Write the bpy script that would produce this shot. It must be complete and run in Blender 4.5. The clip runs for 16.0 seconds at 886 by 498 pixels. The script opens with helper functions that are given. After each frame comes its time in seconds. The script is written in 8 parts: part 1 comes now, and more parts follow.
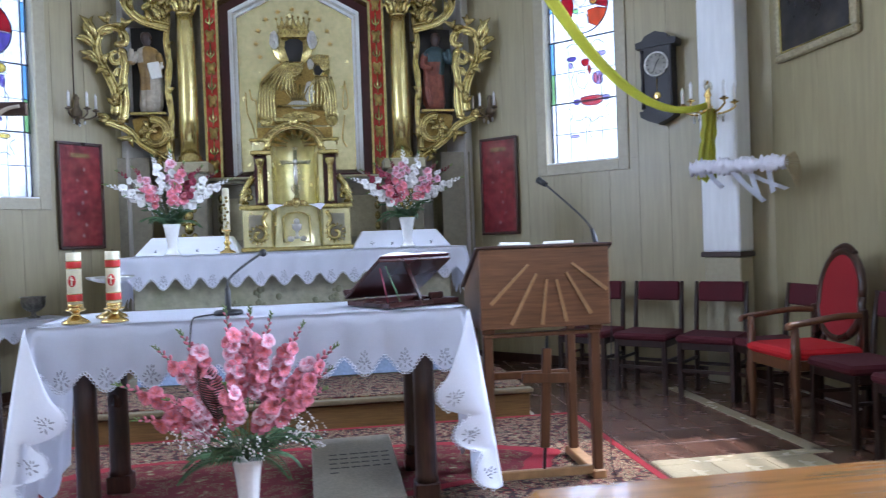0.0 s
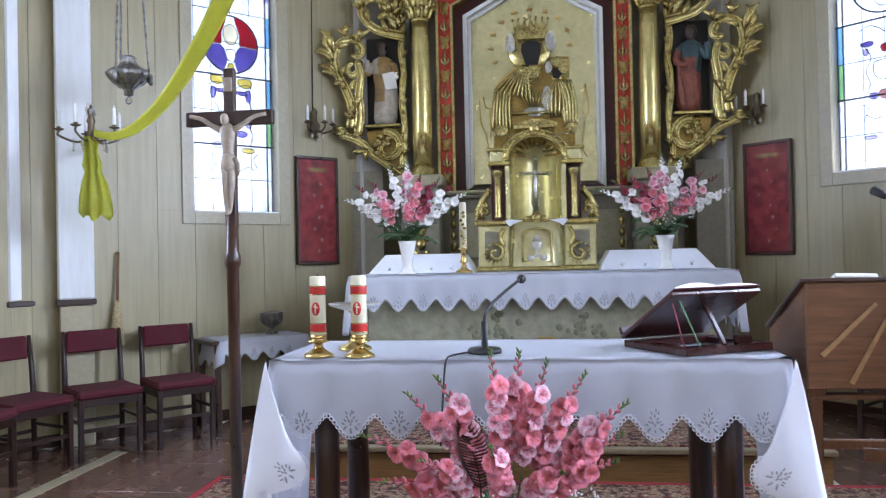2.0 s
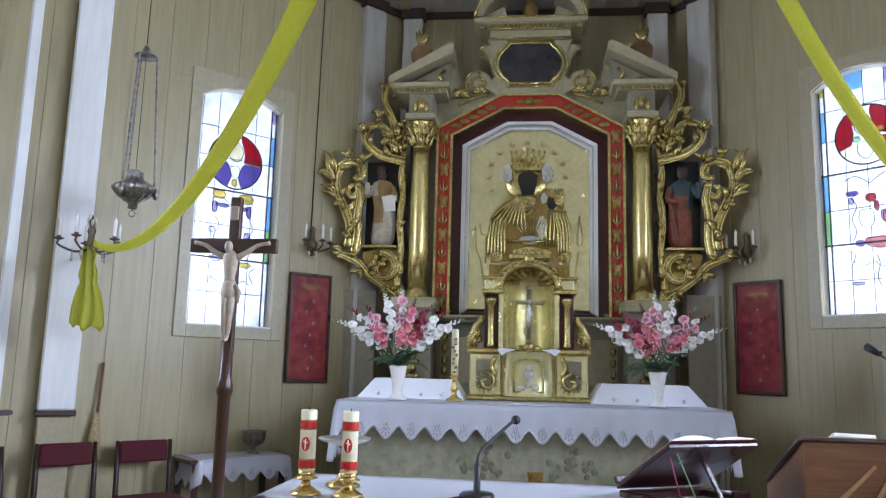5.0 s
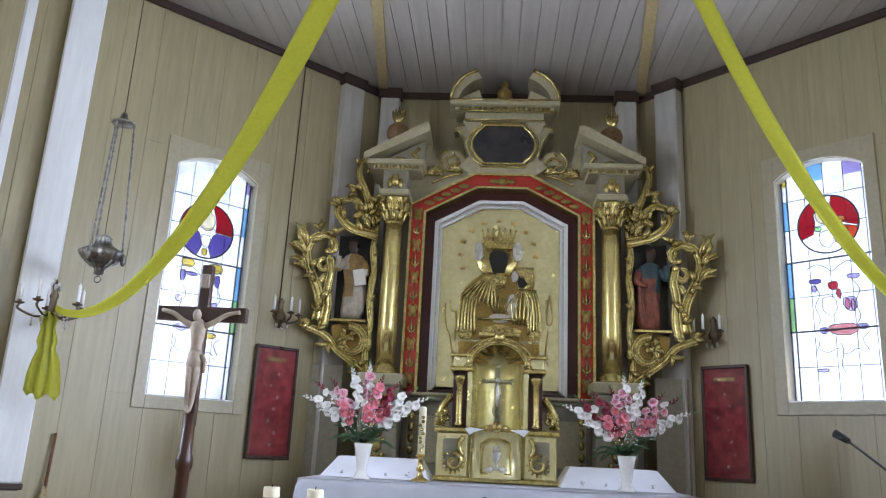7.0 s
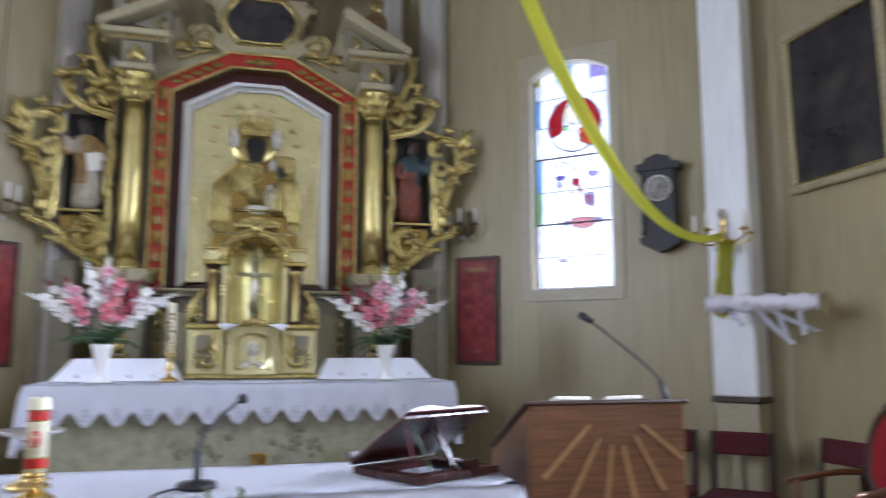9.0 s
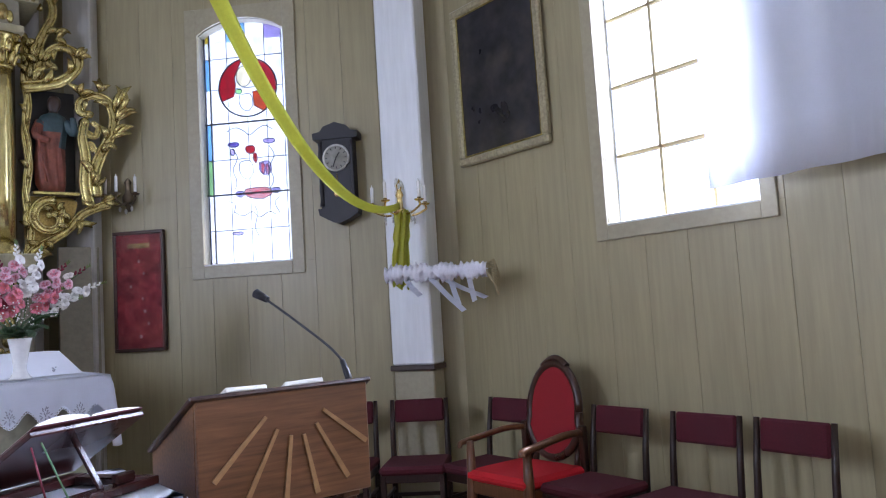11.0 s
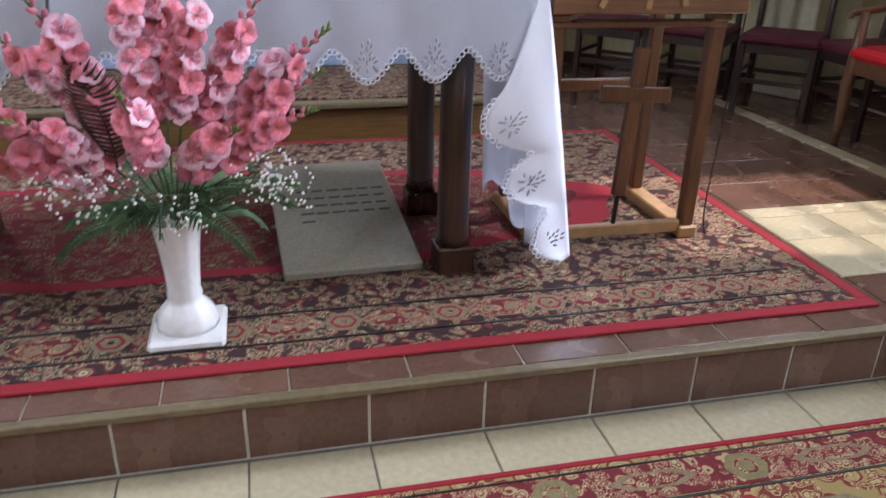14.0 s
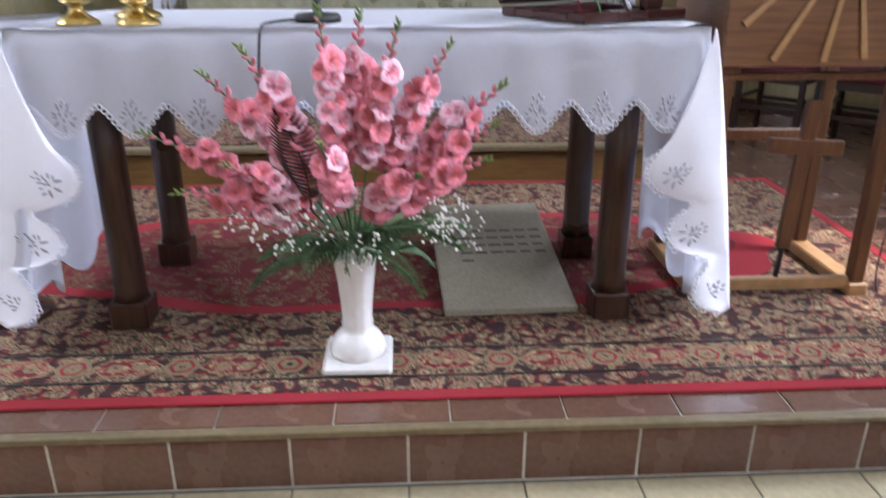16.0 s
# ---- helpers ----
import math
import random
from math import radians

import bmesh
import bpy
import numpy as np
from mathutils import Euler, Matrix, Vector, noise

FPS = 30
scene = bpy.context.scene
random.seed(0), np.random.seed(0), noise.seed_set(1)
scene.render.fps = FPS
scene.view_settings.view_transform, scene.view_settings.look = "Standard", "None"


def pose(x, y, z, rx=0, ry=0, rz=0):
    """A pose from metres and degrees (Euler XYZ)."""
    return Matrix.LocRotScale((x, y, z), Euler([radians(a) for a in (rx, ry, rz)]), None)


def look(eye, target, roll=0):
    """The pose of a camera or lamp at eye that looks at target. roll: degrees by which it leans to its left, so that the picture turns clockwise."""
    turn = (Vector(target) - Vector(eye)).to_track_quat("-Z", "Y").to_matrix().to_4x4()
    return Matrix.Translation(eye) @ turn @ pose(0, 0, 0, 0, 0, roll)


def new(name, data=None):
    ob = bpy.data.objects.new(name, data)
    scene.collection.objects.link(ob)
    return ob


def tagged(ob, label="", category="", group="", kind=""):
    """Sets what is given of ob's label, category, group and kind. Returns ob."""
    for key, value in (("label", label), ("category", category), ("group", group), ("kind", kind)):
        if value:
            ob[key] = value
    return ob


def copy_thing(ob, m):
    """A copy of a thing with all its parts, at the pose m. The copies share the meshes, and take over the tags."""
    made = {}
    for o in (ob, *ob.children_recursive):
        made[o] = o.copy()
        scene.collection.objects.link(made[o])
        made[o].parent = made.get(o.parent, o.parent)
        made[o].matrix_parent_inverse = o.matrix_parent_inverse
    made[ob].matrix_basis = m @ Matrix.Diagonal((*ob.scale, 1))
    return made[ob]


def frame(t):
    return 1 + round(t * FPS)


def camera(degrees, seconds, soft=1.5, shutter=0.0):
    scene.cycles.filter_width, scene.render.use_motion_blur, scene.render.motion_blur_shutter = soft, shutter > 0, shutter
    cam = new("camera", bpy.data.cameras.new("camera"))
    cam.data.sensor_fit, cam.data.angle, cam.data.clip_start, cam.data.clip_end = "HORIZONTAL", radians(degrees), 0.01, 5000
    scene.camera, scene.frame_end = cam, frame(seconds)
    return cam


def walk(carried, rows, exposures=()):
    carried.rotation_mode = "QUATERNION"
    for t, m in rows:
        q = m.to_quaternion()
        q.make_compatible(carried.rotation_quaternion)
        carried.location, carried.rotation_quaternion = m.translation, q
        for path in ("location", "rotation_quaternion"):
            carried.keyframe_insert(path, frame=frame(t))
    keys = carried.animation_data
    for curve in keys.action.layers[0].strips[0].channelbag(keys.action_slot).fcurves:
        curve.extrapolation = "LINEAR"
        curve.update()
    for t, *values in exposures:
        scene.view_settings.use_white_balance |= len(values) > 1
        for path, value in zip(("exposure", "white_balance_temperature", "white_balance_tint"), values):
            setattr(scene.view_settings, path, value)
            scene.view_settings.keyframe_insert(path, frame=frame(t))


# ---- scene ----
cam = camera(60.32, 16.0, soft=1.1, shutter=0.4)
# seconds, eye x y z, yaw to the left, pitch up, lean to the left
PATH = [
    (0.0, 0.274, -0.983, 1.247, -8.36, -0.78, -2.04),
    (0.5, 0.153, -0.773, 1.241, -4.95, -0.46, -3.42),
    (1.0, 0.102, -0.513, 1.241, 0.21, -0.05, -2.11),
    (1.5, 0.059, -0.349, 1.264, 5.13, 0.37, -1.86),
    (2.0, -0.000, -0.308, 1.309, 7.03, 0.61, -1.23),
    (2.5, -0.033, -0.294, 1.336, 8.46, 1.69, -0.01),
    (3.0, -0.044, -0.295, 1.348, 7.92, 2.67, -0.00),
    (3.5, -0.053, -0.302, 1.353, 8.14, 3.58, 0.73),
    (4.0, -0.055, -0.322, 1.359, 7.71, 5.12, 0.98),
    (4.5, -0.055, -0.327, 1.377, 6.97, 7.01, 1.19),
    (5.0, -0.042, -0.331, 1.411, 6.14, 8.99, 1.48),
    (7.5, -0.085, -0.319, 1.395, 2.75, 15.20, 2.77),
    (8.0, -0.134, -0.275, 1.384, 0.33, 12.89, 1.37),
    (8.5, -0.157, -0.205, 1.379, -1.86, 9.19, -1.32),
    (9.0, -0.084, -0.105, 1.393, -14.74, 7.58, -0.00),
    (9.3, -0.007, 0.020, 1.432, -23.24, 7.22, 1.03),
    (9.5, 0.041, 0.061, 1.439, -29.22, 7.54, 0.51),
    (9.7, 0.074, 0.085, 1.444, -34.47, 7.60, 0.14),
    (11.8, 0.069, 0.244, 1.354, -38.32, 2.63, -3.45),
    (12.0, 0.070, 0.272, 1.322, -35.0, -0.1, -3.15),
    (12.2, 0.075, 0.303, 1.288, -31.50, -3.36, -2.57),
    (12.5, 0.119, 0.379, 1.211, -27.17, -6.74, -0.70),
    (13.0, 0.168, 0.420, 1.117, -21.46, -14.65, 1.05),
    (13.5, 0.146, 0.452, 1.088, -17.71, -19.95, 0.64),
    (14.0, 0.122, 0.448, 1.077, -13.84, -24.20, 1.51),
    (14.5, 0.117, 0.445, 1.072, -11.05, -27.12, 1.89),
    (15.0, 0.110, 0.437, 1.067, -8.72, -27.49, 1.05),
    (15.5, 0.092, 0.430, 1.077, -6.74, -26.76, 0.40),
    (16.0, 0.037, 0.384, 1.128, -2.83, -21.66, 0.04),
]


def aim(x, y, z, yaw, pitch, lean):
    a, b = radians(yaw), radians(pitch)
    way = Vector((-math.sin(a) * math.cos(b), math.cos(a) * math.cos(b), math.sin(b)))
    return look((x, y, z), Vector((x, y, z)) + way, lean)


EXPOSURES = [(0.0, 0.16, 5800, 22), (2.0, 0.08, 6150, 23), (3.0, -0.04, 6250, 22), (5.0, -0.12, 6300, 22), (7.5, -0.10, 6550, 22), (8.5, -0.10, 6450, 22), (9.5, 0.16, 6350, 29), (12.0, -0.16, 6050, 28), (12.5, 0.06, 6050, 25), (13.0, 0.12, 6300, 24), (14.0, 0.02, 6600, 24), (14.5, -0.06, 6800, 24), (15.0, 0.02, 6950, 24), (15.5, 0.04, 6850, 24), (16.0, 0.30, 6750, 24)]
walk(cam, [(r[0], aim(*r[1:])) for r in PATH], EXPOSURES)

# ---- world, sun, daylight ----
world = bpy.data.worlds.new("sky")
scene.world = world
world.use_nodes = True
wn = world.node_tree
sky = wn.nodes.new("ShaderNodeTexSky")
sky.sky_type = "NISHITA"
sky.sun_disc = False
sky.sun_elevation, sky.sun_rotation = radians(58), radians(95)
wn.links.new(sky.outputs[0], wn.nodes["Background"].inputs[0])
wn.nodes["Background"].inputs[1].default_value = 0.12

sun = new("sun", bpy.data.lights.new("sun", "SUN"))
sun.data.energy, sun.data.angle, sun.data.color = 5.0, radians(1.5), (1.0, 0.97, 0.91)
sun.matrix_world = look((3.9 + 1.56, 2.62 - 0.13, 2.9), (3.9, 2.62, 0.0 + 0.4))


def daylight(at, toward, w, h, watts, colour=(0.68, 0.83, 1.0)):
    """Sky light that stands outside a window."""
    lamp = new("window_daylight", bpy.data.lights.new("window_daylight", "AREA"))
    lamp.data.shape, lamp.data.size, lamp.data.size_y = "RECTANGLE", w, h
    lamp.data.energy, lamp.data.color = watts, colour
    lamp.matrix_world = look(at, toward)
    return lamp


# ---- materials ----
def node_mat(name):
    m = bpy.data.materials.new(name)
    m.use_nodes = True
    t = m.node_tree
    return m, t, t.nodes["Principled BSDF"]


def noise_tex(t, scale, detail=4.0, rough=0.55, coord="Object", stretch=None):
    co = t.nodes.new("ShaderNodeTexCoord")
    n = t.nodes.new("ShaderNodeTexNoise")
    n.inputs["Scale"].default_value, n.inputs["Detail"].default_value, n.inputs["Roughness"].default_value = scale, detail, rough
    src = co.outputs[coord]
    if stretch:
        mp = t.nodes.new("ShaderNodeMapping")
        mp.inputs["Scale"].default_value = stretch
        t.links.new(src, mp.inputs[0])
        src = mp.outputs[0]
    t.links.new(src, n.inputs["Vector"])
    return n


def ramp(t, src, stops, mode="LINEAR"):
    r = t.nodes.new("ShaderNodeValToRGB")
    r.color_ramp.interpolation = mode
    while len(r.color_ramp.elements) < len(stops):
        r.color_ramp.elements.new(0.5)
    for e, (p, c) in zip(r.color_ramp.elements, stops):
        e.position, e.color = p, (*c, 1)
    t.links.new(src, r.inputs[0])
    return r


def mixc(t, a, b, fac, mode="MIX"):
    m = t.nodes.new("ShaderNodeMix")
    m.data_type, m.blend_type = "RGBA", mode
    for v, i in ((fac, 0), (a, 6), (b, 7)):
        if isinstance(v, (int, float)):
            m.inputs[i].default_value = v
        elif isinstance(v, tuple):
            m.inputs[i].default_value = (*v, 1)
        else:
            t.links.new(v, m.inputs[i])
    return m.outputs[2]


def surface(name, colour, rough=0.5, metal=0.0, vary=0.12, grain=40.0, stain=2.5, bump=0.1, stretch=None, piece=0.0, coat=0.0, sheen=0.0, bump_dist=0.004, dirt=None):
    """A material with fine grain and broad stains; piece: tone shift from one piece to the next."""
    m, t, b = node_mat(name)
    fine = noise_tex(t, grain, 6, 0.6, stretch=stretch)
    broad = noise_tex(t, stain, 3, 0.6)
    dark = tuple(c * (1 - vary * 1.6) for c in colour)
    lite = tuple(min(1, c * (1 + vary)) for c in colour)
    c1 = ramp(t, fine.outputs[0], [(0.3, dark), (0.7, lite)]).outputs[0]
    if dirt:
        f = ramp(t, broad.outputs[0], [(0.48, (0, 0, 0)), (0.75, (1, 1, 1))]).outputs[0]
        c1 = mixc(t, c1, dirt, f)
    tone = ramp(t, broad.outputs[0], [(0.3, (1 - vary, 1 - vary, 1 - vary)), (0.7, (1, 1, 1))]).outputs[0]
    c1 = mixc(t, c1, tone, 1.0, "MULTIPLY")
    if piece:
        info = t.nodes.new("ShaderNodeObjectInfo")
        pr = ramp(t, info.outputs["Random"], [(0, (1 - piece,) * 3), (1, (1, 1, 1))]).outputs[0]
        c1 = mixc(t, c1, pr, 1.0, "MULTIPLY")
    t.links.new(c1, b.inputs["Base Color"])
    rr = t.nodes.new("ShaderNodeMapRange")
    rr.inputs[3].default_value, rr.inputs[4].default_value = max(0.03, rough - 0.1), min(1, rough + 0.1)
    t.links.new(broad.outputs[0], rr.inputs[0])
    t.links.new(rr.outputs[0], b.inputs["Roughness"])
    b.inputs["Metallic"].default_value = metal
    b.inputs["Coat Weight"].default_value = coat
    b.inputs["Sheen Weight"].default_value = sheen
    if bump:
        bp = t.nodes.new("ShaderNodeBump")
        bp.inputs["Strength"].default_value, bp.inputs["Distance"].default_value = bump, bump_dist
        t.links.new(fine.outputs[0], bp.inputs["Height"])
        t.links.new(bp.outputs[0], b.inputs["Normal"])
    return m


def carpet_mat(name, field, accents, scale):
    """Woven floral carpet: blossoms of two sizes on a dark field, with twigs between."""
    m, t, b = node_mat(name)
    co = t.nodes.new("ShaderNodeTexCoord")
    warp = noise_tex(t, 9, 2)
    add = t.nodes.new("ShaderNodeMixRGB")
    add.blend_type = "ADD"
    add.inputs[0].default_value = 0.07
    t.links.new(co.outputs["Object"], add.inputs[1])
    t.links.new(warp.outputs[1], add.inputs[2])
    v = t.nodes.new("ShaderNodeTexVoronoi")
    v.inputs["Scale"].default_value = scale
    v.inputs["Randomness"].default_value = 0.75
    t.links.new(add.outputs[0], v.inputs["Vector"])
    rings = ramp(t, v.outputs["Distance"], [(0.0, accents[0]), (0.13, accents[1]), (0.26, field), (0.31, accents[3]), (0.43, accents[2]), (0.52, field)], "CONSTANT").outputs[0]
    v2 = t.nodes.new("ShaderNodeTexVoronoi")
    v2.inputs["Scale"].default_value = scale * 3.1
    t.links.new(add.outputs[0], v2.inputs["Vector"])
    small = ramp(t, v2.outputs["Distance"], [(0.0, accents[1]), (0.27, field), (0.36, accents[2]), (0.48, accents[1]), (0.58, accents[4])], "CONSTANT").outputs[0]
    pick = noise_tex(t, scale * 0.9, 1)
    fac = ramp(t, pick.outputs[0], [(0.47, (0, 0, 0)), (0.5, (1, 1, 1))]).outputs[0]
    c = mixc(t, rings, small, fac)
    wv = noise_tex(t, 420, 2)
    shade = ramp(t, wv.outputs[0], [(0.3, (0.75, 0.75, 0.75)), (0.7, (1, 1, 1))]).outputs[0]
    t.links.new(mixc(t, c, shade, 1.0, "MULTIPLY"), b.inputs["Base Color"])
    b.inputs["Roughness"].default_value = 0.95
    b.inputs["Sheen Weight"].default_value = 0.0
    bp = t.nodes.new("ShaderNodeBump")
    bp.inputs["Strength"].default_value, bp.inputs["Distance"].default_value = 0.5, 0.004
    t.links.new(wv.outputs[0], bp.inputs["Height"])
    t.links.new(bp.outputs[0], b.inputs["Normal"])
    return m


def pane_mat(name, colour, clear=0.75):
    """Coloured church glass that lets the daylight through."""
    m = bpy.data.materials.new(name)
    m.use_nodes = True
    t = m.node_tree
    t.nodes.remove(t.nodes["Principled BSDF"])
    out = t.nodes["Material Output"]
    see = t.nodes.new("ShaderNodeBsdfTransparent")
    dif = t.nodes.new("ShaderNodeBsdfTranslucent")
    glo = t.nodes.new("ShaderNodeBsdfGlossy")
    n = noise_tex(t, 14, 3)
    c = ramp(t, n.outputs[0], [(0.3, tuple(x * 0.7 for x in colour)), (0.7, colour)]).outputs[0]
    for s in (see, dif):
        t.links.new(c, s.inputs[0])
    glo.inputs["Roughness"].default_value = 0.15
    m1, m2 = t.nodes.new("ShaderNodeMixShader"), t.nodes.new("ShaderNodeMixShader")
    m1.inputs[0].default_value, m2.inputs[0].default_value = clear, 0.05
    t.links.new(dif.outputs[0], m1.inputs[1])
    t.links.new(see.outputs[0], m1.inputs[2])
    t.links.new(m1.outputs[0], m2.inputs[1])
    t.links.new(glo.outputs[0], m2.inputs[2])
    t.links.new(m2.outputs[0], out.inputs[0])
    return m


def satin_mat(name, colour):
    """Thin glossy cloth that the light shines through."""
    m = surface(name, colour, 0.38, vary=0.08, grain=60)
    t = m.node_tree
    dif = t.nodes.new("ShaderNodeBsdfTranslucent")
    dif.inputs[0].default_value = (*colour, 1)
    mx = t.nodes.new("ShaderNodeMixShader")
    mx.inputs[0].default_value = 0.45
    t.links.new(t.nodes["Principled BSDF"].outputs[0], mx.inputs[1])
    t.links.new(dif.outputs[0], mx.inputs[2])
    t.links.new(mx.outputs[0], t.nodes["Material Output"].inputs[0])
    return m


WALL = surface("cream_painted_boards", (0.37, 0.318, 0.178), 0.38, vary=0.08, grain=30, stain=1.2, bump=0.06, stretch=(1, 1, 0.06), piece=0.03)
WALL_BACK = surface("board_joint_shadow", (0.30, 0.27, 0.19), 0.7)
WHITE_PAINT = surface("white_gloss_paint", (0.78, 0.80, 0.80), 0.35, vary=0.05, grain=25, bump=0.08, stretch=(1, 1, 0.1))
# the white paint again, base colour lowered to grey for the pilasters
PILASTER_PAINT = surface("grey_white_paint", (0.48, 0.46, 0.41), 0.45, vary=0.08, grain=25, bump=0.08, stretch=(1, 1, 0.1))
CREAM_TRIM = surface("cream_trim_paint", (0.39, 0.345, 0.225), 0.4, vary=0.06, grain=30, bump=0.1)
CEIL = surface("grey_white_ceiling_boards", (0.44, 0.41, 0.37), 0.5, vary=0.08, grain=12, bump=0.2, stretch=(1, 0.05, 1))
OCHRE = surface("ochre_paint", (0.50, 0.40, 0.20), 0.5)
DARK_TRIM = surface("dark_brown_trim", (0.05, 0.028, 0.02), 0.45)
TILE_BROWN = surface("brown_glazed_tile", (0.165, 0.083, 0.055), 0.25, vary=0.15, grain=60, stain=5, bump=0.05, piece=0.22)
TILE_CREAM = surface("cream_glazed_tile", (0.51, 0.44, 0.285), 0.25, vary=0.08, grain=50, stain=4, bump=0.05, piece=0.1)
GROUT = surface("pale_grout", (0.62, 0.58, 0.48), 0.9, grain=150, bump=0.3)
GROUT_GREY = surface("grey_floor_grout", (0.16, 0.15, 0.12), 0.9, grain=150, bump=0.3)
NOSING = surface("yellow_brass_nosing", (0.18, 0.135, 0.07), 0.45, vary=0.15)
CARPET = carpet_mat("floral_carpet", (0.035, 0.009, 0.009), [(0.30, 0.025, 0.03), (0.43, 0.345, 0.20), (0.21, 0.012, 0.018), (0.25, 0.19, 0.09), (0.05, 0.035, 0.016)], 21.0)
CARPET_BAND = carpet_mat("red_floral_carpet_band", (0.17, 0.012, 0.018), [(0.24, 0.02, 0.02), (0.48, 0.37, 0.20), (0.22, 0.015, 0.02), (0.42, 0.32, 0.16), (0.20, 0.02, 0.02)], 24.0)
# red woven centre, with the shadow under the table mixed into its colours
CARPET_MEDAL = carpet_mat("shaded_red_carpet_centre", (0.16, 0.008, 0.013), [(0.36, 0.28, 0.15), (0.20, 0.15, 0.07), (0.15, 0.008, 0.012), (0.20, 0.012, 0.018), (0.17, 0.010, 0.015)], 13.0)
CARPET_CREAM = surface("cream_carpet_figure", (0.27, 0.20, 0.11), 0.95, grain=300, bump=0.4, vary=0.3, stain=40)
CARPET_LOW = carpet_mat("gold_floral_carpet", (0.34, 0.24, 0.08), [(0.24, 0.02, 0.02), (0.48, 0.38, 0.18), (0.22, 0.02, 0.02), (0.40, 0.29, 0.11), (0.20, 0.03, 0.02)], 15.0)
CARPET_RED = surface("red_carpet_border", (0.33, 0.012, 0.022), 0.95, grain=300, bump=0.4, vary=0.15)
GOLD = surface("aged_gilding", (0.76, 0.63, 0.25), 0.23, metal=0.9, vary=0.25, grain=45, stain=9, bump=0.3, dirt=(0.24, 0.16, 0.05), bump_dist=0.003)
GOLD_PLAIN = surface("bright_gold_sheet", (0.86, 0.79, 0.43), 0.24, metal=0.72, vary=0.12, grain=22, stain=6, bump=0.12)
GOLD_DARK = surface("dull_gold_carving", (0.42, 0.28, 0.08), 0.4, metal=0.85, vary=0.25, grain=60, bump=0.4)
SILVER = surface("tarnished_silver", (0.68, 0.67, 0.63), 0.3, metal=0.95, vary=0.15, grain=60, bump=0.2)
OLD_SILVER = surface("blackened_silver", (0.33, 0.32, 0.29), 0.32, metal=0.9, vary=0.3, grain=50, stain=14, bump=0.3, dirt=(0.08, 0.075, 0.065))
BRASS = surface("polished_brass", (0.80, 0.58, 0.22), 0.2, metal=1.0, vary=0.1)
RETABLE_GREY = surface("grey_green_painted_wood", (0.27, 0.245, 0.175), 0.5, vary=0.1, grain=25, bump=0.15)
RETABLE_IVORY = surface("ivory_painted_wood", (0.43, 0.385, 0.24), 0.45, vary=0.1, grain=30, bump=0.15)
RETABLE_WALL = surface("brown_grey_panel", (0.17, 0.135, 0.085), 0.6)
FINIAL_BROWN = surface("ochre_brown_paint", (0.26, 0.15, 0.06), 0.5, vary=0.2)
COLUMN_GOLD = surface("burnished_gold_leaf", (0.80, 0.67, 0.28), 0.2, metal=0.85, vary=0.12, grain=30, stain=5, bump=0.08)
RED_LACQUER = surface("red_lacquer", (0.48, 0.03, 0.015), 0.25, vary=0.12, coat=0.3)
MAROON = surface("dark_maroon_wood", (0.06, 0.008, 0.012), 0.35, vary=0.2)
BLACK = surface("blackened_paint", (0.012, 0.011, 0.010), 0.4)
PAINT_DARK = surface("dark_varnished_canvas", (0.035, 0.033, 0.038), 0.3, vary=0.4, grain=9, stain=4, dirt=(0.07, 0.06, 0.05))
LINEN = surface("white_linen", (0.83, 0.85, 0.92), 0.85, vary=0.04, grain=350, stain=6, bump=0.25, sheen=0.0, bump_dist=0.002)
EMBROID = surface("grey_cutwork", (0.44, 0.45, 0.50), 0.9, grain=250)
ALTAR_STONE = surface("painted_marbled_altar_front", (0.30, 0.29, 0.20), 0.5, vary=0.2, grain=14, stain=3, bump=0.1, dirt=(0.17, 0.18, 0.09))
WOOD_DARK = surface("dark_stained_wood", (0.055, 0.022, 0.012), 0.3, vary=0.3, grain=14, bump=0.15, stretch=(6, 6, 0.5), coat=0.2)
WOOD_RED = surface("red_brown_varnished_wood", (0.048, 0.009, 0.007), 0.28, vary=0.3, grain=14, bump=0.1, stretch=(0.6, 6, 6), coat=0.3)
WOOD_MID = surface("brown_oak_veneer", (0.20, 0.088, 0.037), 0.38, vary=0.22, grain=10, stain=3, bump=0.12, stretch=(0.5, 8, 8))
WOOD_LEG = surface("brown_oak_post", (0.20, 0.085, 0.035), 0.35, vary=0.25, grain=10, stain=3, bump=0.12, stretch=(8, 8, 0.5))
LECTERN_POST = surface("dark_oak_post", (0.145, 0.060, 0.025), 0.35, vary=0.25, grain=10, stain=3, bump=0.12, stretch=(8, 8, 0.5))
CHAIR_WOOD = surface("blackened_beech", (0.028, 0.012, 0.008), 0.35, vary=0.3, grain=14, bump=0.12, stretch=(6, 6, 0.5))
WOOD_LIGHT = surface("light_wood_inlay", (0.41, 0.23, 0.10), 0.4, vary=0.15, grain=20)
WOOD_PEW = surface("orange_varnished_pine", (0.42, 0.17, 0.04), 0.22, vary=0.22, grain=8, bump=0.08, stretch=(0.4, 8, 8), coat=0.5)
PREDELLA_WOOD = surface("golden_brown_step_board", (0.20, 0.105, 0.03), 0.4, vary=0.25, grain=10, stretch=(0.5, 8, 8))
VELVET = surface("burgundy_upholstery", (0.085, 0.005, 0.012), 0.9, vary=0.2, grain=180, bump=0.3, sheen=0.0)
VELVET_RED = surface("scarlet_upholstery", (0.55, 0.006, 0.01), 0.85, vary=0.12, grain=180, bump=0.3, sheen=0.0)
RED_FELT = surface("red_felt_backing", (0.42, 0.012, 0.022), 0.8, vary=0.1, grain=120)
SATIN = satin_mat("yellow_satin", (0.66, 0.66, 0.09))
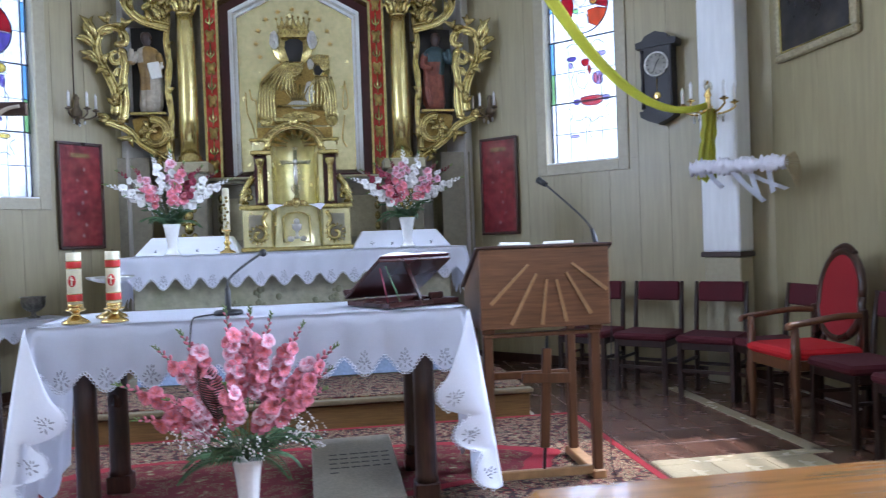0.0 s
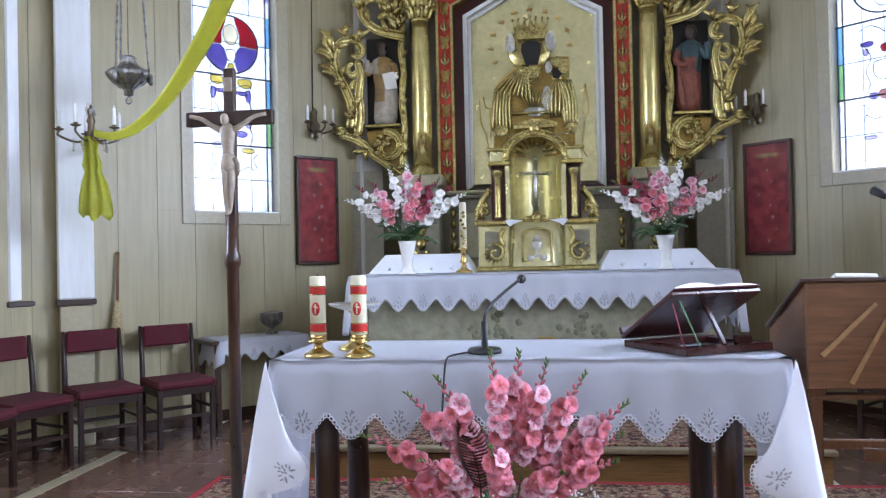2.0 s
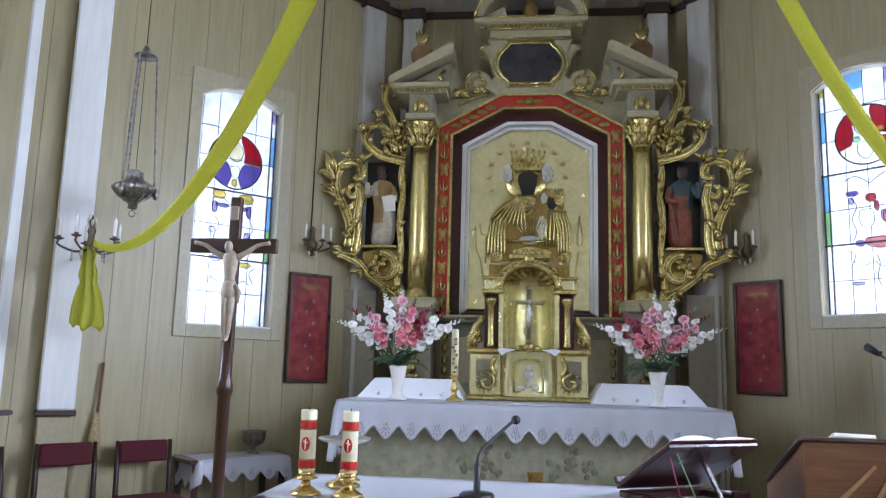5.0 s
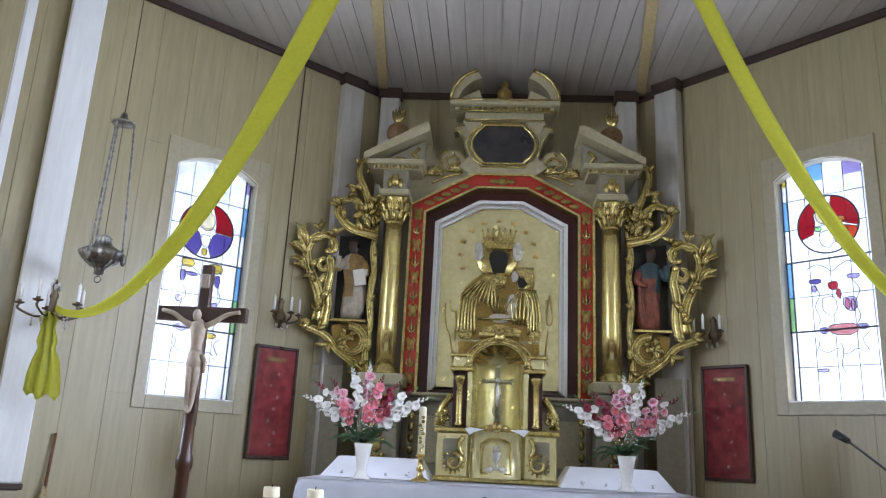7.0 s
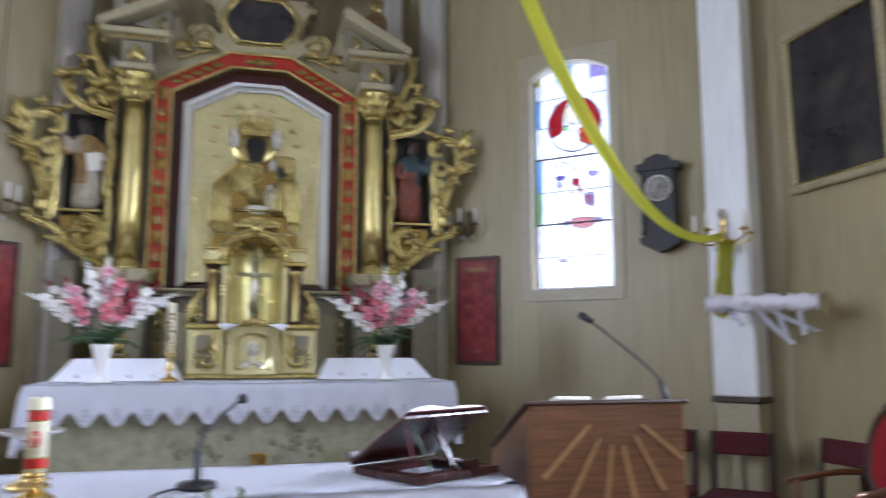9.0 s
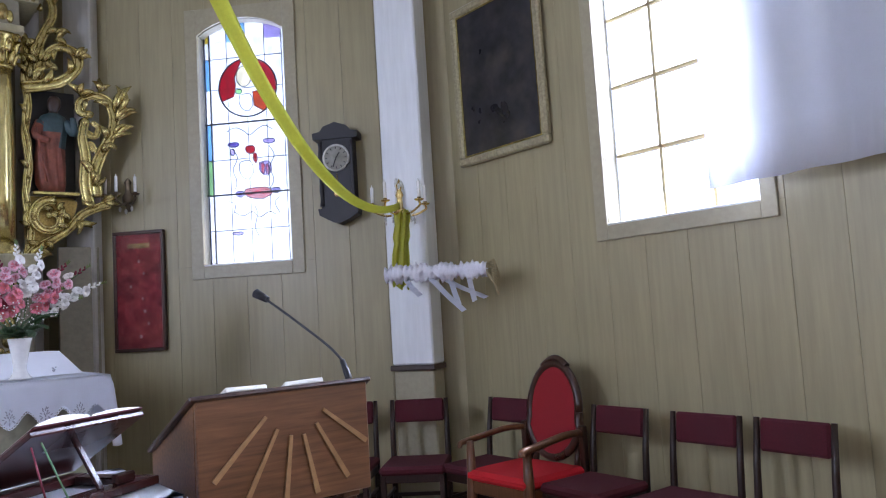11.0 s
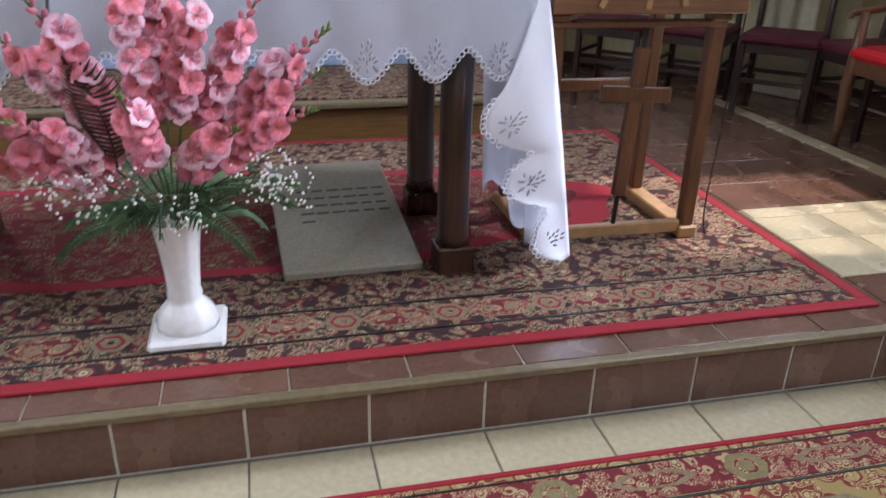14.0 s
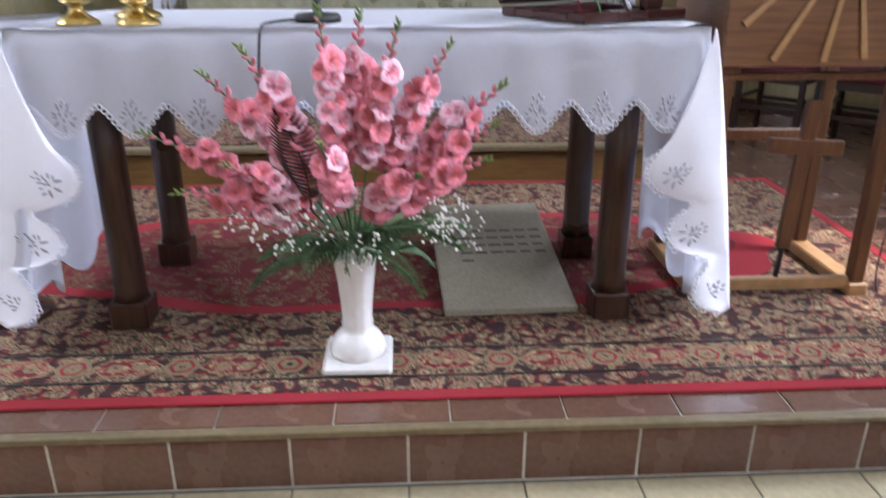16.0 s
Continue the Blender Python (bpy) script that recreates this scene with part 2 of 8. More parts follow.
WAX = surface("ivory_wax", (0.78, 0.73, 0.52), 0.45, vary=0.05)
CANDLE_RED = surface("red_wax_relief", (0.55, 0.02, 0.015), 0.4)
PORCELAIN = surface("white_porcelain", (0.78, 0.77, 0.74), 0.2, vary=0.04, coat=0.4)
VELVET_BACK = surface("crimson_upholstery", (0.30, 0.008, 0.012), 0.85, vary=0.12, grain=180, bump=0.3)
PETAL_PINK = surface("pink_silk_petal", (0.83, 0.245, 0.315), 0.7, vary=0.22, grain=30, stain=30, piece=0.3)
PETAL_DEEP = surface("deep_rose_petal", (0.28, 0.018, 0.045), 0.7, vary=0.25, grain=30, piece=0.3)
PETAL_LIGHT = surface("light_pink_petal", (0.90, 0.50, 0.58), 0.7, vary=0.2, grain=30, piece=0.2)
PETAL_WHITE = surface("white_silk_petal", (0.80, 0.78, 0.74), 0.7, vary=0.08, piece=0.08)
LEAF = surface("green_fern", (0.085, 0.19, 0.07), 0.6, vary=0.3, grain=40, piece=0.3)
BLACK_PLASTIC = surface("black_plastic", (0.015, 0.015, 0.016), 0.4)
PAPER = surface("white_paper", (0.80, 0.78, 0.70), 0.8, vary=0.03)
STONE_SLAB = surface("grey_stone_slab", (0.30, 0.265, 0.20), 0.45, vary=0.15, grain=90, stain=4, bump=0.15)
INK = surface("engraved_letters", (0.09, 0.08, 0.07), 0.8)
FLESH = surface("pale_carved_wood", (0.42, 0.34, 0.26), 0.5, vary=0.15)
LEAD = surface("lead_came", (0.05, 0.05, 0.055), 0.5, metal=0.4)
STATUE_CREAM = surface("cream_polychrome", (0.50, 0.44, 0.34), 0.5, vary=0.2, grain=16)
STATUE_OCHRE = surface("ochre_polychrome", (0.36, 0.22, 0.07), 0.45, vary=0.25, grain=16)
STATUE_TEAL = surface("teal_polychrome", (0.05, 0.10, 0.11), 0.45, vary=0.25, grain=16)
STATUE_RED = surface("brick_polychrome", (0.30, 0.085, 0.05), 0.5, vary=0.3, grain=16)
STRAW = surface("straw", (0.42, 0.33, 0.17), 0.8, vary=0.3, grain=80)
GAUZE = surface("white_gauze", (0.72, 0.71, 0.76), 0.8, vary=0.1, grain=120)
CLOCK_CASE = surface("black_clock_case", (0.014, 0.012, 0.014), 0.5)
BLUE_CLOTH = surface("pale_blue_cloth", (0.34, 0.44, 0.62), 0.85)
PANES = {"clear": pane_mat("clear_glass", (0.95, 0.96, 0.97)), "milky": pane_mat("milky_church_glass", (0.62, 0.64, 0.66)), "red": pane_mat("red_glass", (0.23, 0.003, 0.012)), "violet": pane_mat("violet_glass", (0.075, 0.055, 0.22)), "cream": pane_mat("cream_glass", (0.50, 0.46, 0.34)), "orange": pane_mat("orange_glass", (0.30, 0.045, 0.014)),
         "blue": pane_mat("blue_glass", (0.16, 0.34, 0.50)), "green": pane_mat("green_glass", (0.20, 0.36, 0.18)), "yellow": pane_mat("yellow_glass", (0.42, 0.34, 0.06)), "lilac": pane_mat("lilac_glass", (0.28, 0.24, 0.42))}


# ---- mesh helpers ----
def box(bm, x0, x1, y0, y1, z0, z1, m=None, bev=0.0):
    r = bmesh.ops.create_cube(bm, size=1.0)
    vs = r["verts"]
    for v in vs:
        v.co = Vector(((x0 + x1) / 2 + v.co.x * (x1 - x0), (y0 + y1) / 2 + v.co.y * (y1 - y0), (z0 + z1) / 2 + v.co.z * (z1 - z0)))
    if bev:
        es = list({e for v in vs for e in v.link_edges})
        res = bmesh.ops.bevel(bm, geom=es, offset=bev, segments=1, affect="EDGES", profile=0.5)
        vs = list({v for f in res["faces"] for v in f.verts} | {v for v in vs if v.is_valid})
    if m is not None:
        bmesh.ops.transform(bm, matrix=m, verts=vs)
    return vs


def boxed(x0, x1, y0, y1, z0, z1, bev=0.004, m=None):
    bm = bmesh.new()
    box(bm, x0, x1, y0, y1, z0, z1, m, bev)
    return bm


def prism(bm, poly, y0, y1, m=None):
    """A polygon in x, z pushed from y0 to y1."""
    a = [bm.verts.new((x, y0, z)) for x, z in poly]
    b = [bm.verts.new((x, y1, z)) for x, z in poly]
    n = len(poly)
    fs = [bm.faces.new(a), bm.faces.new(b[::-1])]
    for i in range(n):
        fs.append(bm.faces.new((a[i], b[i], b[(i + 1) % n], a[(i + 1) % n])))
    if m is not None:
        bmesh.ops.transform(bm, matrix=m, verts=a + b)
    bmesh.ops.recalc_face_normals(bm, faces=fs)


def lathe(bm, profile, seg=24, at=(0, 0, 0), m=None, flute=0.0):
    rings = []
    for r, z in profile:
        rings.append([bm.verts.new((at[0] + r * (1 + flute * math.cos(12 * math.tau * k / seg)) * math.cos(math.tau * k / seg), at[1] + r * (1 + flute * math.cos(12 * math.tau * k / seg)) * math.sin(math.tau * k / seg), at[2] + z)) for k in range(seg)])
    fs = []
    for a, b in zip(rings, rings[1:]):
        for k in range(seg):
            fs.append(bm.faces.new((a[k], a[(k + 1) % seg], b[(k + 1) % seg], b[k])))
    fs.append(bm.faces.new(rings[0][::-1]))
    fs.append(bm.faces.new(rings[-1]))
    for f in fs[:-2]:
        f.smooth = True
    if m is not None:
        bmesh.ops.transform(bm, matrix=m, verts=[v for r in rings for v in r])


def tube(bm, pts, radii, seg=8, flat=1.0):
    """A round or flattened bar along points."""
    pts = [Vector(p) for p in pts]
    if isinstance(radii, (int, float)):
        radii = [radii] * len(pts)
    rings = []
    side = None
    for i, p in enumerate(pts):
        d = (pts[min(i + 1, len(pts) - 1)] - pts[max(i - 1, 0)]).normalized()
        if side is None:
            side = d.cross(Vector((0, 1, 0)))
            if side.length < 0.1:
                side = d.cross(Vector((1, 0, 0)))
        side = (side - d * side.dot(d)).normalized()
        up = d.cross(side)
        rings.append([bm.verts.new(p + side * radii[i] * math.cos(math.tau * k / seg) + up * radii[i] * flat * math.sin(math.tau * k / seg)) for k in range(seg)])
    for a, b in zip(rings, rings[1:]):
        for k in range(seg):
            bm.faces.new((a[k], a[(k + 1) % seg], b[(k + 1) % seg], b[k])).smooth = True
    bm.faces.new(rings[0][::-1])
    bm.faces.new(rings[-1])


def ball(bm, at, r, squash=(1, 1, 1), seg=12, m=None):
    res = bmesh.ops.create_uvsphere(bm, u_segments=seg, v_segments=max(6, seg // 2 + 2), radius=1.0)
    for v in res["verts"]:
        v.co = Vector((at[0] + v.co.x * r * squash[0], at[1] + v.co.y * r * squash[1], at[2] + v.co.z * r * squash[2]))
        for f in v.link_faces:
            f.smooth = True
    if m is not None:
        bmesh.ops.transform(bm, matrix=m, verts=res["verts"])


def spiral(cx, cz, r0, r1, a0, a1, y, n=22):
    """Points of a flat scroll, radius from r0 to r1 between two angles in degrees."""
    out = []
    for i in range(n + 1):
        s = i / n
        a, r = radians(a0 + (a1 - a0) * s), r0 + (r1 - r0) * s
        out.append((cx + r * math.cos(a), y, cz + r * math.sin(a)))
    return out


def glide(pts, n=6):
    """A smooth line through points."""
    p = [Vector(q) for q in pts]
    p = [p[0] * 2 - p[1]] + p + [p[-1] * 2 - p[-2]]
    out = []
    for i in range(1, len(p) - 2):
        for k in range(n):
            s = k / n
            out.append(0.5 * (2 * p[i] + (p[i + 1] - p[i - 1]) * s + (2 * p[i - 1] - 5 * p[i] + 4 * p[i + 1] - p[i + 2]) * s * s + (3 * p[i] - p[i - 1] - 3 * p[i + 1] + p[i + 2]) * s ** 3))
    out.append(p[-2])
    return out


def mesh_of(name, bm, material):
    me = bpy.data.meshes.new(name)
    bm.to_mesh(me)
    bm.free()
    me.materials.append(material)
    return me


def part(name, bm, material, parent=None, label=""):
    ob = new(name, mesh_of(name, bm, material) if isinstance(bm, bmesh.types.BMesh) else bm)
    if parent is not None:
        ob.parent = parent
    return tagged(ob, label)


def thing(name, label, category, m=None, group=""):
    ob = new(name)
    ob.empty_display_size = 0.1
    if m is not None:
        ob.matrix_basis = m
    return tagged(ob, label, category, group)


def setting(name, bm, material, label, category):
    return tagged(part(name, bm, material), label, category, kind="structure")


def mirror(bm):
    bmesh.ops.scale(bm, vec=(-1, 1, 1), verts=bm.verts)
    bmesh.ops.reverse_faces(bm, faces=bm.faces)
    return bm


# ---- plan ----
BACK, SIDE_R, SIDE_L, CEILING = 7.05, 3.80, -3.80, 5.06
DIAG_R, DIAG_L = 8.46, 8.33          # x + y on the right wall, y - x on the left one
STEP_Y, LOW = 2.0, -0.174
CR0, CR1 = Vector((DIAG_R - BACK, BACK, 0)), Vector((SIDE_R, DIAG_R - SIDE_R, 0))
CL0, CL1 = Vector((-(DIAG_L - BACK), BACK, 0)), Vector((SIDE_L, DIAG_L + SIDE_L, 0))
NAVE_END = -6.0


def wall(name, a, b, label, openings=(), z0=0.0, step=0.29, boards=True):
    """A boarded wall from a to b, its room side to the right hand of that way; openings: (u0, u1, z0, z1, rise of the arch)."""
    d = (b - a)
    length = d.length
    m = Matrix.Translation((a.x, a.y, 0)) @ Matrix.Rotation(math.atan2(d.y, d.x), 4, "Z")
    bm = bmesh.new()
    T0, T1 = 0.012, 0.24
    us = sorted({0.0, length} | {u for o in openings for u in o[:2]})
    for u0, u1 in zip(us, us[1:]):
        hole = [o for o in openings if o[0] <= u0 + 1e-6 and u1 <= o[1] + 1e-6]
        spans = [(z0, CEILING + 0.2)]
        if hole:
            spans = [(z0, hole[0][2]), (hole[0][3] + hole[0][4], CEILING + 0.2)]
        for s0, s1 in spans:
            box(bm, u0, u1, T0, T1, s0, s1)
        if hole and hole[0][4]:
            o = hole[0]
            n = 10
            top = [(u0, o[3] + o[4]), (u0, o[3])] + [(u0 + (u1 - u0) * k / n, o[3] + o[4] * math.sin(math.pi * k / n) ** 0.8) for k in range(1, n)] + [(u1, o[3]), (u1, o[3] + o[4])]
            half = n // 2
            prism(bm, [top[0], top[1]] + top[2:2 + half] + [((u0 + u1) / 2, o[3] + o[4] + 0.001)], T0, T1)
            prism(bm, [((u0 + u1) / 2, o[3] + o[4] + 0.001)] + top[1 + half:], T0, T1)
    ob = setting(name, bm, WALL_BACK, label, "wall")
    ob.matrix_basis = m
    if boards:
        n = max(1, round(length / step))
        w = length / n
        for i in range(n):
            u0, u1 = i * w + 0.0007, (i + 1) * w - 0.0007
            pieces = [(u0, u1, z0, CEILING)]
            for o in openings:
                nxt = []
                for p0, p1, q0, q1 in pieces:
                    if p1 <= o[0] or p0 >= o[1] or q1 <= o[2] or q0 >= o[3] + o[4]:
                        nxt.append((p0, p1, q0, q1))
                        continue
                    nxt += [(p0, p1, q0, o[2]), (p0, p1, o[3] + o[4], q1)]
                    if p0 < o[0] - 0.01:
                        nxt.append((p0, o[0], o[2], o[3] + o[4]))
                    if p1 > o[1] + 0.01:
                        nxt.append((o[1], p1, o[2], o[3] + o[4]))
                pieces = nxt
            for p0, p1, q0, q1 in pieces:
                part("board", boxed(p0, p1, -0.006, 0.010, q0, q1, 0.002), WALL, ob)
    return ob, m


uR = (Vector((2.3, 6.16, 0)) - CR0).length
uL = (Vector((-2.3, 6.03, 0)) - CL1).length
WIN_R = (uR + 0.087, uR + 0.811, 1.91, 3.80, 0.12)
WIN_L = (uL - 0.64, uL + 0.107, 1.72, 3.66, 0.12)
NAVE_R = (CR1.y - 3.19, CR1.y - 2.19, 1.90, 4.10, 0.0)
wall("wall_north", CL0, CR0, "cream boarded wall behind the carved retable")
wall_ne, M_NE = wall("wall_northeast", CR0, CR1, "cream boarded wall with a stained glass window", [WIN_R])
wall_nw, M_NW = wall("wall_northwest", CL1, CL0, "cream boarded wall with a stained glass window", [WIN_L])
wall_e, M_E = wall("wall_east", CR1, Vector((SIDE_R, NAVE_END, 0)), "cream boarded side wall with a tall bright window", [NAVE_R, (CR1.y - 0.2, CR1.y + 0.8, 1.9, 4.1, 0), (CR1.y + 2.6, CR1.y + 3.6, 1.9, 4.1, 0)], LOW)
wall_w, M_W = wall("wall_west", Vector((SIDE_L, NAVE_END, 0)), CL1, "cream boarded side wall", [(1.9, 2.9, 1.9, 4.1, 0), (4.4, 5.4, 1.9, 4.1, 0), (8.2, 9.2, 1.9, 4.1, 0)], LOW)
# unseen end wall, made pale so that it reflects light into the gilding
PALE_REFLECTOR = surface("pale_reflector_paint", (0.72, 0.68, 0.58), 0.8, vary=0.06, grain=20, stain=1.5)
wall_s, _ = wall("wall_south", Vector((SIDE_R, NAVE_END, 0)), Vector((SIDE_L, NAVE_END, 0)), "plain end wall of the nave, added unseen and pale to reflect light", (), LOW, boards=False)
wall_s.data.materials[0] = PALE_REFLECTOR

# ceiling: boards and ribs in one mesh
bm = bmesh.new()
x = SIDE_L - 0.25
while x < SIDE_R + 0.25:
    box(bm, x + 0.003, x + 0.157, NAVE_END - 0.3, BACK + 0.3, CEILING, CEILING + 0.02)
    x += 0.16
box(bm, SIDE_L - 0.3, SIDE_R + 0.3, NAVE_END - 0.3, BACK + 0.3, CEILING + 0.022, CEILING + 0.1)
setting("ceiling", bm, CEIL, "greyish white boarded ceiling", "ceiling")
for a, b in ((CR0, Vector((0.9, 3.2, 0))), (CL0, Vector((-0.9, 3.2, 0))), (CR1, Vector((0.9, 3.2, 0))), (CL1, Vector((-0.9, 3.2, 0)))):
    d = b - a
    bm = bmesh.new()
    box(bm, 0, d.length, -0.05, 0.05, CEILING - 0.02, CEILING - 0.002, None, 0.004)
    ob = setting("ceiling_trim", bm, OCHRE, "flat ochre rib on the ceiling", "trim")
    ob.matrix_basis = Matrix.Translation((a.x, a.y, 0)) @ Matrix.Rotation(math.atan2(d.y, d.x), 4, "Z")
for a, b in ((CL0, CR0), (CR0, CR1), (CL1, CL0), (CR1, Vector((SIDE_R, NAVE_END, 0))), (Vector((SIDE_L, NAVE_END, 0)), CL1)):
    d = b - a
    bm = bmesh.new()
    box(bm, 0, d.length, -0.045, -0.008, CEILING - 0.075, CEILING - 0.003, None, 0.006)
    ob = setting("cornice_trim", bm, DARK_TRIM, "dark brown moulding where wall meets ceiling", "trim")
    ob.matrix_basis = Matrix.Translation((a.x, a.y, 0)) @ Matrix.Rotation(math.atan2(d.y, d.x), 4, "Z")
    bm = bmesh.new()
    box(bm, 0, d.length, -0.022, -0.008, 0.0, 0.09, None, 0.004)
    ob = setting("baseboard", bm, WOOD_DARK, "dark brown skirting board", "trim")
    ob.matrix_basis = Matrix.Translation((a.x, a.y, 0)) @ Matrix.Rotation(math.atan2(d.y, d.x), 4, "Z")

# floors
platform = setting("floor", boxed(SIDE_L - 0.1, SIDE_R + 0.1, STEP_Y + 0.012, BACK + 0.2, LOW - 0.1, -0.004, 0), GROUT, "raised chancel floor of brown glazed tiles", "floor")
nave_floor = setting("nave_floor", boxed(SIDE_L - 0.1, SIDE_R + 0.1, NAVE_END - 0.2, STEP_Y + 0.012, LOW - 0.1, LOW - 0.004, 0), GROUT_GREY, "nave floor of cream glazed tiles", "floor")


def window_frame(name, m, o, label, trim=0.10):
    """Flat casing round an opening with a segmental head, and the reveal's sill."""
    w = tagged(thing(name, label, "window", m), kind="structure")
    u0, u1, z0, z1, rise = o
    part("casing", boxed(u0 - trim, u0, -0.024, -0.007, z0 - trim, z1 + rise + trim, 0.004), CREAM_TRIM, w)
    part("casing", boxed(u1, u1 + trim, -0.024, -0.007, z0 - trim, z1 + rise + trim, 0.004), CREAM_TRIM, w)
    part("casing", boxed(u0, u1, -0.024, -0.007, z0 - trim, z0, 0.004), CREAM_TRIM, w)
    bm = bmesh.new()
    n = 10
    lo = [(u0 + (u1 - u0) * k / n, z1 + rise * math.sin(math.pi * k / n) ** 0.8) for k in range(n + 1)]
    for (a, za), (b, zb) in zip(lo, lo[1:]):
        prism(bm, [(a, za), (b, zb), (b, z1 + rise + trim), (a, z1 + rise + trim)], -0.022, -0.007)
    part("casing", bm, CREAM_TRIM, w)
    part("sill", boxed(u0 + 0.002, u1 - 0.002, -0.02, 0.10, z0, z0 + 0.012, 0.003), WHITE_PAINT, w)
    return w


def stained_window(name, m, o, label, lower, flip):
    """Leaded window: clear quarries, a coloured border down one side, a round medallion and a small emblem below."""
    w = window_frame(name, m, o, label)
    u0, u1, z0, z1, rise = o
    Y = 0.10
    W = u1 - u0

    def head(u):
        return z1 + rise * math.sin(math.pi * min(1, max(0, (u - u0) / W))) ** 0.8

    def pane(poly, colour, y=Y):
        bm = bmesh.new()
        prism(bm, poly, y, y + 0.004)
        p = part("pane", bm, PANES[colour], w)
        p.visible_shadow = False
        return p

    def came(pts, r=0.005):
        bm = bmesh.new()
        tube(bm, pts, r, 6)
        part("came", bm, LEAD, w)

    cx, cz, R = (u0 + u1) / 2 + lower["at"][0], z1 + lower["at"][1], 0.245
    cols = [u0, u0 + 0.055, u0 + 0.20, u0 + W * 0.5, u1 - 0.20, u1 - 0.055, u1]
    bars = (z0 + 0.58, z0 + 1.17)
    rows = [z0 + 0.012, z0 + 0.29, bars[0], z0 + 0.87, bars[1], z0 + 1.46, z0 + 1.72, z1 - 0.02]
    border = ["milky", "milky", "green", "blue", "milky", "blue", "lilac"]
    for j in range(7):
        for i in range(6):
            c = "milky"
            if i == (0 if flip else 5):
                c = border[j]
            if j == 6:
                q = [(cols[i], rows[j]), (cols[i + 1], rows[j])] + [(cols[i + 1] + (cols[i] - cols[i + 1]) * k / 4, head(cols[i + 1] + (cols[i] - cols[i + 1]) * k / 4) + 0.002) for k in range(5)]
                c = ["yellow", "milky", "blue", "milky", "lilac", "milky"][i] if flip else c
                q2 = [(cols[i], rows[j]), (cols[i + 1], rows[j]), (cols[i + 1], rows[j] + 0.14), (cols[i], rows[j] + 0.14)]
                pane(q2, "milky")
                q[0], q[1] = (cols[i], rows[j] + 0.14), (cols[i + 1], rows[j] + 0.14)
                pane(q, c)
            else:
                pane([(cols[i], rows[j]), (cols[i + 1], rows[j]), (cols[i + 1], rows[j + 1]), (cols[i], rows[j + 1])], c)
    for zz in rows[1:7]:
        came([(u0, Y, zz), (u1, Y, zz)], 0.0032)
    for zz in bars:
        part("saddle_bar", boxed(u0, u1, Y - 0.016, Y - 0.006, zz - 0.007, zz + 0.007, 0.002), LEAD, w)
    for uu in cols[1:6]:
        if abs(uu - cx) < 0.1:
            came([(uu, Y, z0), (uu, Y, cz - R)], 0.003)
            came([(uu, Y, cz + R), (uu, Y, head(uu))], 0.003)
        else:
            came([(uu, Y, z0), (uu, Y, head(uu))], 0.003)
    for uu in (cols[1], cols[0] + 0.012) if flip else (cols[5], cols[6] - 0.012):
        part("frame_bar", boxed(uu - 0.005, uu + 0.005, Y - 0.012, Y + 0.012, z0, head(uu), 0.002), LEAD, w)

    def piece(pts, colour, line=0.003):
        """A leaded piece of the figured glass, given about the medallion's middle."""
        q = [(cx + x, cz + z) for x, z in pts]
        pane(q, colour, Y - 0.006)
        came([(x, Y - 0.007, z) for x, z in q + q[:1]], line * 1.25)

    # medallion: coloured fields left and right of a pale bust
    for a0, a1, inner, colour in lower["fields"]:
        arc = [(R * math.cos(radians(a0 + (a1 - a0) * k / 8)), R * math.sin(radians(a0 + (a1 - a0) * k / 8))) for k in range(9)]
        piece(arc + list(inner), colour)
    hx, hz = lower["head"]
    piece([(hx + 0.066 * math.cos(math.tau * k / 14), hz + 0.088 * math.sin(math.tau * k / 14)) for k in range(14)], "cream")
    came([(cx + R * math.cos(a), Y - 0.008, cz + R * math.sin(a)) for a in [math.tau * k / 40 for k in range(41)]], 0.007)
    # emblem below: a crowned shield with mantling
    for dx, dz, rx, rz, c in lower["spots"]:
        piece([(dx + rx * math.cos(math.tau * k / 9 + 0.3) * (1 + 0.16 * math.sin(k * 2.4)), dz + rz * math.sin(math.tau * k / 9 + 0.3) * (1 + 0.16 * math.cos(k * 1.7))) for k in range(9)], c)
    for pts in lower["lines"]:
        came([(cx + p.x, Y - 0.007, cz + p.z) for p in glide([(x, 0, z) for x, z in pts], 4)], 0.0035)
    return w


MANTLING = [[(-0.20, -0.36), (-0.12, -0.33), (-0.05, -0.36), (0.0, -0.40), (0.06, -0.36), (0.13, -0.33), (0.20, -0.37)],
            [(-0.15, -0.50), (-0.11, -0.58), (-0.15, -0.68), (-0.12, -0.78), (-0.15, -0.86)],
            [(0.16, -0.50), (0.20, -0.58), (0.16, -0.68), (0.19, -0.78), (0.15, -0.86)],
            [(-0.16, -1.02), (-0.08, -1.06), (0.0, -1.03), (0.06, -1.08), (0.14, -1.04), (0.20, -1.07)],
            [(0.02, -0.98), (0.04, -1.05), (0.02, -1.16), (0.05, -1.24)],
            [(-0.20, -0.93), (-0.14, -0.97), (-0.18, -1.08)], [(0.24, -0.92), (0.19, -0.97), (0.23, -1.06)]]
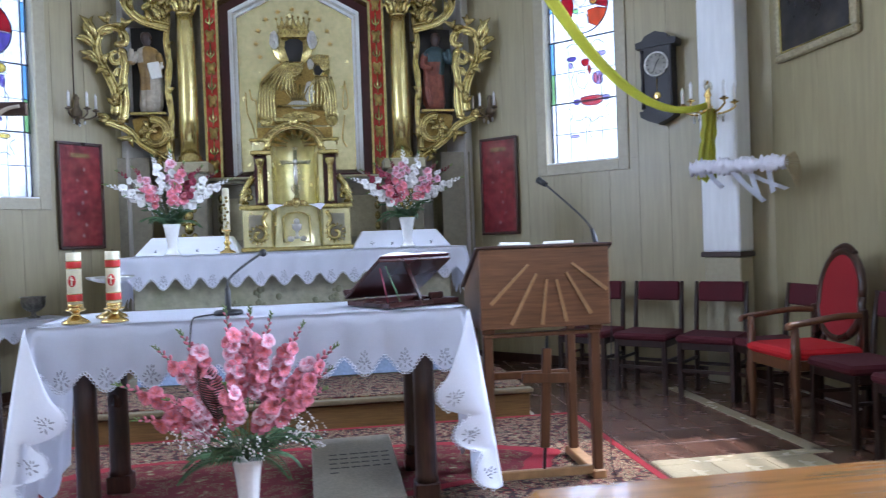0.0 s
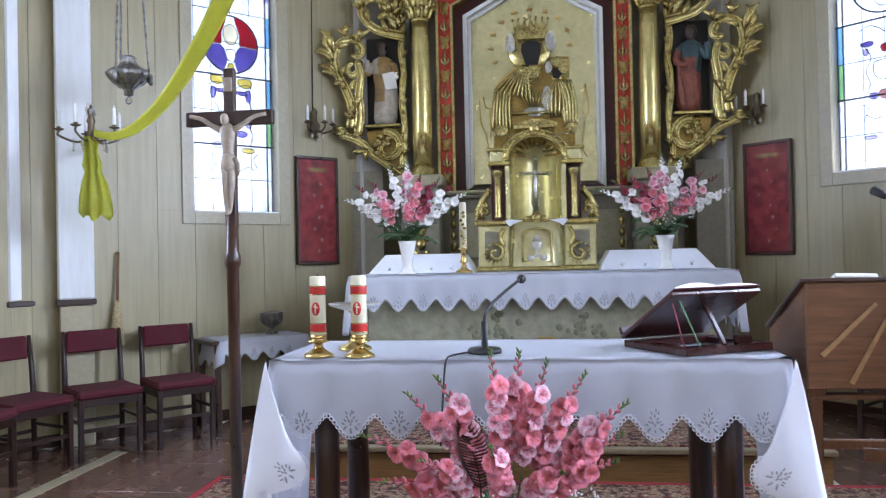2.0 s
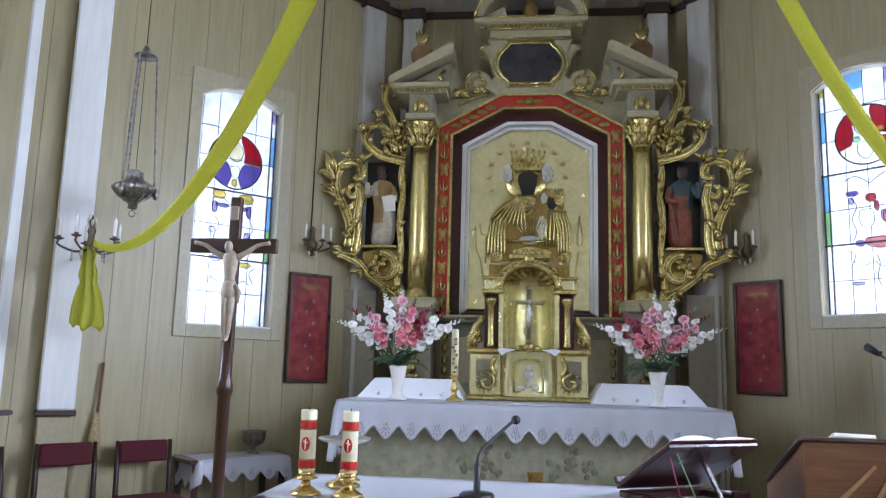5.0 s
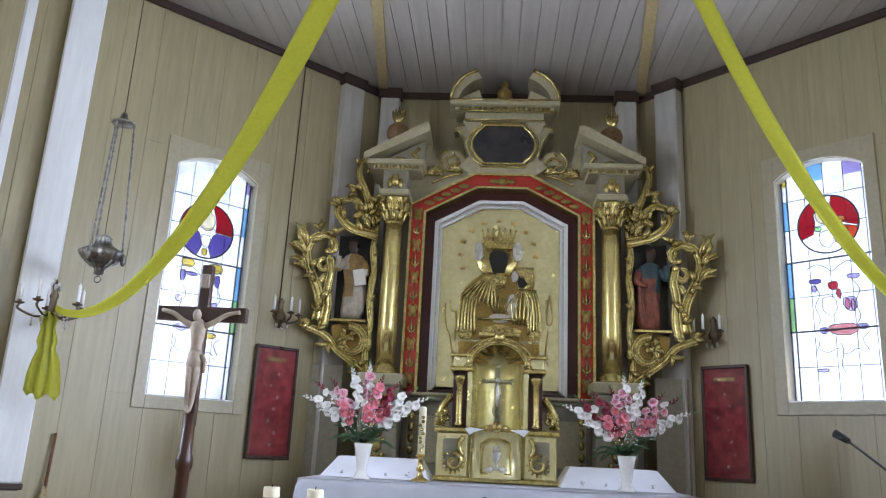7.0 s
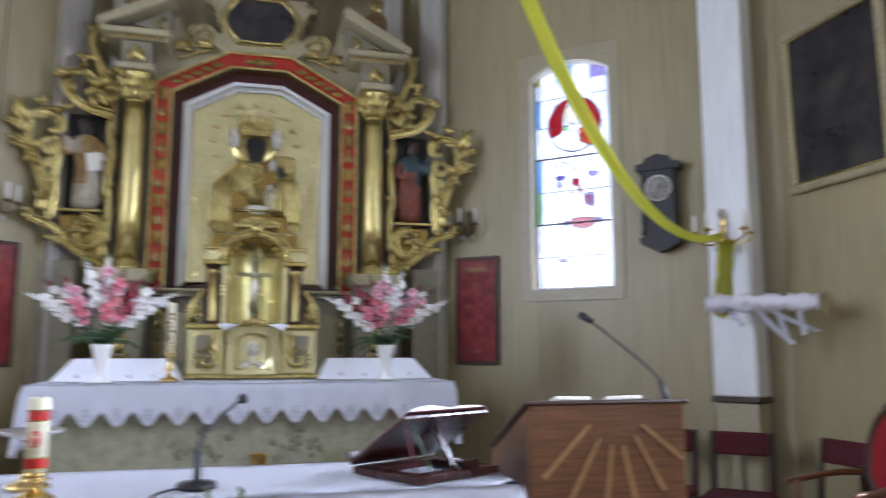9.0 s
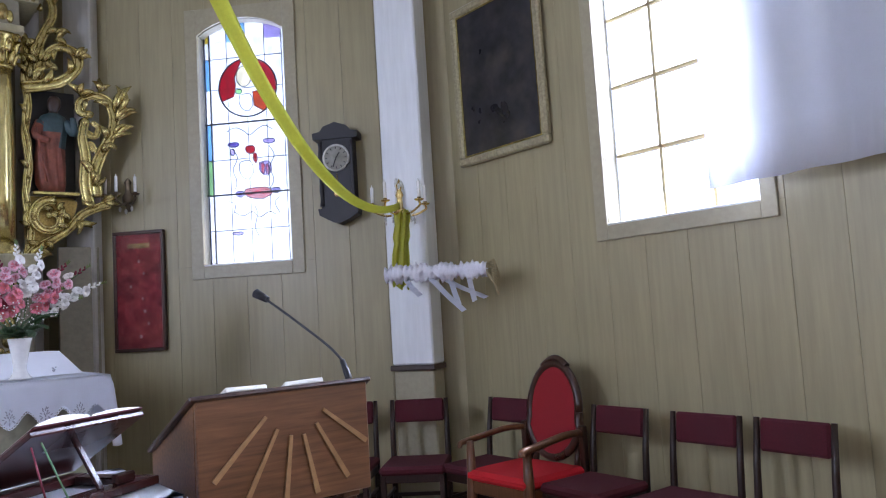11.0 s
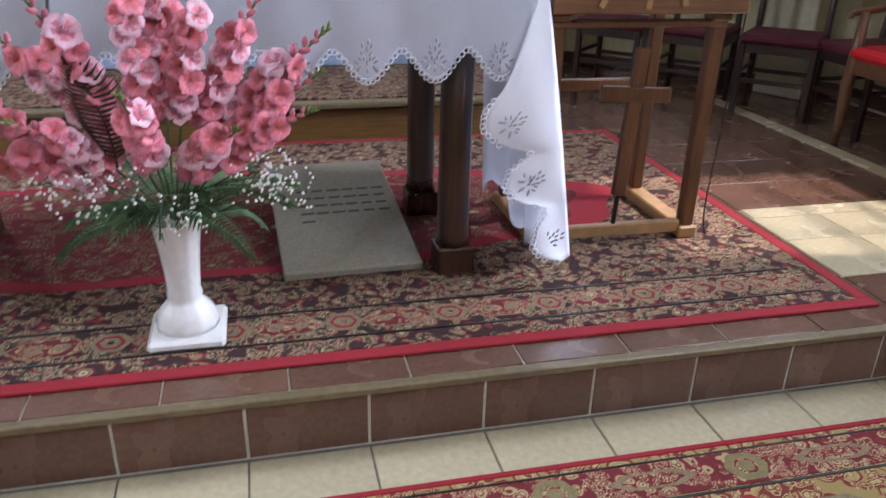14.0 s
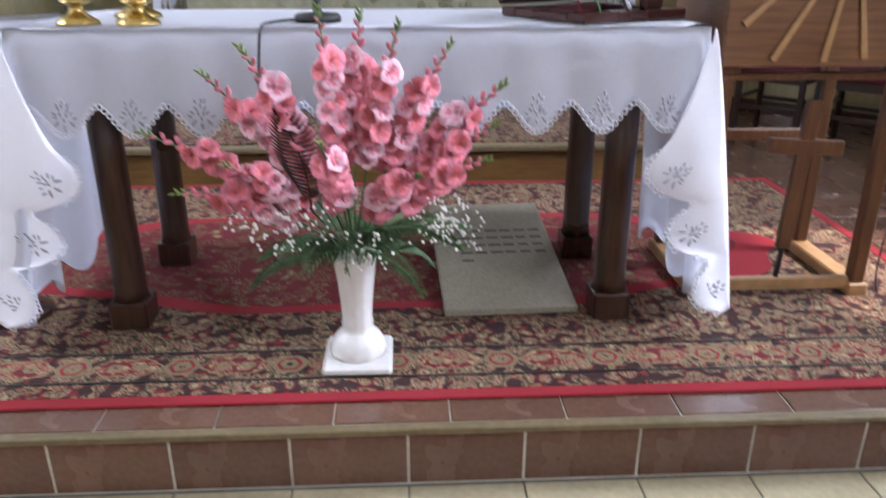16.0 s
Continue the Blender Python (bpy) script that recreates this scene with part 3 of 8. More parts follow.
stained_window("window_1", M_NE, WIN_R, "stained glass window with a red medallion in clear leaded panes",
               dict(at=(0.012, -0.43), head=(-0.03, 0.095),
                    fields=[(98, 205, [(-0.12, -0.07), (-0.10, 0.02), (-0.11, 0.09), (-0.07, 0.18)], "red"), (80, -12, [(0.14, -0.01), (0.07, 0.02), (0.05, 0.09), (0.03, 0.18)], "red"), (-14, -58, [(0.05, -0.16), (0.04, -0.04), (0.14, -0.03)], "orange")],
                    spots=[(0.10, 0.03, 0.035, 0.03, "yellow"), (-0.08, -0.03, 0.03, 0.022, "green"), (-0.02, -0.12, 0.06, 0.08, "milky"), (-0.14, -0.47, 0.05, 0.022, "violet"), (-0.15, -0.53, 0.02, 0.03, "lilac"), (0.16, -0.46, 0.05, 0.022, "lilac"), (0.0, -0.52, 0.042, 0.038, "red"), (0.04, -0.59, 0.018, 0.045, "red"), (-0.04, -0.68, 0.06, 0.085, "milky"), (0.12, -0.68, 0.055, 0.065, "lilac"), (0.10, -0.68, 0.018, 0.05, "red"), (0.14, -0.69, 0.014, 0.05, "red"), (0.05, -0.88, 0.12, 0.052, "red"), (-0.10, -0.88, 0.035, 0.028, "violet"), (0.20, -0.87, 0.04, 0.025, "violet"), (-0.13, -1.20, 0.05, 0.014, "lilac")],
                    lines=MANTLING), True)
stained_window("window_2", M_NW, WIN_L, "stained glass window with a red and violet medallion in clear leaded panes",
               dict(at=(0.0, -0.50), head=(0.0, 0.085),
                    fields=[(98, 182, [(-0.08, 0.0), (-0.08, 0.09), (-0.05, 0.18)], "red"), (82, -2, [(0.08, 0.0), (0.08, 0.09), (0.05, 0.18)], "red"), (-4, -74, [(0.03, -0.14), (0.06, -0.04), (0.09, -0.01)], "violet"), (184, 254, [(-0.03, -0.14), (-0.06, -0.04), (-0.09, -0.01)], "violet")],
                    spots=[(0.0, -0.09, 0.045, 0.06, "milky"), (0.0, -0.19, 0.025, 0.035, "yellow"), (-0.13, -0.31, 0.06, 0.04, "yellow"), (0.12, -0.32, 0.07, 0.045, "yellow"), (-0.16, -0.42, 0.025, 0.055, "violet"), (-0.09, -0.40, 0.06, 0.018, "violet"), (0.15, -0.43, 0.025, 0.06, "violet"), (0.09, -0.41, 0.05, 0.018, "violet"), (-0.17, -0.62, 0.03, 0.03, "lilac"), (0.15, -0.66, 0.03, 0.05, "lilac"), (0.08, -0.76, 0.06, 0.03, "violet"), (0.14, -0.90, 0.06, 0.025, "yellow"), (-0.12, -0.86, 0.05, 0.03, "lilac")],
                    lines=MANTLING), False)


def sash_window(name, m, o, label):
    w = window_frame(name, m, o, label, 0.09)
    u0, u1, z0, z1, rise = o
    for i in range(4):
        u = u0 + (u1 - u0) * i / 3
        part("mullion", boxed(u - 0.011, u + 0.011, 0.115, 0.145, z0, z1, 0.003), WHITE_PAINT if i in (0, 3) else OCHRE, w)
    for j in range(6):
        z = z0 + (z1 - z0) * j / 5
        part("glazing_bar", boxed(u0, u1, 0.115, 0.145, z - 0.010, z + 0.010, 0.003), WHITE_PAINT if j in (0, 5) else OCHRE, w)
    for i in range(3):
        for j in range(5):
            a, b = u0 + (u1 - u0) * i / 3 + 0.018, u0 + (u1 - u0) * (i + 1) / 3 - 0.018
            c, d = z0 + (z1 - z0) * j / 5 + 0.016, z0 + (z1 - z0) * (j + 1) / 5 - 0.016
            p = part("pane", boxed(a, b, 0.128, 0.132, c, d, 0), PANES["clear"], w)
            p.visible_shadow = False
    return w


# all but NAVE_R are unseen windows, added to let light in
EAST = [NAVE_R, (CR1.y - 0.2, CR1.y + 0.8, 1.9, 4.1, 0), (CR1.y + 2.6, CR1.y + 3.6, 1.9, 4.1, 0)]
WEST = [(1.9, 2.9, 1.9, 4.1, 0), (4.4, 5.4, 1.9, 4.1, 0), (8.2, 9.2, 1.9, 4.1, 0)]
for i, o in enumerate(EAST):
    sash_window("window_%d" % (3 + i), M_E, o, "tall white nave window with small panes, added unseen except right of the chancel")
for i, o in enumerate(WEST):
    sash_window("window_%d" % (6 + i), M_W, o, "tall white nave window with small panes, added unseen except right of the chancel")


def lamp_behind(m, o, watts, off=0.5, grow=1.5):
    u, z = (o[0] + o[1]) / 2, (o[2] + o[3]) / 2
    daylight(m @ Vector((u, off, z)), m @ Vector((u, 0, z)), (o[1] - o[0]) * grow, (o[3] - o[2]) * 1.25, watts)


lamp_behind(M_NE, WIN_R, 110)
lamp_behind(M_NW, WIN_L, 110)
# lamps of the added windows, watts set to brighten table, retable and east wall
for o, watts in zip(EAST[1:], (420, 420)):
    lamp_behind(M_E, o, watts)
for o, watts in zip(WEST, (180, 50, 360)):
    lamp_behind(M_W, o, watts)
# beside the sun's way through the chancel window
u, z = (NAVE_R[0] + NAVE_R[1]) / 2, 3.0
daylight(M_E @ Vector((u, 2.2, z + 0.7)), M_E @ Vector((u, 0, z)), 2.6, 2.6, 1500)

# ---- corner posts ----
def corner_post(x, y, yaw, w, label):
    t = thing("corner_post", label, "post", pose(x, y, 0, 0, 0, yaw))
    part("shaft", boxed(-w, w, -0.08, 0.12, 1.06, CEILING - 0.06, 0.012), WHITE_PAINT, t)
    part("band", boxed(-w - 0.012, w + 0.012, -0.095, 0.12, 1.02, 1.06, 0.006), DARK_TRIM, t, "dark brown band")
    part("foot", boxed(-w + 0.008, w - 0.008, -0.07, 0.12, 0.0, 1.02, 0.01), CREAM_TRIM, t, "cream painted foot")
    part("head", boxed(-w - 0.02, w + 0.02, -0.10, 0.12, CEILING - 0.06, CEILING - 0.003, 0.006), DARK_TRIM, t, "dark brown head")
    return t


corner_post(3.45, 4.80, -62, 0.17, "white painted corner post with a dark band")
corner_post(-3.34, 4.88, 35, 0.12, "white painted corner post with a dark band")
corner_post(-3.68, 4.76, 55, 0.11, "white painted corner post with a dark band")
for s in (-1, 1):
    for k, (x, y, yaw, w) in enumerate(((1.58, 6.72, 45, 0.12), (1.22, 6.97, 0, 0.10))):
        t = thing("pilaster", "grey-white painted pilaster behind the retable", "pilaster", pose(s * x + 0.03, y, 0, 0, 0, -s * yaw))
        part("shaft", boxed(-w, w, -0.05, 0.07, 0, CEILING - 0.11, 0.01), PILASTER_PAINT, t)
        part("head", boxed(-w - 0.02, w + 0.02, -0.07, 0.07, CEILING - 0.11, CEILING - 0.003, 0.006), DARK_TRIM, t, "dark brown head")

# ---- carpets ----
def rug(name, x0, x1, y0, y1, z, field, label, band=0.045):
    t = thing(name, label, "carpet")
    part("field", boxed(x0 + band, x1 - band, y0 + band, y1 - band, z, z + 0.010, 0.003), field, t)
    for a, b, c, d in ((x0, x1, y0, y0 + band), (x0, x1, y1 - band, y1), (x0, x0 + band, y0 + band, y1 - band), (x1 - band, x1, y0 + band, y1 - band)):
        part("border", boxed(a, b, c, d, z, z + 0.010, 0.003), CARPET_RED, t, "plain red border")
    return t


chancel_rug = rug("carpet", -1.95, 1.905, 2.125, 4.13, 0.0, CARPET, "floral carpet in red, cream and black with a red edge")
part("stripe", boxed(-1.82, 1.78, 2.235, 2.243, 0.004, 0.0125, 0), BLACK, chancel_rug)
part("stripe", boxed(-1.82, 1.78, 2.395, 2.403, 0.004, 0.0125, 0), BLACK, chancel_rug)
bm = bmesh.new()
NR = 72
for k in range(NR):
    q = [(math.tau * (k + d) / NR, r) for d, r in ((0, 1.0), (1, 1.0), (1, 1.12), (0, 1.12))]
    bm.faces.new([bm.verts.new((-0.02 + 1.36 * r * (1 + 0.03 * math.sin(9 * a)) * math.cos(a), 3.16 + 0.46 * r * (1 + 0.05 * math.sin(9 * a)) * math.sin(a), 0.0118)) for a, r in q])
part("medallion_band", bm, CARPET_RED, chancel_rug, "deep red woven oval band")
bm = bmesh.new()
bm.faces.new([bm.verts.new((-0.02 + 1.36 * (1 + 0.03 * math.sin(9 * a)) * math.cos(a), 3.16 + 0.46 * (1 + 0.05 * math.sin(9 * a)) * math.sin(a), 0.0114)) for a in [math.tau * k / NR for k in range(NR)]])
part("medallion", bm, CARPET_MEDAL, chancel_rug, "red floral centre medallion, darkened for the shadow under the table")
def carpet_ring(x, y, rx, ry, inner, z, mt, name, rug_ob=None):
    """A flat woven oval or ring in a border."""
    bm = bmesh.new()
    n = 22
    for i in range(n):
        a = [math.tau * (i + d) / n for d in (0, 1)]
        bm.faces.new([bm.verts.new((x + rx * q * math.cos(b) * (1 + 0.06 * math.cos(6 * b)), y + ry * q * math.sin(b) * (1 + 0.06 * math.cos(6 * b)), z)) for b, q in ((a[0], inner + 0.001), (a[0], 1.0), (a[1], 1.0), (a[1], inner + 0.001))])
    part(name, bm, mt, rug_ob or chancel_rug)


for k in range(12):
    x = -1.68 + 0.305 * k
    carpet_ring(x, 2.318, 0.098, 0.052, 0.0, 0.0114, CARPET_CREAM, "cartouche")
    carpet_ring(x, 2.318, 0.091, 0.046, 0.0, 0.0118, CARPET_BAND, "cartouche")
    carpet_ring(x - 0.035, 2.318, 0.022, 0.018, 0.3, 0.0122, CARPET_CREAM, "blossom_figure")
    carpet_ring(x + 0.035, 2.318, 0.022, 0.018, 0.3, 0.0122, CARPET_CREAM, "blossom_figure")
    if k < 11:
        carpet_ring(x + 0.1525, 2.318, 0.050, 0.050, 0.72, 0.0118, CARPET_CREAM, "rosette")
        carpet_ring(x + 0.1525, 2.318, 0.026, 0.026, 0.35, 0.0118, CARPET_CREAM, "rosette")
        carpet_ring(x + 0.1525, 2.318, 0.036, 0.036, 0.78, 0.0122, CARPET_RED, "rosette")
nave_rug = rug("carpet", -2.2, 2.2, -4.5, 1.83, LOW, CARPET_LOW, "gold and red floral carpet with a red edge", 0.02)
part("border_band", boxed(-2.15, 2.15, 1.668, 1.782, LOW + 0.004, LOW + 0.0118, 0), CARPET_BAND, nave_rug, "dark red band with cream vines")
part("stripe", boxed(-2.1, 2.1, 1.655, 1.662, LOW + 0.004, LOW + 0.0125, 0), BLACK, nave_rug)
part("stripe", boxed(-2.1, 2.1, 1.785, 1.79, LOW + 0.004, LOW + 0.0125, 0), BLACK, nave_rug)

GOLD_WOOL = surface("gold_green_carpet_figure", (0.25, 0.20, 0.085), 0.95, grain=300, bump=0.4, vary=0.25, stain=50)
for k in range(8):
    x = -1.78 + 0.50 * k
    carpet_ring(x, 1.725, 0.055, 0.050, 0.0, LOW + 0.0124, GOLD_WOOL, "rosette", nave_rug)
    carpet_ring(x, 1.725, 0.030, 0.027, 0.7, LOW + 0.0128, CARPET_BAND, "rosette", nave_rug)
    carpet_ring(x + 0.25, 1.725, 0.11, 0.030, 0.72, LOW + 0.0124, CARPET_CREAM, "vine_scroll", nave_rug)
    carpet_ring(x + 0.13, 1.49, 0.115, 0.105, 0.55, LOW + 0.0118, CARPET_CREAM, "leaf_wreath", nave_rug)
    carpet_ring(x + 0.13, 1.49, 0.035, 0.035, 0.0, LOW + 0.0122, CARPET_RED, "blossom_figure", nave_rug)
    for dx, dy in ((-0.12, 1.60), (-0.06, 1.615), (-0.17, 1.55), (-0.11, 1.53), (0.34, 1.60), (0.29, 1.55)):
        carpet_ring(x + dx, dy, 0.022, 0.020, 0.25, LOW + 0.0120, CARPET_RED, "blossom_figure", nave_rug)

# ---- altar ----
predella = thing("altar_step", "low wooden altar step with a gilt edge and carpet", "step")
part("riser", boxed(-1.62, 1.60, 4.15, 4.19, 0, 0.155, 0.004), PREDELLA_WOOD, predella)
part("body", boxed(-1.62, 1.60, 4.19, 6.3, 0, 0.165, 0.004), PREDELLA_WOOD, predella)
part("edge", boxed(-1.64, 1.62, 4.12, 4.20, 0.165, 0.195, 0.006), NOSING, predella, "gilt yellow edge strip")
part("carpet", boxed(-1.60, 1.58, 4.205, 5.0, 0.166, 0.203, 0.003), CARPET, predella)

altar = thing("altar", "old altar with painted marbled front", "altar")
part("body", boxed(-1.22, 1.22, 5.06, 5.95, 0.166, 1.13, 0.01), ALTAR_STONE, altar)
part("plinth", boxed(-1.27, 1.27, 5.02, 5.97, 0.166, 0.27, 0.012), ALTAR_STONE, altar)
part("antependium", boxed(-1.20, 1.20, 5.005, 5.018, 0.21, 0.50, 0.003), BLUE_CLOTH, altar, "pale blue cloth strip at the foot")
part("tabletop", boxed(-1.33, 1.33, 5.015, 5.98, 1.13, 1.182, 0.008), ALTAR_STONE, altar)
bm = bmesh.new()
lathe(bm, [(0.0, 0), (0.045, 0.004), (0.02, 0.03), (0.012, 0.08), (0.05, 0.10), (0.065, 0.17), (0.06, 0.18)], 14, (0, 0, 0), pose(0.05, 5.062, 0.56) @ Matrix.Diagonal((1, 0.08, 1, 1)))
part("painted_cup", bm, GOLD_DARK, altar, "small painted gold cup")
bm = bmesh.new()
for sx in (-1, 1):
    for k in range(26):
        a, r = random.uniform(0, math.tau), random.uniform(0, 0.22)
        ball(bm, (sx * 0.28 + r * math.cos(a), 5.06, 0.80 + 0.5 * r * math.sin(a)), random.uniform(0.012, 0.03), (1, 0.08, 1), 6)
tagged(part("painted_foliage", bm, surface("faded_green_paint", (0.17, 0.17, 0.10), 0.6), altar, "faded painted leaves"), kind="stuff")


def cloth_cover(name, label, x0, x1, y0, y1, z, drop, side, lobe, depth, flare, corner=(0.10, 0.14), rng=3, flap=False, point=1.3):
    """A linen cloth over a table: front drop, long sides, and corner flaps that hang in a fold; its lower edge is cut in lobes."""
    R = random.Random(rng)
    t = thing(name, label, "tablecloth")
    rad = 0.03

    def hem(ph):
        """Height of the cut edge over a lobe's tip: a rounded tip between sharp notches."""
        u = abs(2 * ph - 1)
        return depth * (u ** point - 0.07 * math.sin(math.tau * u))

    # way round three sides: left back -> front -> right back
    way = []
    n1, n2, nc = 60, 330, 9
    for i in range(n1):
        way.append((x0, y1 + (y0 + rad - y1) * i / n1, -1, 0))
    for i in range(nc):
        a = math.pi + math.pi / 2 * i / nc
        way.append((x0 + rad + rad * math.cos(a), y0 + rad + rad * math.sin(a), math.cos(a), math.sin(a)))
    for i in range(n2):
        way.append((x0 + rad + (x1 - x0 - 2 * rad) * i / n2, y0, 0, -1))
    for i in range(nc):
        a = 1.5 * math.pi + math.pi / 2 * i / nc
        way.append((x1 - rad + rad * math.cos(a), y0 + rad + rad * math.sin(a), math.cos(a), math.sin(a)))
    for i in range(n1 + 1):
        way.append((x1, y0 + rad + (y1 - y0 - rad) * i / n1, 1, 0))
    bm = bmesh.new()
    K = 14
    cols = []
    s = 0.0
    prev = None
    for (x, y, nx, ny) in way:
        if prev:
            s += math.hypot(x - prev[0], y - prev[1])
        prev = (x, y)
        f = max(0.0, min(1.0, (x - x0) / corner[0])) * max(0.0, min(1.0, (x1 - x) / corner[0])) if abs(ny) > 0.99 else 0.0
        g = f * f * (3 - 2 * f)
        L = side + (drop - side) * g
        ph = (s / lobe) % 1.0
        L -= hem(ph)
        back = 0.0 if abs(nx) < 0.99 else max(0.0, (y - y0) / (y1 - y0))
        col = []
        for k in range(K + 1):
            q = k / K
            out = flare * (q ** 0.8) * (L / max(side, drop)) * (1.0 + 0.5 * math.sin(s * 21.0) * (1 - g)) + 0.006 * math.sin(s * 33) * q
            dx, dy = nx, ny
            if abs(nx) > 0.99:
                dx, dy = nx * (1 - 0.3 * back), -0.10 * (1 - back)
            e = min(1.0, q * 7)
            col.append(bm.verts.new((x + dx * (out + 0.006) * e, y + dy * (out + 0.006) * e, z - L * q)))
        cols.append(col)
    for a, b in zip(cols, cols[1:]):
        for k in range(K):
            bm.faces.new((a[k], a[k + 1], b[k + 1], b[k])).smooth = True
    # the flat top
    nx_, ny_ = 24, 8
    grid = [[bm.verts.new((x0 + (x1 - x0) * i / nx_, y0 + (y1 - y0) * j / ny_, z + (0.0015 * math.sin(i * 1.7 + j * 2.3) + 0.001 if 0 < i < nx_ and 0 < j < ny_ else 0.0))) for j in range(ny_ + 1)] for i in range(nx_ + 1)]
    for i in range(nx_):
        for j in range(ny_):
            bm.faces.new((grid[i][j], grid[i + 1][j], grid[i + 1][j + 1], grid[i][j + 1])).smooth = True
    bmesh.ops.solidify(bm, geom=bm.faces, thickness=0.0015)
    part("cloth", bm, LINEN, t)
    cut = bmesh.new()
    lace = bmesh.new()

    def motif(o, ex, ez, sc):
        """A leaf of small eyelets; ex runs along the hem, ez away from it."""
        ny = ex.cross(ez)
        m = Matrix((ex, ny, ez)).transposed().to_4x4()
        m.translation = o
        for dx, dz, lean in ((0, 0.018, 0), (-0.012, 0.010, 0.6), (0.012, 0.010, -0.6), (-0.020, -0.002, 0.9), (0.020, -0.002, -0.9), (-0.007, -0.004, 0.2), (0.007, -0.004, -0.2), (-0.028, -0.014, 1.1), (0.028, -0.014, -1.1), (0, -0.016, 0), (-0.014, 0.026, 0.4), (0.014, 0.026, -0.4), (0.004, 0.036, 0)):
            ball(cut, (0, 0, 0), 0.0062 * sc, (0.62, 0.25, 1.25), 6, m @ Matrix.Translation((dx * sc * R.uniform(0.8, 1.2), 0, dz * sc * R.uniform(0.8, 1.2))) @ Matrix.Rotation(-lean, 4, "Y"))
        for dx, lean in ((-0.022, 0.7), (0, 0), (0.022, -0.7)):
            ball(cut, (0, 0, 0), 0.0085 * sc, (0.6, 0.2, 1.5), 6, m @ Matrix.Translation((dx * sc, 0, -0.042 * sc + abs(dx) * 0.5 * sc)) @ Matrix.Rotation(lean, 4, "Y"))

    def loop(c, r):
        tube(lace, [(c[0] + r * math.cos(math.tau * k / 8), c[1], c[2] + r * math.sin(math.tau * k / 8)) for k in range(9)], 0.0021, 4)

    if flap:
        for sx, xc in ((-1, x0), (1, x1)):
            bm = bmesh.new()
            nv, nu = 60, 10
            rows = []
            H = side - 0.045
            knots = [(0.0, 0.0), (0.10, 0.045), (0.30, 0.135), (0.36, 0.165), (0.44, 0.225), (0.50, 0.235), (0.555, 0.20), (0.585, 0.10), (0.65, 0.17), (0.71, 0.195), (0.76, 0.17), (0.785, 0.07), (0.85, 0.115), (0.93, 0.135), (0.975, 0.11), (1.0, 0.05)]

            def wide(v):
                for (a, wa), (b, wb) in zip(knots, knots[1:]):
                    if v <= b:
                        return wa + (wb - wa) * (v - a) / (b - a)
                return knots[-1][1]

            def spot(v, i):
                q = i / nu
                w = wide(v)
                return Vector((xc + sx * (0.002 + 0.120 * v ** 0.9) - sx * w * q, y0 - 0.006 - 0.085 * v ** 0.6 - 0.030 * math.sin(math.pi * min(1, w * q / 0.2)) * v + 0.02 * math.sin(v * 9 + q * 3) * q * v, z - 0.001 - H * v - 0.02 * q * (1 - v) * min(1, v * 8)))

            for j in range(nv + 1):
                rows.append([bm.verts.new(spot(j / nv, i)) for i in range(nu + 1)])
            for a, b in zip(rows, rows[1:]):
                for i in range(nu):
                    bm.faces.new((a[i], a[i + 1], b[i + 1], b[i])).smooth = True
            bmesh.ops.remove_doubles(bm, verts=bm.verts, dist=0.0004)
            bmesh.ops.solidify(bm, geom=bm.faces, thickness=0.0015)
            part("corner_flap", bm, LINEN, t, "hanging corner fold of the cloth")
            for v, q in ((0.475, 6.2), (0.69, 5.6), (0.91, 5.0)):
                motif(spot(v, q) + Vector((0, -0.004, 0)), Vector((0.55 * sx, 0, -0.83)).normalized(), Vector((0.83, 0, 0.55 * sx)).normalized() * sx, 1.0)
            j = 0.40
            while j < 1.0:
                c = spot(j, nu)
                loop((c.x, c.y - 0.001, c.z), 0.0085)
                j += 0.0175 if not (0.555 < j < 0.60 or 0.76 < j < 0.80) else 0.03
    # lace loops and a cutwork leaf on each front lobe
    s0 = (y1 - y0 - rad) + rad * math.pi / 2
    k = math.ceil(s0 / lobe) - 1
    sc = lobe / 0.185
    while True:
        u = (k + 0.5) * lobe - s0 + x0 + rad
        k += 1
        if u > x1 - 0.02:
            break
        if u < x0 + 0.02:
            continue

        def yat(zz):
            q = (z - zz) / drop
            return y0 - 0.008 - flare * 1.0 * q ** 0.8 * (drop / max(side, drop)) - 0.006

        h = z - drop + depth * 0.62 + 0.012
        motif(Vector((u, yat(h), h)), Vector((1, 0, 0)), Vector((0, 0, 1)), sc)
        for i in range(15):
            ph = (i + 0.5) / 15
            zz = z - drop + hem(ph)
            if x0 + 0.03 < u + (ph - 0.5) * lobe < x1 - 0.03:
                loop((u + (ph - 0.5) * lobe, yat(zz), zz), 0.0078 * sc)
    tagged(part("cutwork", cut, EMBROID, t, "grey cutwork embroidery"), kind="stuff")
    tagged(part("lace_edge", lace, LINEN, t, "white lace loops along the hem"), kind="stuff")
    return t


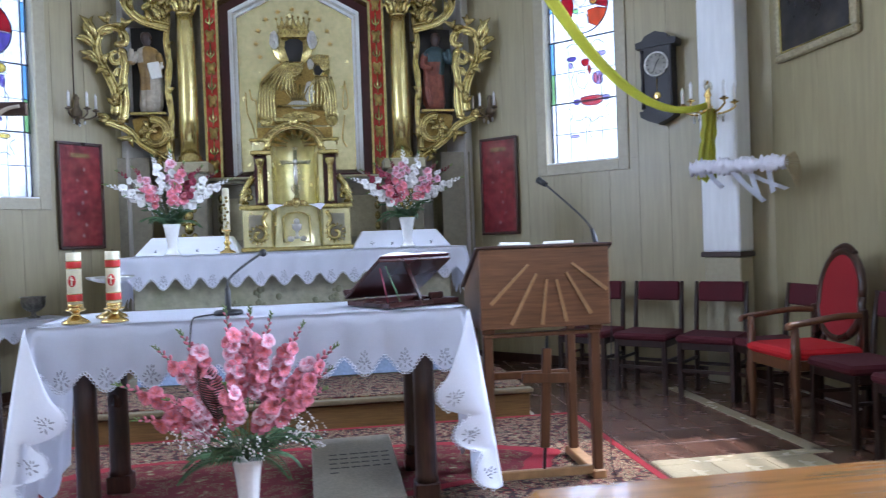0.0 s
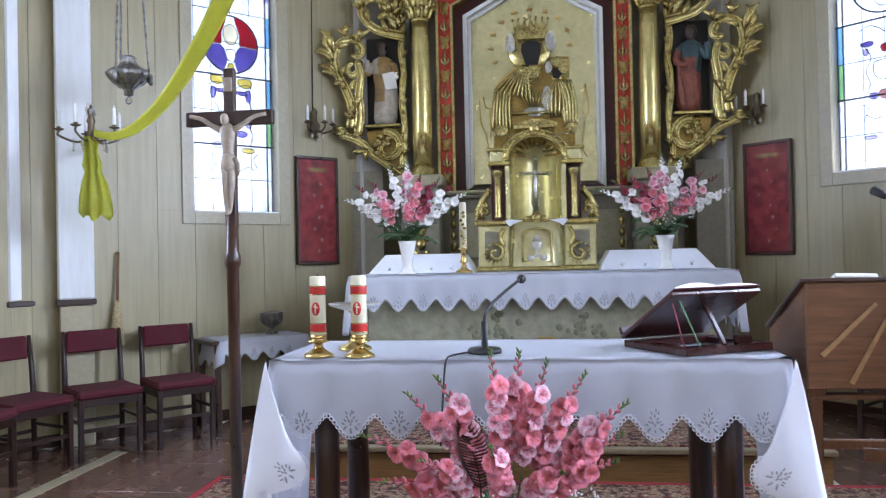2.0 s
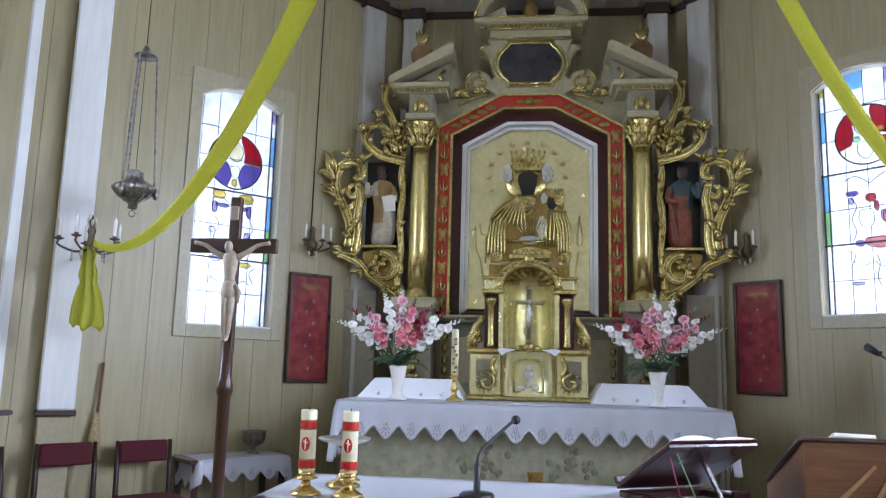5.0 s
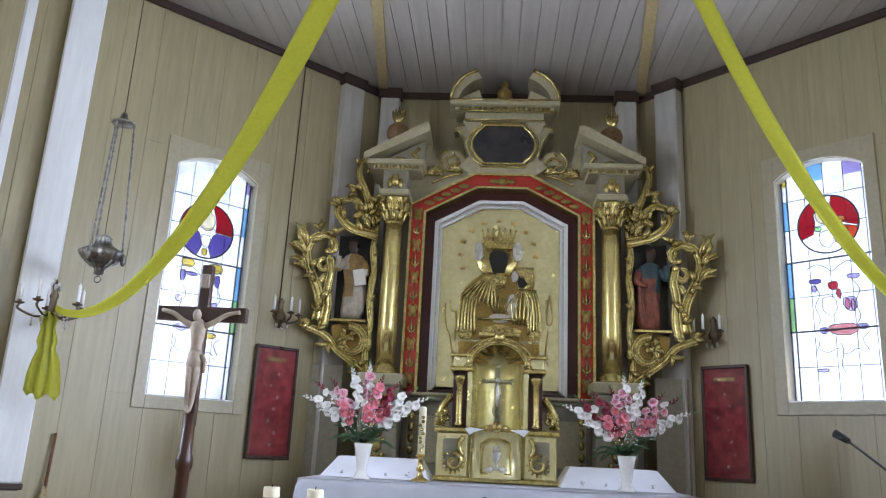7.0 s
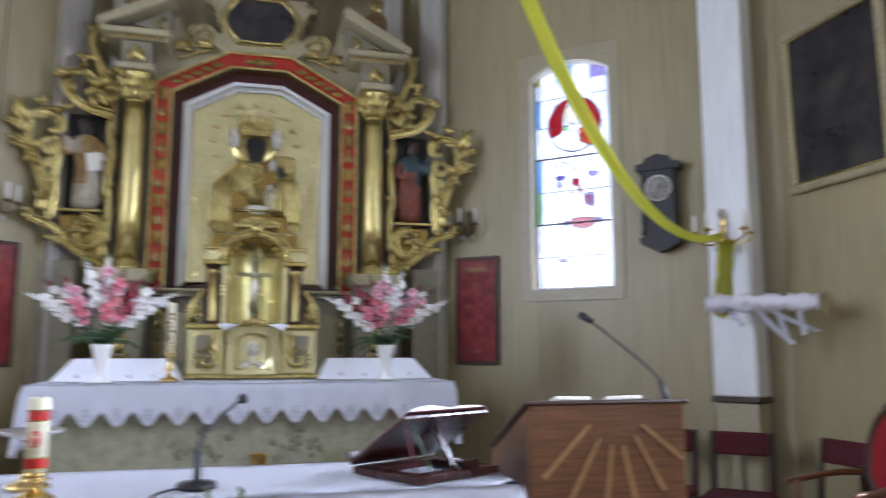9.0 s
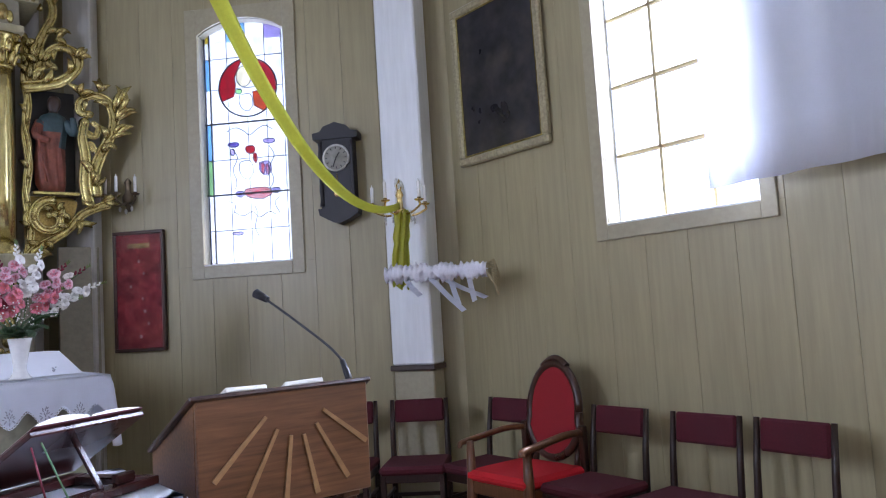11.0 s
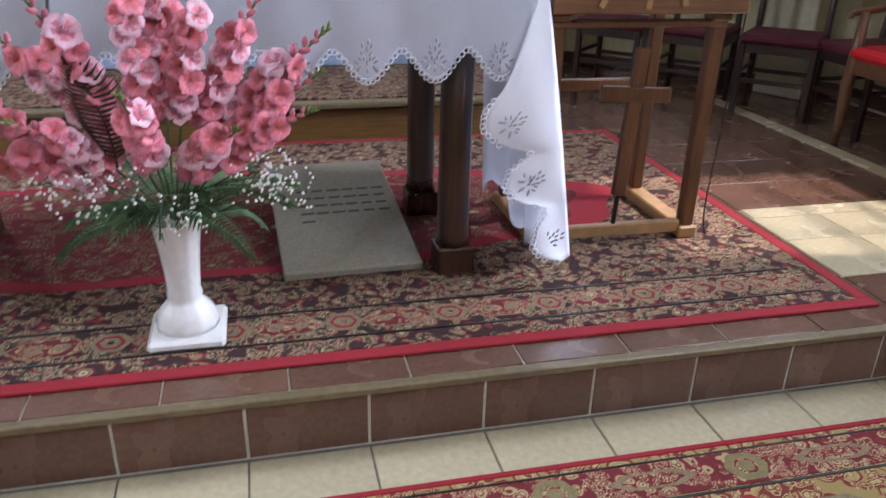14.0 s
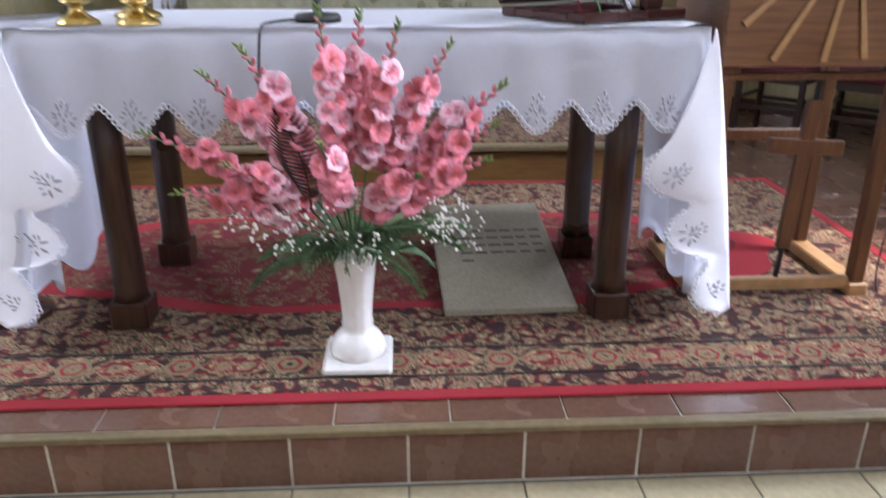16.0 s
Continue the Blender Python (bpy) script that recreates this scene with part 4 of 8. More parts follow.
cloth_cover("altar_cloth", "white linen altar cloth with a pointed lace edge", -1.345, 1.345, 5.0, 5.98, 1.186, 0.245, 0.42, 0.178, 0.085, 0.03, (0.04, 0.1), 5, False, 1.15)
for x0, x1 in ((-1.28, -0.48), (0.46, 1.28)):
    t = thing("gradine_cloth", "white linen cloth over a raised altar shelf", "cloth")
    bm = bmesh.new()
    n = 20
    for (ya, za, xa), (yb, zb, xb) in (((5.40, 1.191, 0.0), (5.62, 1.335, 0.09)), ((5.62, 1.335, 0.09), (5.95, 1.335, 0.09))):
        r0 = [bm.verts.new((x0 + xa + (x1 - x0 - 2 * xa) * i / n, ya + 0.006 * math.sin(i * 1.3), za)) for i in range(n + 1)]
        r1 = [bm.verts.new((x0 + xb + (x1 - x0 - 2 * xb) * i / n, yb + 0.004 * math.sin(i * 1.9), zb)) for i in range(n + 1)]
        for i in range(n):
            bm.faces.new((r0[i], r0[i + 1], r1[i + 1], r1[i])).smooth = True
    bmesh.ops.remove_doubles(bm, verts=bm.verts, dist=0.012)
    for sx, xx in ((1, x0), (-1, x1)):
        a = [bm.verts.new(p) for p in ((xx, 5.40, 1.191), (xx + sx * 0.09, 5.62, 1.335), (xx + sx * 0.09, 5.95, 1.335), (xx, 5.95, 1.191))]
        bm.faces.new(a)
    part("cloth", bm, LINEN, t)
    bm = bmesh.new()
    for k in range(4):
        u = x0 + 0.16 + k * (x1 - x0 - 0.32) / 3
        for i in range(8):
            a, r = random.uniform(0, math.tau), random.uniform(0, 0.02)
            ball(bm, (u + r * math.cos(a), 5.432 + 0.2 * r * math.sin(a), 1.222 + r * math.sin(a)), 0.005, (1.5, 0.5, 0.7), 6)
    tagged(part("cutwork", bm, EMBROID, t, "grey cutwork embroidery"), kind="stuff")

# ---- celebration table ----
table = thing("altar_table", "dark wooden altar table with square legs", "table")
part("tabletop", boxed(-1.03, 0.885, 2.56, 3.22, 0.86, 0.916, 0.006), WOOD_DARK, table)
part("apron", boxed(-0.88, 0.73, 2.61, 2.64, 0.74, 0.86, 0.004), WOOD_DARK, table)
part("apron", boxed(-0.88, 0.73, 3.14, 3.17, 0.74, 0.86, 0.004), WOOD_DARK, table)
for x in (-0.835, 0.685):
    for y in (2.61, 3.12):
        bm = bmesh.new()
        lathe(bm, [(0.058, 0.10), (0.052, 0.13), (0.050, 0.5), (0.052, 0.86)], 8, (x, y, 0), None)
        part("leg", bm, WOOD_DARK, table)
        part("foot", boxed(x - 0.058, x + 0.058, y - 0.058, y + 0.058, 0.010, 0.10, 0.006), WOOD_DARK, table)
cloth_cover("tablecloth", "white linen tablecloth with scalloped cutwork edge", -1.046, 0.900, 2.54, 3.24, 0.921, 0.280, 0.87, 0.186, 0.083, 0.10, (0.05, 0.14), 4, True)

# ---- lectern ----
lectern = thing("lectern", "brown oak lectern with light inlaid rays and open frame", "lectern")
desk_front = part("front_panel", boxed(0.985, 1.645, 2.665, 2.69, 0.79, 1.185, 0.005), WOOD_MID, lectern)
bm = bmesh.new()
prism(bm, [(2.69, 0.79), (2.69, 1.185), (3.12, 0.985), (3.12, 0.86), (2.95, 0.79)], 0.985, 1.005, Matrix.Rotation(math.pi / 2, 4, "Z") @ Matrix.Diagonal((1, -1, 1, 1)))
part("side_panel", bm, WOOD_MID, lectern)
bm = bmesh.new()
prism(bm, [(2.69, 0.79), (2.69, 1.185), (3.12, 0.985), (3.12, 0.86), (2.95, 0.79)], 1.625, 1.645, Matrix.Rotation(math.pi / 2, 4, "Z") @ Matrix.Diagonal((1, -1, 1, 1)))
part("side_panel", bm, WOOD_MID, lectern)
slope = math.degrees(math.atan2(-0.20, 0.43))
part("desk_top", boxed(0.965, 1.665, 0.0, 0.50, 0.0, 0.018, 0.004, pose(0, 2.66, 1.187, slope, 0, 0)), WOOD_DARK, lectern)
part("desk_ledge", boxed(0.985, 1.645, 0.46, 0.49, 0.018, 0.04, 0.004, pose(0, 2.66, 1.187, slope, 0, 0)), WOOD_DARK, lectern)
part("bottom_board", boxed(1.005, 1.625, 2.69, 2.95, 0.79, 0.81, 0.003), WOOD_MID, lectern)
for xa, za, xb, zb in ((1.229, 1.105, 1.036, 0.915), (1.270, 1.058, 1.136, 0.812), (1.321, 1.030, 1.292, 0.806), (1.371, 1.026, 1.417, 0.815), (1.422, 1.060, 1.543, 0.850), (1.452, 1.104, 1.629, 0.967)):
    bm = bmesh.new()
    a, b = Vector((xa, za)), Vector((xb, zb))
    d = (b - a).normalized()
    n = Vector((-d.y, d.x))
    prism(bm, [tuple(a - n * 0.006), tuple(a + n * 0.006), tuple(b + n * 0.0095), tuple(b - n * 0.0095)], 2.657, 2.664)
    part("inlaid_ray", bm, WOOD_LIGHT, desk_front, "light wood inlaid ray")
for x in (1.025, 1.575):
    for y in (2.725, 3.12):
        part("leg", boxed(x - 0.024, x + 0.024, y - 0.024, y + 0.024, 0.055, 0.79 if y < 3 else 0.86, 0.006), LECTERN_POST, lectern)
    part("runner", boxed(x - 0.035, x + 0.035, 2.69, 3.17, 0.010, 0.055, 0.006), WOOD_LIGHT, lectern)
    part("leg_cap", boxed(x - 0.034, x + 0.034, 2.69, 2.757, 0.765, 0.789, 0.004), LECTERN_POST, lectern)
part("rail", boxed(1.05, 1.55, 2.71, 2.74, 0.03, 0.075, 0.005), WOOD_LIGHT, lectern)
part("rail", boxed(1.0, 1.60, 2.695, 2.755, 0.745, 0.765, 0.004), LECTERN_POST, lectern)
part("rail", boxed(1.05, 1.55, 3.10, 3.13, 0.46, 0.50, 0.005), WOOD_LEG, lectern)
m = pose(1.315, 2.725, 0.45, 0, 3, 0)
part("cross_upright", boxed(-0.024, 0.024, -0.012, 0.012, -0.27, 0.23, 0.004, m), LECTERN_POST, lectern, "brown wooden cross hung under the desk")
part("cross_arm", boxed(-0.125, 0.125, -0.014, 0.010, 0.055, 0.105, 0.004, m), LECTERN_POST, lectern)
part("cross_rod", boxed(-0.007, 0.007, -0.007, 0.007, -0.39, -0.27, 0.002, m), BLACK, lectern)
part("cross_rod", boxed(-0.007, 0.007, -0.007, 0.007, 0.23, 0.31, 0.002, m), BLACK, lectern)


# ---- chairs ----
def chair():
    t = thing("chair", "dark wooden chair with burgundy padded seat and back", "chair", None, "chairs along the chancel walls")
    for x in (-0.19, 0.19):
        part("leg", boxed(x - 0.017, x + 0.017, -0.21, -0.176, 0, 0.41, 0.004), CHAIR_WOOD, t)
        bm = bmesh.new()
        tube(bm, [(x, 0.185, 0.0), (x, 0.19, 0.42), (x, 0.205, 0.62), (x, 0.235, 0.84)], [0.019, 0.021, 0.019, 0.015], 6)
        part("leg", bm, CHAIR_WOOD, t)
    for y in (-0.193, 0.188):
        part("seat_rail", boxed(-0.18, 0.18, y - 0.011, y + 0.011, 0.36, 0.41, 0.003), CHAIR_WOOD, t)
        part("stretcher", boxed(-0.18, 0.18, y - 0.009, y + 0.009, 0.19, 0.215, 0.003), CHAIR_WOOD, t)
    for x in (-0.19, 0.19):
        part("side_rail", boxed(x - 0.011, x + 0.011, -0.18, 0.18, 0.36, 0.41, 0.003), CHAIR_WOOD, t)
        part("stretcher", boxed(x - 0.009, x + 0.009, -0.18, 0.18, 0.24, 0.262, 0.003), CHAIR_WOOD, t)
    part("seat", boxed(-0.215, 0.215, -0.225, 0.19, 0.41, 0.465, 0.018), VELVET, t, "burgundy padded seat")
    part("backrest", boxed(-0.172, 0.172, -0.018, 0.018, 0.0, 0.155, 0.012, pose(0, 0.220, 0.685, -8, 0, 0)), VELVET, t, "burgundy padded back")
    return t


first = chair()
first.matrix_basis = pose(3.09, 4.38, 0, 0, 0, -45)
for x, y, a in ((2.74, 4.74, -45), (2.39, 5.09, -45), (3.33, 3.93, -88), (3.30, 3.02, -92), (3.28, 2.45, -90), (3.27, 1.86 + 0.14, -94),
                (-2.66, 5.05, 45), (-3.03, 4.68, 47), (-3.29, 4.22, 68), (-3.32, 3.70, 88)):
    copy_thing(first, pose(x, y, 0, 0, 0, a))

throne = thing("armchair", "carved dark wooden armchair with scarlet seat and tall oval back", "armchair", pose(3.27, 3.49, 0, 0, 0, -90))
for x in (-0.24, 0.24):
    bm = bmesh.new()
    tube(bm, [(x, -0.25, 0), (x, -0.25, 0.12), (x, -0.26, 0.3), (x, -0.25, 0.46), (x, -0.25, 0.66)], [0.018, 0.024, 0.032, 0.030, 0.022], 8)
    part("leg", bm, LECTERN_POST, throne)
    part("leg", boxed(x - 0.02, x + 0.02, 0.19, 0.23, 0, 0.72, 0.005), WOOD_DARK, throne)
    bm = bmesh.new()
    tube(bm, glide([(x * 0.98, 0.24, 0.68), (x * 1.06, 0.05, 0.69), (x * 1.1, -0.18, 0.665), (x * 1.1, -0.30, 0.65), (x * 1.1, -0.31, 0.625)], 4), 0.022, 8, 0.7)
    part("armrest", bm, LECTERN_POST, throne)
    part("side_rail", boxed(x - 0.014, x + 0.014, -0.23, 0.20, 0.37, 0.43, 0.004), LECTERN_POST, throne)
for y in (-0.25, 0.2):
    part("seat_rail", boxed(-0.22, 0.22, y - 0.014, y + 0.014, 0.36, 0.43, 0.004), LECTERN_POST, throne)
part("seat", boxed(-0.26, 0.26, -0.285, 0.20, 0.432, 0.495, 0.022), VELVET_RED, throne, "scarlet padded seat")
m = pose(0, 0.235, 0.795, -7, 0, 0)
bm = bmesh.new()
prism(bm, [(0.19 * math.cos(a) * (1.12 if math.sin(a) < -0.2 else 1), 0.265 * math.sin(a)) for a in [math.tau * k / 28 for k in range(28)]], -0.012, 0.012, m)
part("backrest", bm, VELVET_BACK, throne, "crimson oval back pad")
bm = bmesh.new()
tube(bm, [m @ Vector((0.20 * math.cos(a) * (1.12 if math.sin(a) < -0.2 else 1), 0, 0.28 * math.sin(a))) for a in [math.tau * k / 36 for k in range(37)]], 0.026, 8)
part("back_frame", bm, WOOD_DARK, throne)
bm = bmesh.new()
tube(bm, [m @ Vector(p) for p in glide([(-0.10, 0, 0.265), (-0.05, 0, 0.30), (0, 0, 0.315), (0.05, 0, 0.30), (0.10, 0, 0.265)], 4)], 0.022, 8)
part("crest", bm, WOOD_DARK, throne)
for x in (-0.17, 0.17):
    bm = bmesh.new()
    tube(bm, [(x, 0.21, 0.43), (x, 0.25, 0.62)], 0.02, 8)
    part("back_post", bm, WOOD_DARK, throne)

# ---- pew front in the nave ----
pew = thing("pew_front", "varnished orange pine pew front with a broad rail", "pew")
part("rail", boxed(0.46, 3.3, -0.46, -0.21, 0.955, 0.985, 0.012), WOOD_PEW, pew)
part("panel", boxed(0.52, 3.25, -0.36, -0.33, LOW + 0.012, 0.955, 0.004), WOOD_PEW, pew)
part("end_board", boxed(0.49, 0.53, -0.45, -0.22, LOW + 0.012, 0.955, 0.008), WOOD_PEW, pew)
part("end_board", boxed(3.22, 3.26, -0.45, -0.22, LOW + 0.012, 0.955, 0.008), WOOD_PEW, pew)

# ---- retable ----
retable = thing("retable", "carved baroque retable with gilded columns and a gold icon", "altarpiece")
YF, YC, YI = 6.58, 6.46, 6.75
for s in (-1, 1):
    part("side_panel", boxed(min(s * 1.70, s * 1.40), max(s * 1.70, s * 1.40), 6.62, 6.66, 0.0, 2.12, 0.006), RETABLE_GREY, retable)
    part("pedestal", boxed(s * 1.0 - 0.17, s * 1.0 + 0.17, 6.26, 6.9, 0.166, 1.93, 0.01), RETABLE_GREY, retable)
    part("pedestal_cap", boxed(s * 1.0 - 0.20, s * 1.0 + 0.20, 6.23, 6.9, 1.93, 2.03, 0.012), RETABLE_IVORY, retable)
    bm = bmesh.new()
    for zz in (1.30, 1.42, 1.54, 1.66, 1.78):
        ball(bm, (s * 1.0, 6.255, zz), 0.06, (0.75, 0.45, 0.9), 8)
        for q in (-1, 1):
            ball(bm, (s * 1.0 + q * 0.05, 6.255, zz + 0.05), 0.028, (1, 0.6, 1), 6)
    part("pedestal_carving", bm, GOLD, retable)
    bm = bmesh.new()
    for zz in (1.30, 1.40, 1.50, 1.60, 1.70):
        ball(bm, (s * 0.74, 6.50, zz), 0.035, (0.8, 0.6, 1.2), 8)
    part("hanging_carving", bm, GOLD, retable)
    # column with base, swelling shaft and leafy capital
    bm = bmesh.new()
    lathe(bm, [(0.12, 2.03), (0.12, 2.06), (0.105, 2.075), (0.11, 2.095), (0.092, 2.11), (0.088, 2.13)], 24, (s * 1.0, YC, 0))
    part("column_base", bm, GOLD, retable)
    bm = bmesh.new()
    lathe(bm, [(0.085, 2.13), (0.088, 2.5), (0.084, 2.9), (0.076, 3.25), (0.072, 3.42)], 24, (s * 1.0, YC, 0))
    part("column_shaft", bm, COLUMN_GOLD, retable, "smooth gilded shaft")
    bm = bmesh.new()
    lathe(bm, [(0.085, 3.42), (0.085, 3.44), (0.072, 3.45), (0.085, 3.55), (0.12, 3.66), (0.125, 3.68)], 24, (s * 1.0, YC, 0))
    capital = part("capital", bm, GOLD, retable, "leafy gilded capital")
    for row, (zz, rr) in enumerate(((3.46, 0.082), (3.54, 0.095))):
        for k in range(8):
            a = math.tau * (k + 0.5 * row) / 8
            c, d = math.cos(a), math.sin(a)
            bm = bmesh.new()
            tube(bm, glide([(s * 1.0 + rr * c, YC + rr * d, zz), (s * 1.0 + (rr + 0.012) * c, YC + (rr + 0.012) * d, zz + 0.06), (s * 1.0 + (rr + 0.042) * c, YC + (rr + 0.042) * d, zz + 0.085), (s * 1.0 + (rr + 0.046) * c, YC + (rr + 0.046) * d, zz + 0.06)], 3), [0.018, 0.022, 0.024, 0.024, 0.022, 0.019, 0.016, 0.013, 0.010, 0.007], 6, 0.6)
            part("capital_leaf", bm, GOLD, capital)
    for k in range(4):
        a = math.tau * (k + 0.5) / 4
        bm = bmesh.new()
        ox, oy = s * 1.0 + 0.125 * math.cos(a), YC + 0.125 * math.sin(a)
        tube(bm, [(ox + r * math.cos(b) * math.cos(a), oy + r * math.cos(b) * math.sin(a), 3.645 + r * math.sin(b)) for r, b in [(0.034 - 0.0015 * i, 0.5 * i) for i in range(19)]], 0.010, 6)
        part("capital_volute", bm, GOLD, capital)
    part("abacus", boxed(s * 1.0 - 0.14, s * 1.0 + 0.14, YC - 0.14, 6.9, 3.68, 3.735, 0.008), RETABLE_IVORY, retable)
    part("frieze_block", boxed(s * 1.0 - 0.115, s * 1.0 + 0.115, YC - 0.10, 6.9, 3.735, 3.93, 0.006), RETABLE_GREY, retable)
    bm = bmesh.new()
    ball(bm, (s * 1.0, YC - 0.11, 3.83), 0.05, (0.8, 0.6, 1.3), 10)
    for q in (-1, 1):
        ball(bm, (s * 1.0 + q * 0.05, YC - 0.105, 3.80), 0.025, (1, 0.6, 2), 8)
    part("frieze_carving", bm, GOLD, retable)
    for k in range(11):
        x = s * 1.0 - 0.20 + k * 0.04
        part("dentil", boxed(x - 0.012, x + 0.012, YC - 0.15, YC - 0.10, 3.935, 3.965, 0.003), GOLD, retable)
    part("cornice", boxed(s * 1.0 - 0.22, s * 1.0 + 0.24, YC - 0.13, 6.9, 3.93, 3.97, 0.006), RETABLE_IVORY, retable)
    part("cornice", boxed(s * 1.0 - 0.27, s * 1.0 + 0.27, YC - 0.18, 6.9, 3.97, 4.02, 0.012), RETABLE_IVORY, retable)
    # raking gable stump
    bm = bmesh.new()
    P = [(1.27, 4.02), (0.70, 4.30), (0.70, 4.375), (0.735, 4.395), (1.30, 4.075), (1.30, 4.02)]
    prism(bm, [(s * x, z) for x, z in P], YC - 0.18, 6.75)
    part("gable", bm, RETABLE_IVORY, retable)
    bm = bmesh.new()
    prism(bm, [(s * x, z) for x, z in [(1.20, 4.02), (0.76, 4.02), (0.74, 4.27)]], YC - 0.02, 6.75)
    part("gable_field", bm, RETABLE_GREY, retable)
    bm = bmesh.new()
    tube(bm, [(s * 0.80, YC - 0.03, 4.05), (s * 0.85, YC - 0.05, 4.12), (s * 0.80, YC - 0.03, 4.18)], 0.02, 6)
    tube(bm, [(s * 0.86, YC - 0.03, 4.05), (s * 1.0, YC - 0.04, 4.08), (s * 1.10, YC - 0.03, 4.045)], 0.016, 6)
    part("gable_carving", bm, GOLD, retable)

# back board behind the columns
bm = bmesh.new()
prism(bm, [(-1.15, 0.166), (1.15, 0.166), (1.15, 3.95), (-1.15, 3.95)], 6.80, 6.90)
part("back_board", bm, RETABLE_WALL, retable)
part("predella_panel", boxed(-0.83, 0.83, 6.52, 6.78, 0.166, 1.83, 0.006), RETABLE_GREY, retable)
for a, b in ((-0.78, -0.40), (0.40, 0.78)):
    part("sunk_panel", boxed(a, b, 6.51, 6.53, 1.30, 1.70, 0.006), RETABLE_IVORY, retable)
part("shelf_moulding", boxed(-0.86, 0.86, 6.44, 6.78, 1.83, 1.865, 0.008), RETABLE_GREY, retable)
part("shelf_moulding", boxed(-0.89, 0.89, 6.40, 6.78, 1.865, 1.895, 0.01), RETABLE_IVORY, retable)


def chamfer(w, z0, z1, wa, za):
    """Outline of a picture frame with a cut off head."""
    return [(-w, z0), (w, z0), (w, z1), (wa, za), (-wa, za), (-w, z1)]


def frame_band(name, outer, inner, y0, y1, material, label=""):
    bm = bmesh.new()
    n = len(outer)
    ids = [1, 2, 3, 4, 5, 0]
    for i, j in zip(ids, ids[1:]):
        prism(bm, [outer[i], outer[j], inner[j], inner[i]], y0, y1)
    return part(name, bm, material, retable, label)


C0 = chamfer(0.868, 1.895, 3.66, 0.27, 3.985)
C1 = chamfer(0.845, 1.895, 3.648, 0.262, 3.962)
C2 = chamfer(0.735, 1.895, 3.592, 0.24, 3.855)
C3 = chamfer(0.712, 1.895, 3.58, 0.232, 3.835)
C4 = chamfer(0.632, 1.90, 3.53, 0.21, 3.755)
C5 = chamfer(0.60, 1.935, 3.508, 0.20, 3.725)
C6 = chamfer(0.582, 1.955, 3.496, 0.195, 3.708)
C7 = chamfer(0.562, 1.975, 3.482, 0.19, 3.688)
frame_band("outer_frame", C0, C1, 6.52, 6.80, GOLD, "thin gilded edge")
frame_band("red_frame", C1, C2, 6.55, 6.80, RED_LACQUER, "red lacquered frame")
frame_band("inner_frame", C2, C3, 6.53, 6.80, GOLD, "thin gilded edge")
frame_band("reveal_frame", C3, C4, 6.68, 6.80, MAROON, "dark maroon reveal")
frame_band("white_frame", C4, C5, 6.66, 6.80, WHITE_PAINT, "white painted frame")
frame_band("silver_frame", C5, C6, 6.69, 6.80, SILVER, "silver fillet")
frame_band("white_frame", C6, C7, 6.70, 6.80, WHITE_PAINT, "white painted fillet")
part("frame_foot", boxed(-0.71, 0.71, 6.66, 6.80, 1.896, 1.935, 0.004), MAROON, retable)
bm = bmesh.new()
prism(bm, C7, 6.74, 6.80)
part("icon_ground", bm, GOLD_PLAIN, retable, "plain gold icon ground")
# gilded ornaments on the red frame
for s in (-1, 1):
    for k in range(6):
        z = 2.02 + k * 0.31
        bm = bmesh.new()
        ball(bm, (s * 0.79, 6.545, z), 0.038, (0.9, 0.5, 1.2), 8)
        for q in (-1, 1):
            ball(bm, (s * 0.79 + q * 0.026, 6.545, z + 0.03), 0.02, (1, 0.6, 1.4), 6)
            ball(bm, (s * 0.79 + q * 0.02, 6.545, z - 0.04), 0.018, (1, 0.6, 1.4), 6)
        part("frame_boss", bm, GOLD_DARK, retable, "gilded cherub-shaped boss")
        if k < 5:
            bm = bmesh.new()
            tube(bm, [(s * 0.79, 6.548, z + 0.06), (s * 0.79, 6.54, z + 0.155), (s * 0.79, 6.548, z + 0.25)], [0.006, 0.011, 0.006], 6)
            for q in (-1, 1):
                tube(bm, glide([(s * 0.79, 6.546, z + 0.10), (s * 0.79 + q * 0.032, 6.540, z + 0.135), (s * 0.79 + q * 0.022, 6.546, z + 0.175)], 4), [0.004, 0.008, 0.010, 0.011, 0.010, 0.009, 0.008, 0.006, 0.003], 5)
            part("frame_stem", bm, GOLD, retable)
    bm = bmesh.new()
    for k in range(5):
        t_ = 0.2 + 0.15 * k
        ball(bm, (s * (0.79 + (0.255 - 0.79) * t_), 6.54, 3.62 + (3.91 - 3.62) * t_), 0.035, (1.5, 0.4, 0.7), 8)
    part("frame_spray", bm, GOLD_DARK, retable)
bm = bmesh.new()
ball(bm, (0, 6.54, 3.91), 0.045, (1.1, 0.5, 0.9), 10)
for q in (-1, 1):
    ball(bm, (q * 0.075, 6.545, 3.91), 0.04, (1.3, 0.4, 0.6), 8)
part("frame_boss", bm, GOLD_DARK, retable)

